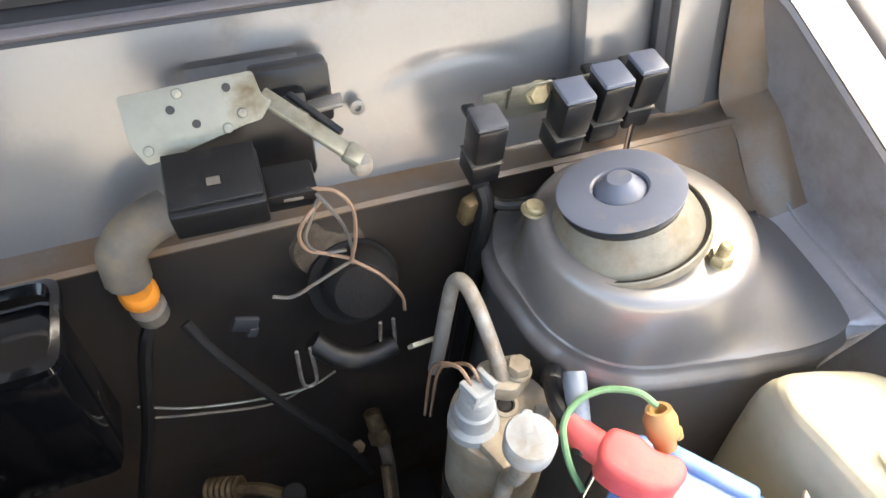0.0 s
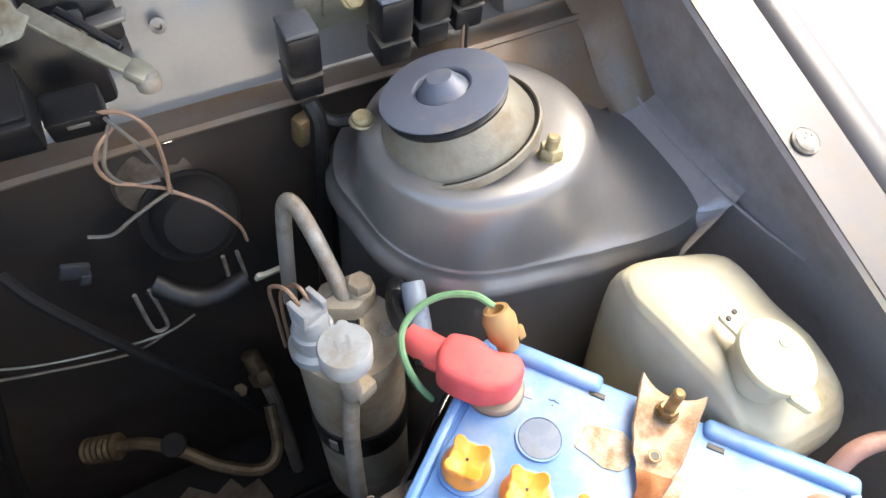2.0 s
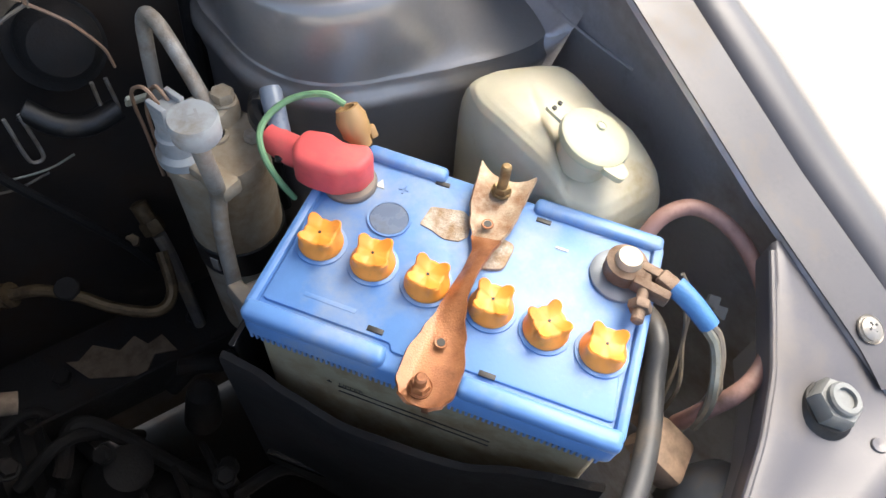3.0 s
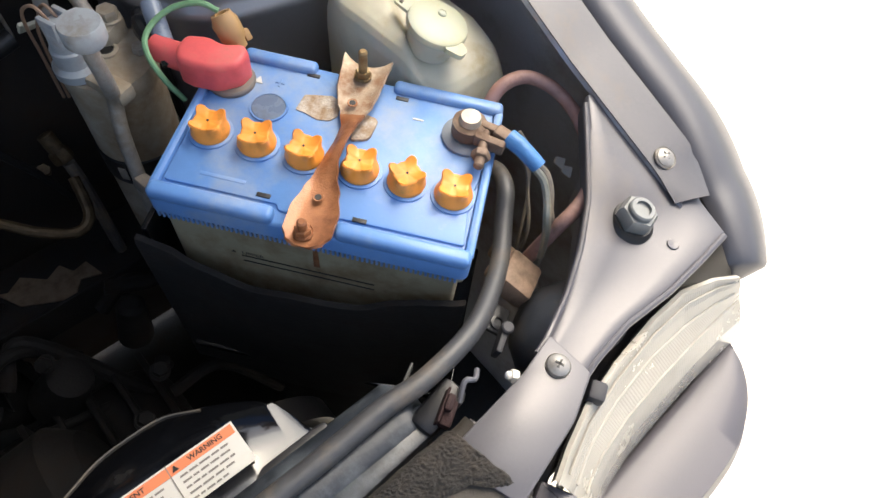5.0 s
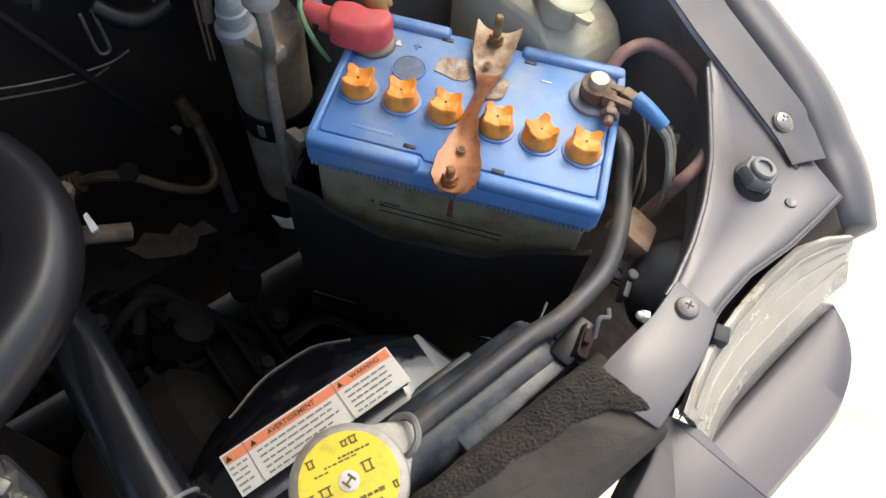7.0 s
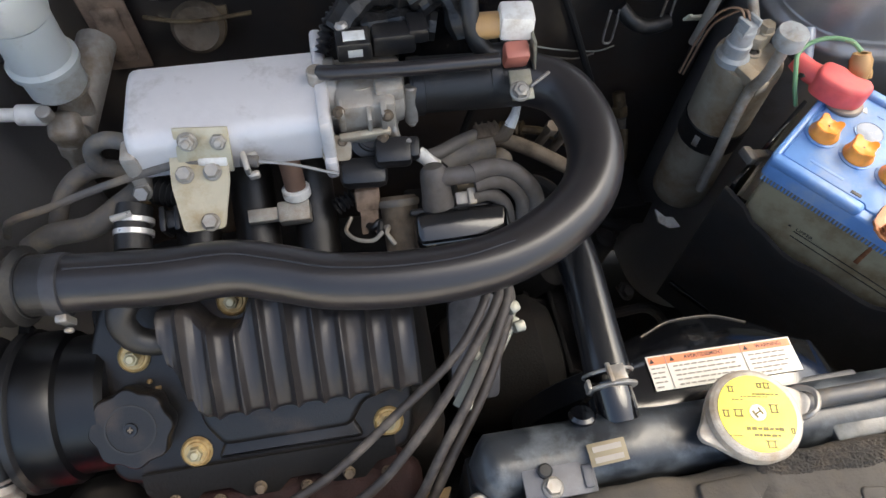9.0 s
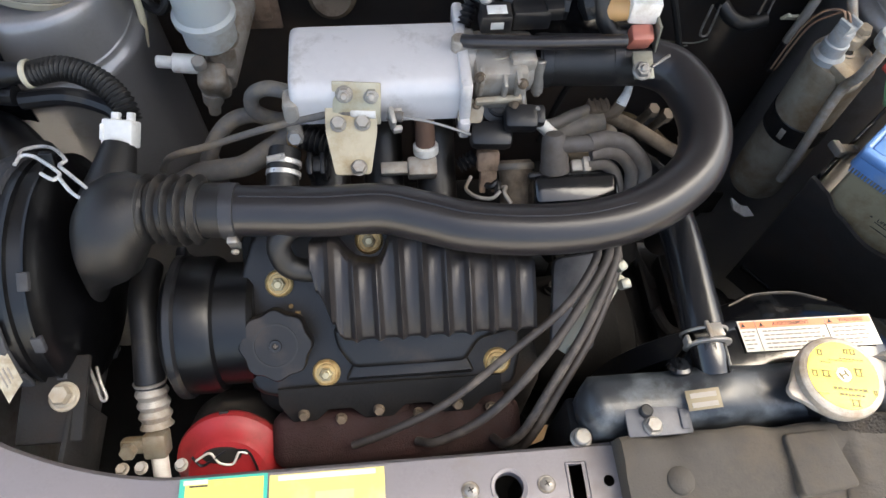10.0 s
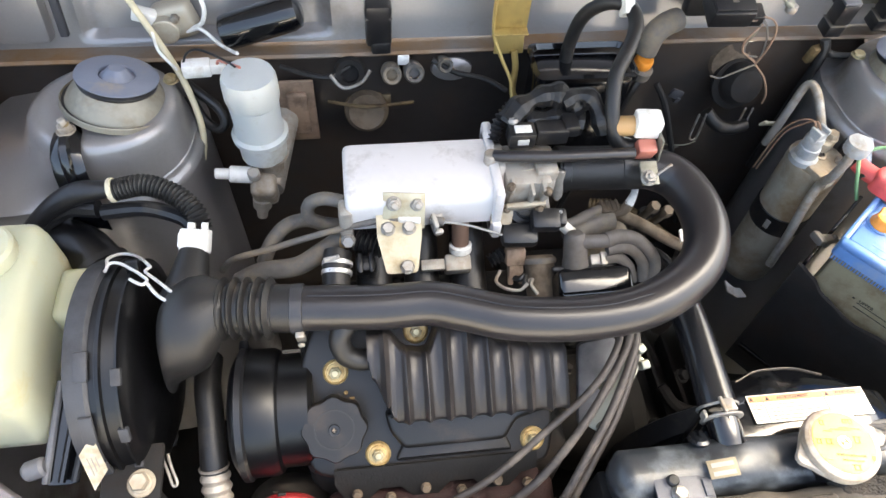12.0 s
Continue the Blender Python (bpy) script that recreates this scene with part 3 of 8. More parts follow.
def make_apron(side, off):
    """The inner wing with its flange and the wing panel outside it."""
    ob = thing("inner_wing", (side * 0.57 + off, 0.3, 0.3), "grey painted inner wing panel with a bolted top flange", "inner wing", "inner wings", "structure")

    def X(x):
        return side * x + off

    ys = np.linspace(0.07, 0.62, 70)

    def col(y):
        zf = flange_z(y)
        base = min(0.905 + 0.03 * max(0.0, min(1.0, (y - 0.36) / 0.2)), zf - 0.06)
        return [(X(.543), y, zf + .001), (X(.5425), y, zf - .003), (X(.546), y, zf - .006), (X(.560), y, zf - .022), (X(.5665), y, max(base + .02, zf - .06)),
                (X(.5672), y, base), (X(.572), y, base - .02), (X(.576), y, base - .06), (X(.58), y, 0.72), (X(.585), y, 0.3)]

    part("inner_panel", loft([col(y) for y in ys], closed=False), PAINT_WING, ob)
    # fillet strip with two pressed beads: along the tower's shelf, up the ramp behind it and up the corner of the firewall
    run = spline([(0, .3665, .9015), (0, .400, .9045), (0, .430, .9072), (0, .452, .9112), (0, .468, .9225), (0, .484, .9355), (0, .500, .9495), (0, .514, .9560), (0, .526, .9625), (0, .534, .9770), (0, .541, 1.000), (0, .549, 1.028), (0, .556, 1.052)], 5)
    ups = [Vector((0, -(b - a).z, (b - a).y)).normalized() for a, b in zip(run, run[1:] + [2 * run[-1] - run[-2]])]
    ups = [(ups[max(0, k - 1)] + ups[k] + ups[min(len(ups) - 1, k + 1)]).normalized() for k in range(len(ups))]
    prof = [(.500, -.010), (.522, -.004), (.538, -.0010), (.5415, .0004), (.5440, .0020), (.5462, .0012), (.5490, .0014), (.5540, .0030), (.5595, .0072), (.5615, .0100), (.5630, .0110), (.5644, .0126), (.5660, .018), (.5684, .032)]
    turn = 19
    strip = []
    for k, (p, n) in enumerate(zip(run, ups)):
        # the beaded step gives way to a plain round hollow behind the shelf
        w = min(1.0, max(0.0, (k - turn + 5) / 9))
        w *= w * (3 - 2 * w)
        row = []
        for x, h in prof:
            hollow = -.0008 if x < .530 else .033 * (1 - math.sqrt(max(0.0, 1 - ((x - .530) / .0386) ** 2))) - .0008
            q = h * (1 - w) + hollow * w
            row.append((X(x), p.y + n.y * q, p.z + n.z * q))
        strip.append(row)
    # rolled front edge that runs on from the tower's lip
    front = strip[0]
    fade = [min(1.0, max(0.0, (.562 - abs((x - off) * side)) / .014)) for x, y, z in front]
    roll = [[(x, y + dy * f - .012 * (1 - f), z + dz * f) for (x, y, z), f in zip(front, fade)] for dy, dz in ((.006, -.09), (.0005, -.035), (-.0045, -.018), (-.0062, -.0125), (-.0052, -.0080), (-.0022, -.0052), (-.0008, -.0030), (-.0003, -.0008))]
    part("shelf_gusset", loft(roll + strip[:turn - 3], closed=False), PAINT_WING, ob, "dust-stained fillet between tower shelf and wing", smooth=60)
    part("corner_fillet", loft([lp[4:] for lp in strip[turn - 4:]], closed=False), PAINT_DUSTY, ob, "brown dusty fillet in the corner of wing and firewall", smooth=60)
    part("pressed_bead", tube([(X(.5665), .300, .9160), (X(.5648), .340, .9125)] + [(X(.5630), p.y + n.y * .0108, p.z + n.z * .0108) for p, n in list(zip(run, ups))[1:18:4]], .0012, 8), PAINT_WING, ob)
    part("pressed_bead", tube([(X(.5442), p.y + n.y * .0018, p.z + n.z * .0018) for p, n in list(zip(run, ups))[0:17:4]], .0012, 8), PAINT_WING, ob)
    part("top_flange", thick(loft([[(X(.5428 - .003 * bulge(y - .07, .03)), y + .004 * bulge(y - .07, .012), flange_z(y) + .0022), (X(.549), y, flange_z(y) + .0032), (X(.563), y - .006 * bulge(y - .07, .014), flange_z(y) + .0030), (X(.579), y + .016 * bulge(y - .07, .03), flange_z(y) + .0024), (X(.5805), y + .016 * bulge(y - .07, .03), flange_z(y) - .006)] for y in ys], closed=False), 0.0012),
         PAINT_FLANGE, ob, "grey bolted flange")
    for y in (0.099, 0.33):
        sc = part("flange_screw", at(join(disc(0.0078, 0.0008), at(lathe([(0.0066, 0), (0.0062, 0.0012), (0.004, 0.0024), (0.0, 0.0028)], 20), 0, 0, 0.0006)), X(.5535), y, flange_z(y) + .0035, 19), STEEL, ob)
        part("cross_slot", at(join(rbox(.006, .0012, .0006, 0), rbox(.0012, .006, .0006, 0)), X(.5535), y, flange_z(y) + .0066, 19), INK, sc)
    return ob


make_apron(1, 0.0)
make_apron(-1, 0.03)


def make_fender(side, off):
    ob = thing("front_wing", (side * 0.66 + off, 0.3, 0.3), "grey metallic painted front wing panel", "wing panel", "front wings", "structure")
    sec = [(.5825, -.008), (.5845, -.003), (.590, .0015), (.600, .0035), (.615, -.001), (.630, -.010), (.644, -.024), (.653, -.048), (.658, -.09), (.662, -.25), (.662, -.5)]

    def loop(y):
        zf = flange_z(y)
        drop = .03 * max(0.0, min(1.0, (y - .25) / .2))
        return [(side * x + off, y, zf + dz - drop * max(0.0, min(1.0, (x - .60) / .045))) for x, dz in sec]

    rings = [loop(y) for y in np.linspace(0.85, 0.13, 50)]
    # the nose droops, leans in and is rounded off over the lamp
    for q in np.linspace(0, 1, 18)[1:]:
        ring = []
        for x, dz in sec:
            w = min(1.0, (x - .583) / .065)
            ye = .026 - .016 * math.sin(w * 2.6)
            y = .13 + (ye - .13) * q
            lean = .030 * q ** 1.6 + .018 * max(0.0, w - .1) * max(0.0, q - .55) ** 2 * 4.9
            ring.append((side * (x - lean) + off, y, flange_z(max(y, .06)) + dz * (1 - .25 * q) - .016 * q ** 3 - .018 * w * q ** 2))
        rings.append(ring)
    a = rings[-1]
    mid = Vector((side * .556 + off, .016, .868))
    for k in (.12, .4, .8):
        rings.append([tuple(Vector(p).lerp(mid, k) + Vector((0, -.002 * (1 - k), -.010 * k))) for p in a])
    part("wing_skin", thick(loft(rings, closed=False), 0.0015), FENDER, ob, smooth=50)
    return ob


make_fender(1, 0.0)
make_fender(-1, 0.03)

# front end: one pressed cross rail with holes, and the corner brackets
RAIL_Z = 0.857


def make_crossrail():
    ob = thing("front_crossrail", (-0.05, 0.03, 0.5), "light grey painted front crossrail with screws, a round hole and a slot", "crossrail", kind="structure")

    def yb(x):
        return 0.060 + (0.0 if x > -0.27 else 0.42 * (x + 0.27) ** 2 * 4.0 - 0.06 * (x + 0.27) * 1.2)

    def yf(x):
        return 0.006 + (0.0 if x > -0.24 else -0.30 * (x + 0.24))

    def zt(x):
        return RAIL_Z + (0.0 if x > -0.3 else 0.10 * (-0.3 - x)) + 0.0

    xs = list(np.linspace(-0.50, 0.36, 100))
    rows = []
    for x in xs:
        b, f, z = yb(x), yf(x), zt(x)
        rows.append([(x, b + .001, z - .05), (x, b, z - .004), (x, b - .003, z), (x, (b + f) / 2, z + .0004), (x, f + .004, z - .0004), (x, f, z - .004), (x, f - .002, z - .03), (x, f + .004, z - .09)])
    body = part("rail", loft(rows, closed=False), PAINT_RAIL, ob, smooth=40)
    # holes cut through the sheet
    bm = bmesh.new()
    bm.from_mesh(body.data)
    for x0, x1, y0, y1, rnd in ((-0.0512, -0.0308, 0.0238, 0.0442, True), (0.0022, 0.0118, 0.020, 0.046, False), (0.0252, 0.0328, 0.0292, 0.0368, True)):
        o = BASE[ob.name]
        if rnd:
            c, r = ((x0 + x1) / 2, (y0 + y1) / 2), (x1 - x0) / 2
            edge = [(c[0] + r * math.cos(2 * math.pi * i / 20), c[1] + r * math.sin(2 * math.pi * i / 20)) for i in range(20)]
        else:
            edge = [(x0, y0), (x1, y0), (x1, y1), (x0, y1)]
        for (ax, ay), (bx, by) in zip(edge, edge[1:] + edge[:1]):
            nrm = Vector((by - ay, ax - bx, 0)).normalized()
            near = [f for f in bm.faces if abs(f.normal.z) > 0.9 and x0 - 0.03 < f.calc_center_median().x + o.x < x1 + 0.03]
            es = {e for f in near for e in f.edges}
            vs = {v for f in near for v in f.verts}
            bmesh.ops.bisect_plane(bm, geom=near + list(es) + list(vs), plane_co=Vector((ax, ay, 0)) - Vector((o.x, o.y, 0)), plane_no=nrm)
        gone = []
        for f in bm.faces:
            p = f.calc_center_median() + o
            if abs(f.normal.z) > 0.9 and p.z > RAIL_Z - 0.01:
                ins = all((bx - ax) * (p.y - ay) - (by - ay) * (p.x - ax) > 0 for (ax, ay), (bx, by) in zip(edge, edge[1:] + edge[:1]))
                if ins:
                    gone.append(f)
        bmesh.ops.delete(bm, geom=gone, context="FACES")
    bm.to_mesh(body.data)
    bm.free()
    part("hole_collar", at(lathe([(0.0132, 0.0), (0.0128, 0.0012), (0.0108, 0.0008), (0.0102, -0.004), (0.0102, -0.010)], 32, False), -0.041, 0.034, RAIL_Z), PAINT_RAIL, ob)
    part("slot_collar", loft([[(x, y, z) for x, y in rrect(w, h, 0.001, 0.0075, 0.033)] for w, h, z in ((.0155, .030, RAIL_Z + .0005), (.0145, .029, RAIL_Z + .0012), (.0125, .027, RAIL_Z - .001), (.0125, .027, RAIL_Z - .008))]), PAINT_RAIL, ob)
    for x, y in ((-0.068, 0.034), (-0.015, 0.034), (-0.3915, 0.071)):
        z = RAIL_Z + (0.009 if x < -0.3 else 0)
        sc = part("screw", at(join(disc(0.0062, 0.0008), at(lathe([(0.0046, 0), (0.0044, 0.0014), (0.003, 0.0026), (0.0, 0.003)], 20), 0, 0, 0.0006)), x, y, z + .0004), STEEL if x > -0.3 else PAINT_RAIL, ob)
        part("cross_slot", at(join(rbox(.0044, .0009, .0005, 0), rbox(.0009, .0044, .0005, 0)), x, y, z + .0042, 0, 0, 25), INK, sc)
    # the face of the car below, added dark so that gaps show as shade
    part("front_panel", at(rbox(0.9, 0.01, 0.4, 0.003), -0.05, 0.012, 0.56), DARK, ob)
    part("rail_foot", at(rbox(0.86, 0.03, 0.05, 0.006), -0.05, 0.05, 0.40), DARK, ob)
    return ob


make_crossrail()

lab = solo("service_label", at(rbox(0.0585, 0.031, 0.0006, 0), -0.2345, 0.0415, RAIL_Z + .0010, 0, 0, 0), TEAL, "yellow and teal printed label stuck on the crossrail", "label")
part("label_field", at(rbox(0.052, 0.0215, 0.0004, 0), -0.2338, 0.0445, RAIL_Z + .0015), LABEL_YELLOW, lab)
part("label_stripe", at(rbox(0.053, 0.0035, 0.0004, 0), -0.2345, 0.0295, RAIL_Z + .0015), PAPER, lab)
part("label_notch", at(rbox(0.016, 0.003, 0.0004, 0), -0.253, 0.0542, RAIL_Z + .0018), PAPER, lab)
part("print_bar", at(rbox(0.012, 0.001, 0.0004, 0), -0.251, 0.0515, RAIL_Z + .0019), INK, lab)
lab = solo("faded_label", at(rbox(0.078, 0.036, 0.0006, 0), -0.165, 0.037, RAIL_Z + .0010), PALE_YELLOW, "sun-faded pale yellow label stuck on the crossrail", "label")
part("label_stripe", at(rbox(0.066, 0.0035, 0.0004, 0), -0.165, 0.0525, RAIL_Z + .0015), PAPER, lab)
part("print_bar", at(rbox(0.026, 0.006, 0.0003, 0), -0.160, 0.039, RAIL_Z + .0014), material("faded_print", lin(214, 204, 140), 0.4), lab)


def make_corner_bracket():
    ob = thing("corner_bracket", (0.47, 0.07, 0.85), "light grey painted steel corner bracket bolted to the wing", "bracket", kind="structure")

    def z(x, y):
        return 0.894 + 0.30 * max(0.0, y - 0.066) - .03 * max(0.0, .066 - y)

    inner = [(.538, .160), (.512, .130), (.492, .108), (.466, .088), (.440, .073), (.412, .0612), (.400, .058)]
    outer = [(.560, .150), (.562, .100), (.562, .070), (.555, .040), (.525, .0375), (.492, .036), (.455, .038), (.425, .0345), (.405, .030)]
    # a pressed triangular plate with turned-down edges
    li = [Vector((*p, 0)) for p in inner]
    lo = [Vector((*p, 0)) for p in outer]

    def pick(l, t):
        s = t * (len(l) - 1)
        i = min(int(s), len(l) - 2)
        return l[i].lerp(l[i + 1], s - i)

    rows = []
    for k in range(41):
        a, b = pick(li, k / 40), pick(lo, k / 40)
        row = []
        for t, dz in ((0, -.020), (0, -.004), (.02, -.001), (.08, .0006), (.25, -.0002), (.5, -.0008), (.75, -.0004), (.94, 0), (.985, -.0012), (1.0, -.005), (1.0, -.012)):
            p = a.lerp(b, t)
            dish = -.0035 * bulge(math.hypot(p.x - .506, p.y - .083), .026)
            row.append((p.x, p.y, z(p.x, p.y) + dz + dish))
        rows.append(row)
    part("plate", thick(loft(rows, closed=False), 0.0012), PAINT_SILVER, ob, smooth=50)
    for ln, d in ((li, -.0012), (lo[3:], -.0010)):
        part("rolled_edge", tube([(p.x, p.y, z(p.x, p.y) + d) for p in (pick(ln, t) for t in np.linspace(.02, .98, 24))], .0019, 8), PAINT_SILVER, ob)
    # overlapping end of the crossrail
    e = rounded([(.4135, .0615), (.4155, .031), (.389, .0185), (.338, .006), (.325, .048), (.348, .051), (.385, .0545)], .003)
    part("rail_end", prism(e, .8925, .8962, .001), PAINT_SILVER, ob)
    part("rail_end_wall", loft([[(x, y, z) for x, y in ((.329, .0445), (.352, .0475), (.386, .051), (.410, .057))] for z in (.893, .862)], closed=False), PAINT, ob)
    part("plate_skirt", loft([[(x, y, z) for x, y in ((.402, .0565), (.440, .0715), (.466, .0865), (.492, .1065), (.512, .1285))] for z in (.888, .862)], closed=False), PAINT, ob)
    part("rail_skirt", at(rbox(.085, .004, .04, .001), .372, .026, .858, 0, 0, 13), PAINT, ob)
    sc = part("screw", at(join(disc(0.0072, 0.0010), at(lathe([(0.0068, 0), (0.0064, 0.0016), (0.0042, 0.0032), (0.0, 0.0038)], 24), 0, 0, 0.0008)), .4035, .0455, .8962), STEEL, ob, "domed cross-head screw")
    part("cross_slot", at(join(rbox(.0052, .0012, .0008, 0), rbox(.0012, .0052, .0008, 0)), .4035, .0455, .9006, 0, 0, 20), INK, sc)
    st = part("bump_stop", at(lathe([(.0155, -.004), (.0155, 0), (.0135, .002), (.0128, .004)], 28), .5085, .083, .8955, 8, 4), RUBBER, ob)
    part("stop_bolt", at(join(at(hexnut(.0125, .011), 0, 0, .001), at(lathe([(.0085, .011), (.0085, .0135), (.0075, .0145), (.0052, .0145), (.005, .0125), (0, .0125)], 20), 0, 0, .001)), .5085, .083, .8965, 8, 4, 14), BOLT_GREY, st, "grey hex bonnet bump stop")
    part("side_bolt", mv(join(hexnut(.0042, .004), at(disc(.0026, .004), 0, 0, .003)), along((.385, .0560, .8885), (.378, .0625, .8905))), WHITE, ob)
    part("weld_dimple", at(lathe([(.004, 0), (.0035, .0008), (.002, .0006), (0, .0002)], 16), .519, .056, .8932), PAINT_SILVER, ob)
    return ob


make_corner_bracket()


def make_headlamp(name, side, off):
    ob = thing(name, (side * .47 + off, .0, .7), "clear ribbed headlamp lens, aged and dusty along its rim", "headlamp", "headlamps")

    def X(x):
        return side * x + off

    # three lines along the lamp: its inner rim, the bend of the glass and the lower edge by the bumper
    rim = [(.366, .002), (.384, .0105), (.408, .0195), (.442, .0265), (.480, .0310), (.510, .0315), (.533, .0245), (.548, .0155)]
    bend = [(.374, -.008), (.386, -.0025), (.402, .0043), (.432, .0118), (.470, .0165), (.503, .0165), (.530, .0140), (.5535, .0098)]
    low = [(.380, -.015), (.391, -.0100), (.408, -.0045), (.437, .0010), (.4754, .0040), (.5107, .0058), (.540, .0062), (.560, .0055)]

    def pick(l, t):
        s = t * (len(l) - 1)
        i = min(int(s), len(l) - 2)
        return Vector((*l[i], 0)).lerp(Vector((*l[i + 1], 0)), s - i)

    N = 230
    lens, border = [], []
    for k in range(N + 1):
        a, b, c = (pick(l, k / N) for l in (rim, bend, low))
        f = .00035 * (k % 2)
        up = Vector((0, 0, 1))
        row = [a + up * .874, a.lerp(b, .12) + up * .8755, a.lerp(b, .16) + up * (.8745 + f), a.lerp(b, .6) + up * (.869 + f), a.lerp(b, .97) + up * (.8605 + f), b + up * .8598, b.lerp(c, .08) + up * (.8590 + f), b.lerp(c, .5) + up * (.8535 + f), c + up * (.8465 + f), c + up * (.828 + f) + Vector((.002, -.010, 0)), c + up * .80 + Vector((.003, -.018, 0)), c + up * .74 + Vector((0, -.018, 0))]
        lens.append([(X(p.x), p.y, p.z) for p in row])
        border.append([(X(a.x), a.y + .0025, .868), (X(a.x), a.y + .0022, .8765), (X(a.x), a.y - .0005, .8772), (X(a.x), a.y - .0018, .8752)])
    part("lens", thick(loft(lens, closed=False), .002), LENS, ob, "fine-ribbed yellowed lamp glass", smooth=12)
    # moulded ridges that part the glass into strips
    for ln, nx, f, h, r in ((rim, bend, .42, .8724, .0008), (rim, bend, .99, .8604, .0012), (bend, low, .98, .8472, .0010)):
        part("glass_ridge", tube([(X(p.x), p.y, h) for p in (pick(ln, t).lerp(pick(nx, t), f) for t in np.linspace(.06, .97, 26))], r, 8), LENS, ob)
    part("lamp_rim", loft(border, closed=False), LENS, ob, "pale raised rim of the lamp")
    part("reflector", loft([[(X(x), y - .003, .855), (X(x), y - .012, .82), (X(x), y - .024, .76)] for x, y in rim], closed=False), REFLECTOR, ob)
    part("housing", thick(loft([[(X(x), y + .004, .86), (X(x - .006), y + .016, .85), (X(x - .008), y + .03, .80), (X(x), y + .03, .72)] for x, y in rim], closed=False), .002), BLACK, ob)
    # Black block added to shut off bright ground behind the lamp's gap.
    part("lamp_gap_block", at(rbox(.15, .046, .09, .006), X(.415), .030, .780), BLACK, ob)
    part("lamp_clip", at(rbox(.012, .010, .010, .002), X(.418), .0225, .878, 0, 0, side * 30), SEAL, ob)
    return ob


make_headlamp("headlamp", 1, 0)
make_headlamp("headlamp", -1, .03)


def make_bumper():
    ob = thing("bumper", (0, -.06, .5), "grey painted plastic bumper with rounded corners", "bumper", kind="structure")
    pts = [(-.60, .05), (-.57, -.005), (-.53, -.035), (-.47, -.055), (-.38, -.066), (-.2, -.072), (0, -.073), (.2, -.072), (.38, -.069), (.437, -.067), (.494, -.063), (.527, -.052), (.549, -.035), (.560, -.012), (.563, .05)]
    sm = spline([(x, y, 0) for x, y in pts], 6)
    rows = []
    for p in sm:
        n = Vector((p.x * 0.3, -1, 0)).normalized() * 0.0
        inn = max(p.y, -.011 - .063 * max(0.0, .560 - abs(p.x)))
        rows.append([(p.x, inn + .001, .780), (p.x, inn, .7985), (p.x, .9 * inn + .1 * p.y, .801), (p.x, .4 * inn + .6 * p.y, .8022), (p.x, p.y, .800), (p.x * 1.004, p.y - .006, .785), (p.x * 1.006, p.y - .010, .70), (p.x * 1.0, p.y, .50)])
    part("bumper_skin", loft(rows, closed=False), BUMPER, ob, smooth=60)
    part("filler_panel", prism(rounded([(.30, -.016), (.336, -.004), (.3655, .0095), (.375, -.009), (.378, -.06), (.30, -.06)], .003), .80, .862, .003), BUMPER, ob)
    return ob


make_bumper()


def make_bonnet():
    ob = thing("bonnet", (0, .62, 1.09), "grey bonnet propped wide open above the bay", "bonnet")
    R = radians(54)

    def fn(u, v):
        x = -.62 + 1.24 * u
        d = .03 + .85 * v
        crown = .03 * (1 - (2 * u - 1) ** 2)
        return (x, .615 - d * math.cos(R) + crown * math.sin(R), 1.10 + d * math.sin(R) + crown * math.cos(R))

    part("panel", thick(surface(fn, 16, 12), .004), HOODM, ob)
    for k in (0.06, 0.5, 0.94):
        a, b = Vector(fn(k, .06)), Vector(fn(k, .94))
        part("stiffener", mv(rbox(.06, .012, (b - a).length, .004), along(a, b) @ Matrix.Translation((0, 0.0, (b - a).length / 2))), HOODM, ob)
    return ob


make_bonnet()

# undertray added to block light from below, so that the bay is a dark well
solo("undertray", at(rbox(1.16, .56, .012, .003), .015, .29, .32), DARK, "dark undertray added beneath the engine to keep light out", "undertray", kind="structure")

# ---- battery corner ----
BAT = pose(.395, .234, 0, 0, 0, -52.3)


def B(g, x=0, y=0, z=0, rx=0, ry=0, rz=0):
    return mv(at(g, x, y, z, rx, ry, rz), BAT)


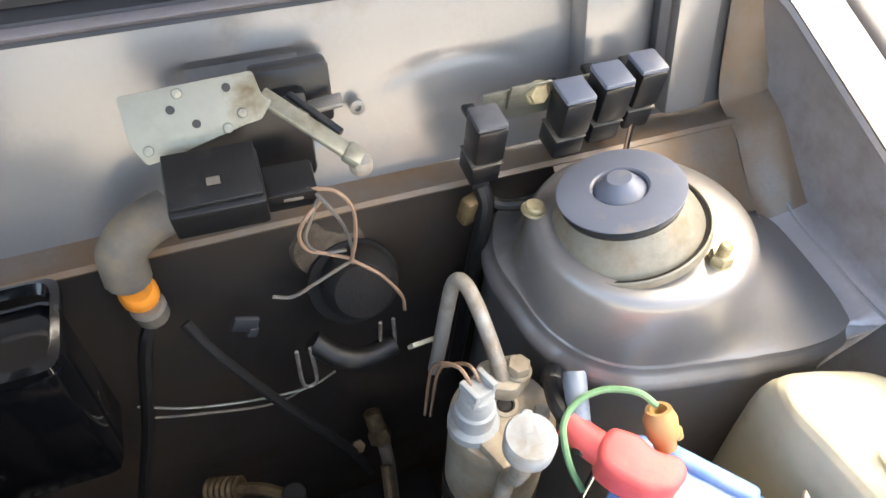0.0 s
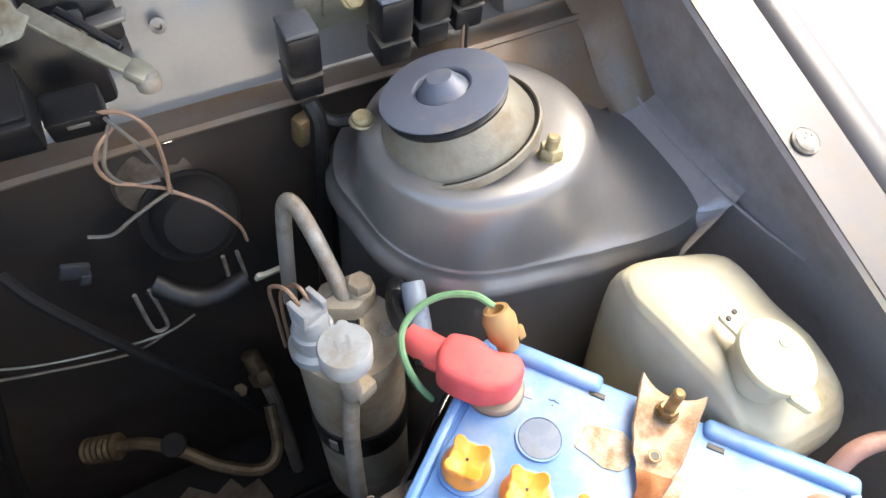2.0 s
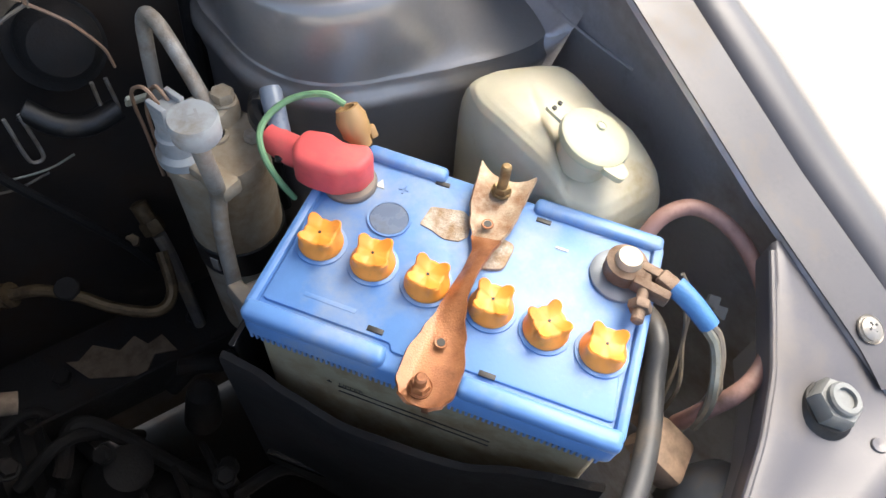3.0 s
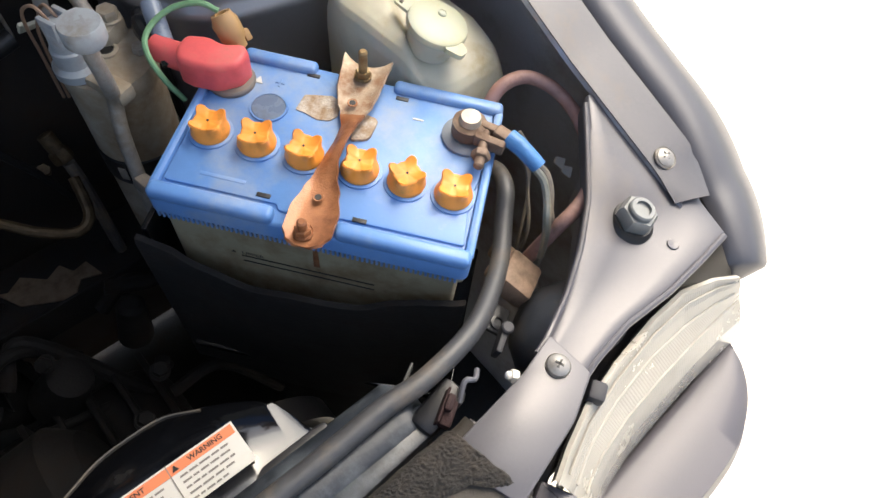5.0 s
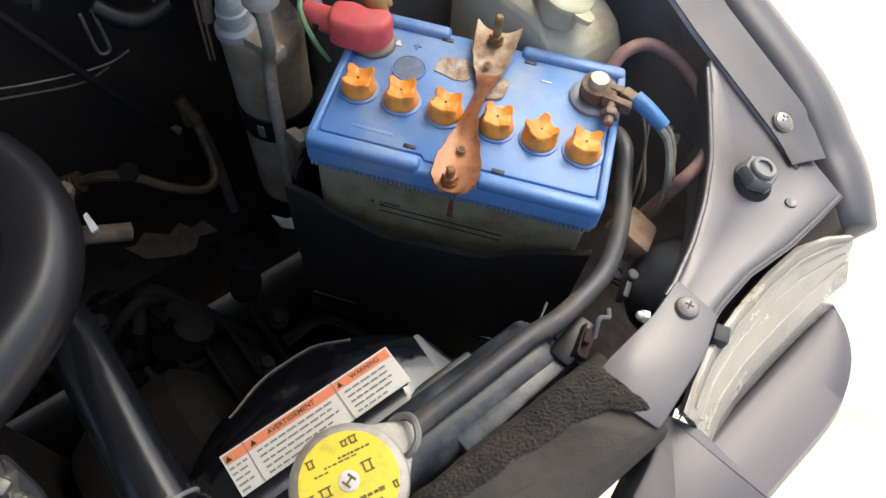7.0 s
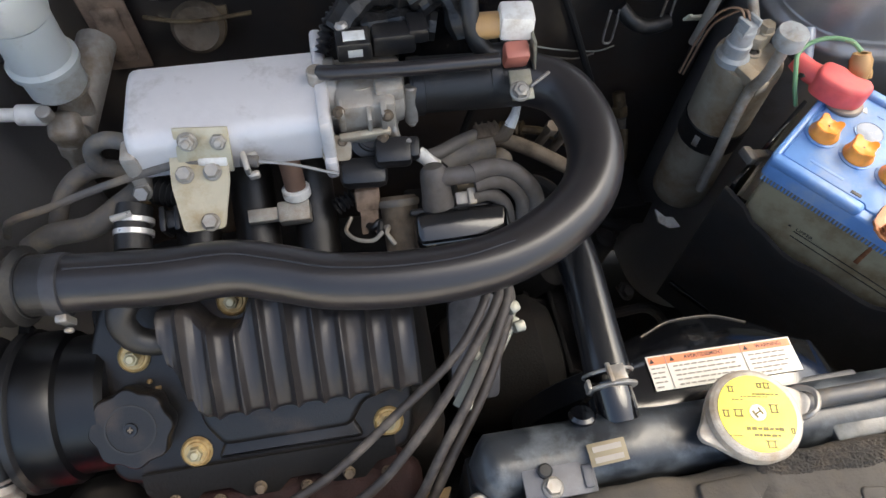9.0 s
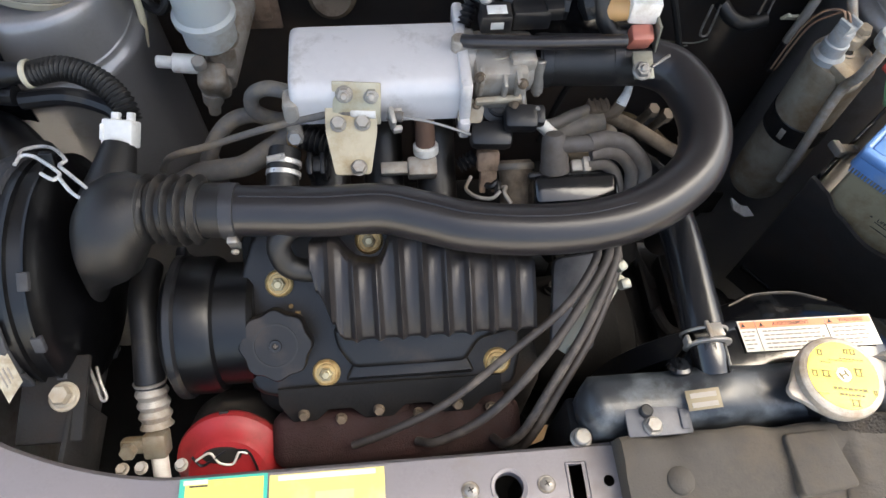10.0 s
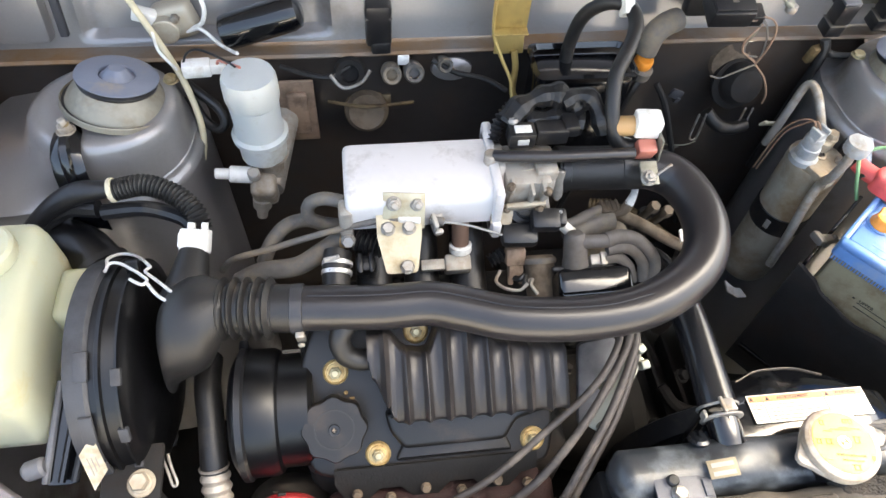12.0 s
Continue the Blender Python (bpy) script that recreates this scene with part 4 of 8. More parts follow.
def make_battery():
    ob = thing("battery", BAT @ Vector((0, 0, .70)), "blue-topped car battery with six orange caps and an aged cream case", "battery")
    L, W = .194, .127
    part("case", B(join(prism(rrect(L - .010, W - .008, .004), .70, .8785, 0), at(rbox(L - .004, W - .004, .008, .002), 0, 0, .880))), CASE, ob, "aged cream battery case")
    lid = part("lid", B(join(prism(rrect(L, W, .006), .884, .8985, .003, 3), *[at(rbox(.0016, .002, .0065, .0004), -L / 2 + .004 + i * .0030, -W / 2 + .0012, .8812) for i in range(62)])), BLUE, ob, "blue plastic battery lid")
    part("top_panel", B(prism(rounded([(-.091, -.050), (-.022, -.050), (-.020, -.054), (.014, -.054), (.016, -.050), (.091, -.050), (.088, -.02), (.091, .0), (.091, .056), (.026, .056), (.023, .060), (-.030, .060), (-.033, .056), (-.091, .056), (-.088, .03), (-.091, -.02)], .003), .8975, .9003, .0012)), BLUE, lid)
    for x0, x1, y in ((-.0965, -.021, -.0585), (.016, .0965, -.0585), (-.080, -.030, .0590), (.0225, .0965, .0590)):
        part("rim", B(rbox(x1 - x0, .0105, .010, .0035, 3), (x0 + x1) / 2, y, .8995), BLUE, lid)
    for x in (-.0945, .0945):
        part("rim", B(rbox(.006, .116, .006, .0025), x, 0, .8995), BLUE, lid)
    for x, y in ((-.031, .0535), (.030, .0505), (-.031, -.0465), (.0277, -.049)):
        part("slot", B(rbox(.0085, .0030, .0010, .0003), x, y, .9005), INK, lid)
    for i in range(6):
        cx = (-.077, -.047, -.0165, .0185, .048, .0775)[i]
        cy = -.0100 - .0068 * i / 5
        turn = (0, 8, -6, 3, 40, 0)[i]
        loops = []
        for kr, ko, z0, zh in ((.0116, 0, 0, 0), (.0126, 0, .0010, 0), (.0130, 0, .0028, 0), (.0124, .0002, .0044, 0), (.0112, .0012, .0068, .0004), (.0106, .0026, .0096, .0012), (.0105, .0036, .0112, .0024), (.0096, .0034, .0116, .0028), (.0080, .0024, .0112, .0016), (.0050, .0004, .0110, .0003), (.0012, 0, .0110, 0)):
            lp = []
            for q in range(48):
                a = 2 * math.pi * q / 48
                h = max(0.0, .15 + .85 * math.cos(4 * (a - radians(45 + turn)))) ** 0.7
                r = kr + ko * (h - .35)
                lp.append((.92 * r * math.cos(a), .92 * r * math.sin(a), z0 + zh * h))
            loops.append(lp)
        cap = part("vent_cap", B(loft(loops, cap0=True, cap1=True), cx, cy, .9003), ORANGE, ob, "orange plastic vent cap with four horns", smooth=50)
        part("vent_hole", B(disc(.0008, .0006, .0001, 8), cx, cy, .9112), INK, cap)
        part("seat_ring", B(lathe([(.0138, 0), (.0138, .0012), (.0124, .0016)], 28), cx, cy, .9002), BLUE, lid)
    part("charge_window", B(disc(.0108, .0012, .0004, 32), -.050, .0186, .9002), material("milky_window", lin(104, 118, 140), 0.25, dirt=lin(84, 92, 106), dirt_amount=0.3, dirt_scale=60), ob, "round cloudy charge window")
    part("window_ring", B(lathe([(.0120, 0), (.0120, .0013), (.0109, .0013)], 32, False), -.050, .0186, .9003), BLUE, ob)
    part("torn_label", B(prism(rounded([(-.0335, .022), (-.026, .0205), (-.018, .0175), (-.010, .019), (-.006, .024), (-.008, .036), (-.014, .0395), (-.0315, .0355)], .0012), .9003, .9010), 0, 0, 0), CRUST, ob, "torn remains of a white paper label")
    part("torn_label", B(prism(rounded([(.006, .006), (.018, .010), (.020, .028), (.008, .030)], .004), .9006, .9026, .001)), CRUST, ob)
    # embossed marks
    part("plus_mark", B(join(rbox(.006, .0012, .0006, 0), rbox(.0012, .006, .0006, 0)), -.050, .041, .9006), BLUE, lid)
    part("triangle_mark", B(prism([(-.003, -.003), (.003, -.003), (0, .003)], 0, .0007), -.0635, .040, .9003), PAPER, lid)
    part("minus_mark", B(rbox(.007, .0012, .0006, 0), .044, .036, .9006), PAPER, lid)
    part("stamp_bar", B(rbox(.028, .0025, .0004, .0001), -.058, -.0405, .9004), BLUE, lid)
    part("upper_line", B(rbox(.088, .0006, .0005, 0), -.004, -.0598, .8445), INK, ob)
    part("lower_line", B(rbox(.088, .0006, .0005, 0), -.004, -.0598, .838), INK, ob)
    writing("level_word", "UPPER", .0052, BAT @ pose(-.040, -.06015, .8485, 90), INK, ob)
    part("level_mark", B(prism([(-.0015, 0), (.0015, 0), (0, .002)], 0, .0004), -.053, -.0600, .8475, 90), INK, ob)
    # posts
    part("negative_base", B(lathe([(.0165, 0), (.0165, .0022), (.0145, .0034), (.010, .004)], 28), .0773, .031, .9003), material("lead_grey", lin(140, 146, 154), .5, .4, .1, 90), ob)
    part("negative_post", B(lathe([(.0078, 0), (.0072, .014), (.0062, .0175), (.0, .018)], 24), .0773, .031, .903), DUSTY_ALU, ob)
    part("positive_base", B(lathe([(.0155, 0), (.0155, .0022), (.0145, .0034), (.010, .004)], 28), -.0800, .034, .9003), material("lead_base", lin(120, 112, 104), .5, .3, .1, 90), ob)
    return ob


make_battery()


def make_strap():
    ob = thing("battery_strap", BAT @ Vector((.0025, 0, .905)), "rusted brown metal hold-down strap across the battery, twisted in the middle", "strap")
    tab = [(-.0775, .0055, 0), (-.0745, .0105, 0), (-.068, .0140, 0), (-.054, .0142, 0), (-.040, .0108, .1), (-.027, .0070, .4), (-.015, .0050, .8), (0, .0045, 1), (.012, .0052, .9), (.022, .0080, .5), (.031, .0112, .2), (.042, .0134, 0), (.054, .0146, 0), (.066, .0158, 0), (.0685, .0160, 0)]
    rows = []
    for k in range(113):
        y = -.0775 + .146 * k / 112
        w, tw = lerp_table(tab, y)
        z = .9065 + .004 * bulge(y, .04) + (.0035 * max(0, (y - .035) / .035))
        ctr = .0025 + .004 * tw * math.sin(y * 40)
        row = []
        for j in range(9):
            s = -1 + j / 4
            curl = .0036 * abs(s) ** 3 * (1 if y > .03 else .6) - (.004 * tw * s * s)
            row.append((ctr + s * w, y - .006 * (1 - s * s) * max(0.0, (k - 98) / 14), z + curl + .004 * tw * s))
        rows.append(row)
    part("band", mv(thick(loft(rows[:77], closed=False), .0016), BAT), RUST, ob, smooth=60)
    part("band_end", mv(thick(loft(rows[76:], closed=False), .0016), BAT), RUST_PALE, ob, "paler scuffed end of the strap", smooth=60)
    for y, z in ((-.0450, .9092), (.0290, .9106)):
        part("eyelet", B(lathe([(.0034, 0), (.0031, .0006), (.0023, .0005)], 18, False), .0022, y, z), RUST, ob)
        part("eyelet_hole", B(disc(.0021, .0005, .0001, 14), .0022, y, z), INK, ob)
    for y, z, h in ((.0535, .9100, .020), (-.0690, .9072, .010)):
        part("hold_bolt", B(join(disc(.0058, .0010), at(hexnut(.0050, .0042), 0, 0, .001), at(disc(.0029, h), 0, 0, .002)), .0025 if y > 0 else .0006, y, z), BRASS if y > 0 else RUST, ob, "zinc-plated hold-down nut and stud")
    return ob


make_strap()
solo("rust_run", B(prism(rounded([(-.002, 0), (.002, 0), (.0012, .03), (-.001, .036)], .001), 0, .0006), .0025, -.0602, .852, 90, 0, 180), RUST, "streak of rust running down the battery case", "stain")


def make_tray():
    ob = thing("battery_tray", BAT @ Vector((0, 0, .66)), "black painted steel battery tray with a curved front lip", "tray")
    part("floor", B(rbox(.215, .15, .006, .002), 0, 0, .696), BLACK_GLOSS, ob)
    rows = []
    for k in range(41):
        x = -.112 + .211 * k / 40
        y = -.0665 - .008 * bulge(x + .01, .09) - .004
        zt = lerp_table([(-.112, .856), (-.095, .850), (-.075, .838), (-.04, .832), (-.01, .838), (.03, .836), (.06, .850), (.075, .856), (.090, .862), (.100, .868)], x)[0]
        rows.append([(x, y, .66), (x, y - .002, zt - .004), (x, y - .001, zt), (x, y + .003, zt + .0006), (x, y + .004, zt - .003)])
    part("front_lip", mv(thick(loft(rows, closed=False), .0012), BAT), DARK, ob, smooth=60)
    part("side_wall", B(rbox(.004, .13, .17, .001), -.108, 0, .775), BLACK_GLOSS, ob)
    part("clip", B(join(rbox(.034, .010, .006, .002), at(rbox(.010, .016, .008, .002), -.012, 0, 0), at(rbox(.006, .006, .018, .002), .012, 0, -.004)), -.108, -.030, .866, 0, 20, 62), HOSE_GREY, ob, "dusty grey plastic clip")
    part("leg", B(rbox(.12, .10, .30, .01), .0, 0, .50), DARK, ob)
    return ob


make_tray()


def make_positive():
    ob = thing("terminal_boot", BAT @ Vector((-.08, .03, .903)), "pinkish red rubber boot over the positive battery terminal", "terminal boot")
    out = rounded([(-.108, .022), (-.098, .0195), (-.082, .0200), (-.070, .028), (-.067, .040), (-.073, .047), (-.086, .043), (-.096, .047), (-.110, .044), (-.112, .032)], .004)
    part("boot", B(prism(out, .9035, .9235, .004, 3)), RED, ob)
    part("sleeve", mv(tube([(-.104, .034, .912), (-.114, .035, .911), (-.122, .0365, .911), (-.131, .039, .912)], lambda s: .0096 - .0012 * s, 14), BAT), RED, ob)
    part("cable", mv(tube([(-.128, .038, .912), (-.140, .045, .914), (-.148, .056, .912), (-.152, .066, .90), (-.152, .07, .80)], .0055, 10), BAT), BLACK, ob)
    return ob


make_positive()


def make_negative():
    ob = thing("earth_clamp", BAT @ Vector((.085, .03, .905)), "corroded brass battery clamp with a blue-taped earth cable", "battery clamp")
    part("collar", B(lathe([(.0080, 0), (.0108, 0), (.0110, .009), (.0080, .010)], 24), .0773, .031, .906), CORRODED, ob)
    part("jaw", B(join(rbox(.020, .006, .009, .0015), at(rbox(.020, .006, .009, .0015), 0, -.010, 0)), .094, .030, .912, 0, 0, -12), CORRODED, ob)
    part("clamp_bolt", mv(join(hexnut(.0062, .005), at(disc(.003, .026), 0, 0, -.018), at(disc(.0032, .008), 0, 0, .004)), BAT @ pose(.0885, .011, .9125, 90)), CORRODED, ob)
    part("lug", B(rbox(.014, .009, .006, .002), .1005, .0265, .9145, 0, 8, -22), CORRODED, ob)
    part("taped_cable", mv(tube([(.103, .026, .9145), (.110, .0225, .9135), (.118, .0180, .911), (.1255, .0140, .9075)], lambda k: .0060 - .0008 * k, 12), BAT), BLUE_TAPE, ob, "blue insulating tape round the cable")
    part("earth_cable", tube([(.4825, .1445, .9080), (.4850, .1385, .9035), (.4825, .1305, .8975), (.4775, .1235, .8900), (.4765, .1185, .878), (.480, .118, .83), (.50, .12, .76)], .0030, 10), HOSE_GREY, ob)
    part("second_strand", tube([(.4800, .1435, .9075), (.4815, .1360, .9020), (.4785, .1280, .8955), (.4735, .1205, .8880), (.4715, .1150, .874), (.472, .113, .85)], .0028, 8), OLIVE, ob)
    return ob


make_negative()

solo("brown_cable", tube([(.4985, .206, .894), (.512, .208, .905), (.529, .203, .908), (.540, .187, .905), (.541, .165, .90), (.533, .143, .895), (.519, .126, .893), (.504, .116, .892), (.488, .112, .890), (.478, .113, .880), (.47, .12, .84)], .0048, 12), PINK_WIRE,
     "dusty pinkish brown cable looping beside the battery", "cable")


def make_washer_tank():
    ob = thing("washer_tank", (.50, .29, .70), "yellowed translucent plastic washer bottle with a flip cap", "washer bottle")
    c = Vector((.501, .286, 0))
    prof = [(.70, .80), (.75, .88), (.80, .94), (.85, .985), (.880, 1.0), (.897, .99), (.908, .955), (.9155, .90), (.9195, .83), (.9215, .74), (.9235, .56), (.9245, .34), (.925, .06)]
    loops = []
    for q in np.linspace(0, len(prof) - 1, 61):
        b0 = min(int(q), len(prof) - 2)
        f = q - b0
        z, k = prof[b0][0] * (1 - f) + prof[b0 + 1][0] * f, prof[b0][1] * (1 - f) + prof[b0 + 1][1] * f
        lp = []
        for i in range(96):
            a = 2 * math.pi * i / 96
            ca, sa = math.cos(a), math.sin(a)
            r = 1 / (abs(ca) ** 4.6 + abs(sa) ** 4.6) ** (1 / 4.6)
            x, y = (.0375 if ca > 0 else .040) * r * ca * k, .066 * r * sa * k
            # bevelled corners, a sloping top and a sunk seat for the cap
            y -= .55 * max(0.0, x * .7 + y - .050)
            x += .45 * max(0.0, -x + .5 * y - .052)
            up = max(0.0, min(1.0, (z - .86) / .05))
            fall = .30 * max(0.0, -y - .022) + .10 * max(0.0, y - .02) + .06 * max(0.0, -x)
            px, py = c.x + x - .10 * y, c.y + y
            d = (px - .4767) * .94 - (py - .273) * .33
            st = max(0.0, min(1.0, d / .007))
            fall += .007 * st * st * (3 - 2 * st) * max(0.0, min(1.0, (.322 - py) / .035))
            lp.append((px, py, z - fall * up))
        loops.append(lp)
    part("bottle", loft(loops, cap0=True, cap1=True), TANK, ob, smooth=60)
    m = pose(.494, .2595, .923, 9, 9, 0)
    part("filler_neck", mv(lathe([(.017, -.012), (.0165, .002), (.0175, .004)], 28), m), TANK, ob)
    lid = part("filler_cap", mv(lathe([(.0205, .0035), (.0212, .006), (.0205, .0085), (.0180, .0098), (.008, .0105), (0, .0107)], 32), m), TANK_PALE, ob, "pale round flip cap")
    part("cap_tab", mv(prism(rounded([(-.008, .004), (.008, .004), (.005, -.007), (-.003, -.008)], .003), -.0015, .0022), m @ pose(-.002, -.0215, .0058, 0, 0, 8)), TANK_PALE, lid)
    part("cap_hinge", mv(prism(rounded([(-.007, -.006), (.007, -.006), (.006, .008), (-.006, .008)], .002), -.001, .0012), m @ pose(-.006, .0235, .0045, 0, 0, 18)), TANK_PALE, lid)
    for u in (-.003, .003):
        part("hinge_pin", mv(disc(.0014, .001), m @ pose(-.006, .0235, .0045, 0, 0, 18) @ pose(u, .004, .0012)), HOSE_GREY, lid)
    part("cap_vent", mv(disc(.003, .001), m @ pose(.006, .004, .0104)), TANK_PALE, lid)
    return ob


make_washer_tank()


def make_drier():
    ob = thing("receiver_drier", (.32, .385, .70), "dusty aluminium air conditioning receiver drier with a black band and pipes", "receiver drier")
    c = (.320, .385)
    can = part("canister", at(lathe([(.026, .70), (.0295, .706), (.030, .72), (.030, .876), (.0295, .884)], 40), c[0], c[1], 0), DUSTY_ALU, ob)
    part("band", at(lathe([(.0303, .796), (.0312, .797), (.0312, .822), (.0303, .823)], 40), c[0], c[1], 0), RUBBER, ob, "black rubber mounting band")
    part("band_gap", mv(rbox(.006, .001, .013, .0004), Matrix.Translation((c[0], c[1], .8095)) @ pose(-.0255, -.0185, 0, 0, 0, -54)), CAST, ob)
    part("head", at(lathe([(.0300, .881), (.0305, .884), (.0305, .893), (.0295, .8965), (.012, .8985), (0, .8985)], 40), c[0], c[1], 0), DUSTY_ALU, ob, "dusty brownish top plate")
    part("pipe_block", prism(rounded([(.304, .400), (.316, .414), (.340, .412), (.344, .398), (.328, .388)], .004), .897, .911, .003), DUSTY_ALU, ob)
    part("head_bolt", at(join(disc(.0080, .002), at(hexnut(.0070, .007), 0, 0, .001)), .3345, .4, .911), DUSTY_ALU, ob)
    part("head_bolt", at(hexnut(.0052, .005), .340, .3765, .898), CAST, ob)
    part("sight_glass", at(lathe([(.0075, 0), (.0075, .002), (.0055, .003), (.005, .0012), (0, .001)], 24), .3225, .388, .898), DUSTY_ALU, ob)
    part("sight_hole", at(disc(.0046, .0005), .3225, .388, .8995), INK, ob)
    sw = part("pressure_switch", at(lathe([(.0145, 0), (.0145, .006), (.0125, .008), (.0115, .009), (.0112, .020), (.0095, .021), (.0092, .033), (.0085, .034), (0, .034)], 28), .3015, .3845, .897), PORT_GREY, ob, "grey pressure switch with a wired plug")
    part("plug", at(join(rbox(.016, .012, .010, .0015), at(rbox(.003, .013, .006, .0005), -.006, 0, .006), at(rbox(.003, .013, .006, .0005), .006, 0, .006)), .3015, .3845, .932, 0, 0, 20), PORT_GREY, sw)
    part("wire", tube([(.299, .385, .934), (.295, .393, .944), (.290, .405, .935), (.289, .416, .915), (.290, .424, .885), (.290, .428, .84)], .0011, 6), BROWN_WIRE, sw)
    part("wire", tube([(.304, .385, .935), (.301, .395, .941), (.297, .408, .925), (.294, .420, .90), (.293, .426, .84)], .0011, 6), BROWN_WIRE, sw)
    part("liquid_pipe", tube([(.325, .398, .905), (.324, .405, .917), (.320, .430, .940), (.3165, .444, .947), (.313, .449, .940), (.3095, .4475, .92), (.306, .446, .89), (.303, .446, .86)], .0046, 14, 10), CAST, ob, "bent aluminium pipe")
    part("port_pipe", tube([(.3035, .338, .956), (.304, .338, .94), (.306, .343, .915), (.307, .350, .895), (.302, .345, .87), (.298, .336, .83), (.296, .330, .78)], .0048, 12), CAST, ob)
    part("port_block", at(rbox(.014, .03, .012, .003), .310, .360, .897, 0, 0, 20), DUSTY_ALU, ob)
    cap = part("port_cap", mv(lathe([(.0105, -.012), (.0118, -.010), (.0120, .0), (.0112, .0015), (0, .002)], 28), pose(.3045, .338, .9665, 0, 0, 0)), PORT_GREY, ob, "pale grey plastic service port cap")
    part("cap_lobe", at(disc(.0035, .010, .001, 12), .3075, .3482, .957), PORT_GREY, cap)
    writing("port_letter", "H", .010, pose(.3045, .338, .9687, 0, 0, -8), material("moulded_letter", lin(150, 150, 148), .5), cap)
    return ob


make_drier()

# wire and tube between drier and battery
gw = thing("green_lead", (.365, .345, .93), "pale green wire with a tan plug, looping by the battery", "wire")
part("wire", tube([(x + .005, y + .004, z - .014) for x, y, z in [(.3815, .3425, .944), (.374, .351, .948), (.360, .3595, .945), (.346, .3605, .94), (.335, .354, .936), (.331, .343, .93), (.334, .335, .915), (.34, .33, .90)]], .0019, 8), GREEN_WIRE, gw)
part("plug", mv(lathe([(.0060, 0), (.0062, .004), (.0085, .008), (.0090, .018), (.0072, .022), (.0068, .024), (.0045, .024), (.004, .018), (0, .018)], 20), along((.389, .332, .909), (.3865, .3465, .931))), TAN, gw, "tan rubber plug")
part("plug_tab", mv(rbox(.005, .004, .008, .0012), along((.397, .335, .914), (.396, .340, .922))), TAN, gw)
tb = thing("drain_tube", (.355, .37, .90), "milky blue-grey plastic tube end over a black cable", "tube")
part("tube", mv(lathe([(.0062, 0), (.0064, .026), (.0056, .028), (.005, .027), (.0045, .02), (0, .02)], 20), along((.351, .358, .912), (.3565, .379, .926))), CLEAR_BLUE, tb)
part("cable", tube([(.3525, .364, .914), (.349, .355, .914), (.347, .349, .911), (.3455, .344, .908)], .0046, 10), BLACK, tb)


# ---- firewall fittings on the battery's side ----
def make_relay(x, y, z, s, top=None):
    ob = thing("relay", (x, y + .012, z - .04), "black plastic relay with a greyer top clipped beside the firewall", "relay", "relays on the firewall")
    part("housing", at(rbox(.019 * s, .020 * s, .026, .003), x, y, z - .013, 6), BLACK, ob)
    part("crown", at(rbox(.0185 * s, .0195 * s, .004, .0018), x, y - .0002, z + .0005, 6), top or GREY_CAP, ob)
    part("seam", at(rbox(.0192 * s, .0202 * s, .0012, .0005), x, y + .003, z - .028, 6), HOSE_GREY, ob)
    part("socket", at(rbox(.0188 * s, .0198 * s, .014, .002), x, y + .004, z - .036, 6), BLACK, ob)
    part("mount_tab", at(rbox(.008, .024, .004, .001), x, y + .016, z - .012, 6), BLACK, ob)
    return ob


for x, y, z, s in ((.349, .498, 1.013, 1.0), (.4035, .5, 1.018, 1.05), (.4285, .502, 1.022, 1.08), (.4555, .507, 1.022, 1.0)):
    make_relay(x, y, z, s, WEATHERED if x < .36 else None)
rb = thing("relay_bracket", (.39, .515, 1.0), "dull zinc relay bracket screwed to the firewall", "bracket")
part("plate", at(rbox(.10, .002, .022, .0008), .405, .519, 1.003, 6), OLIVE, rb)
part("tab", at(rbox(.026, .002, .018, .0008), .383, .515, 1.010, 12), OLIVE, rb)
part("screw", mv(join(disc(.0078, .002), at(hexnut(.0062, .004), 0, 0, .0015)), along((.3875, .514, 1.0115), (.3865, .505, 1.0135))), ZINC, rb)
part("wire", tube([(.455, .505, .992), (.452, .502, .980), (.449, .497, .965), (.447, .49, .955)], .0012, 6), BROWN_WIRE, rb)
part("wire", tube([(.457, .505, .992), (.4545, .502, .980), (.4525, .499, .965), (.451, .493, .95)], .0012, 6), BLACK, rb)
part("clip", at(rbox(.018, .010, .022, .003), .346, .500, .944, 10, 0, 20), BRASS, rb, "brownish dusty clip on the ledge")
solo("taped_harness", tube([(.350, .500, .962), (.352, .495, .952), (.350, .492, .935), (.347, .492, .90), (.343, .49, .86), (.335, .485, .78)], .0055, 10), RUBBER, "black taped wiring harness running down the firewall", "harness")
solo("taped_harness", tube([(.352, .499, .953), (.362, .494, .947), (.374, .488, .949), (.384, .484, .952)], .0038, 10), RUBBER, "black taped wiring harness lying behind the strut tower", "harness")


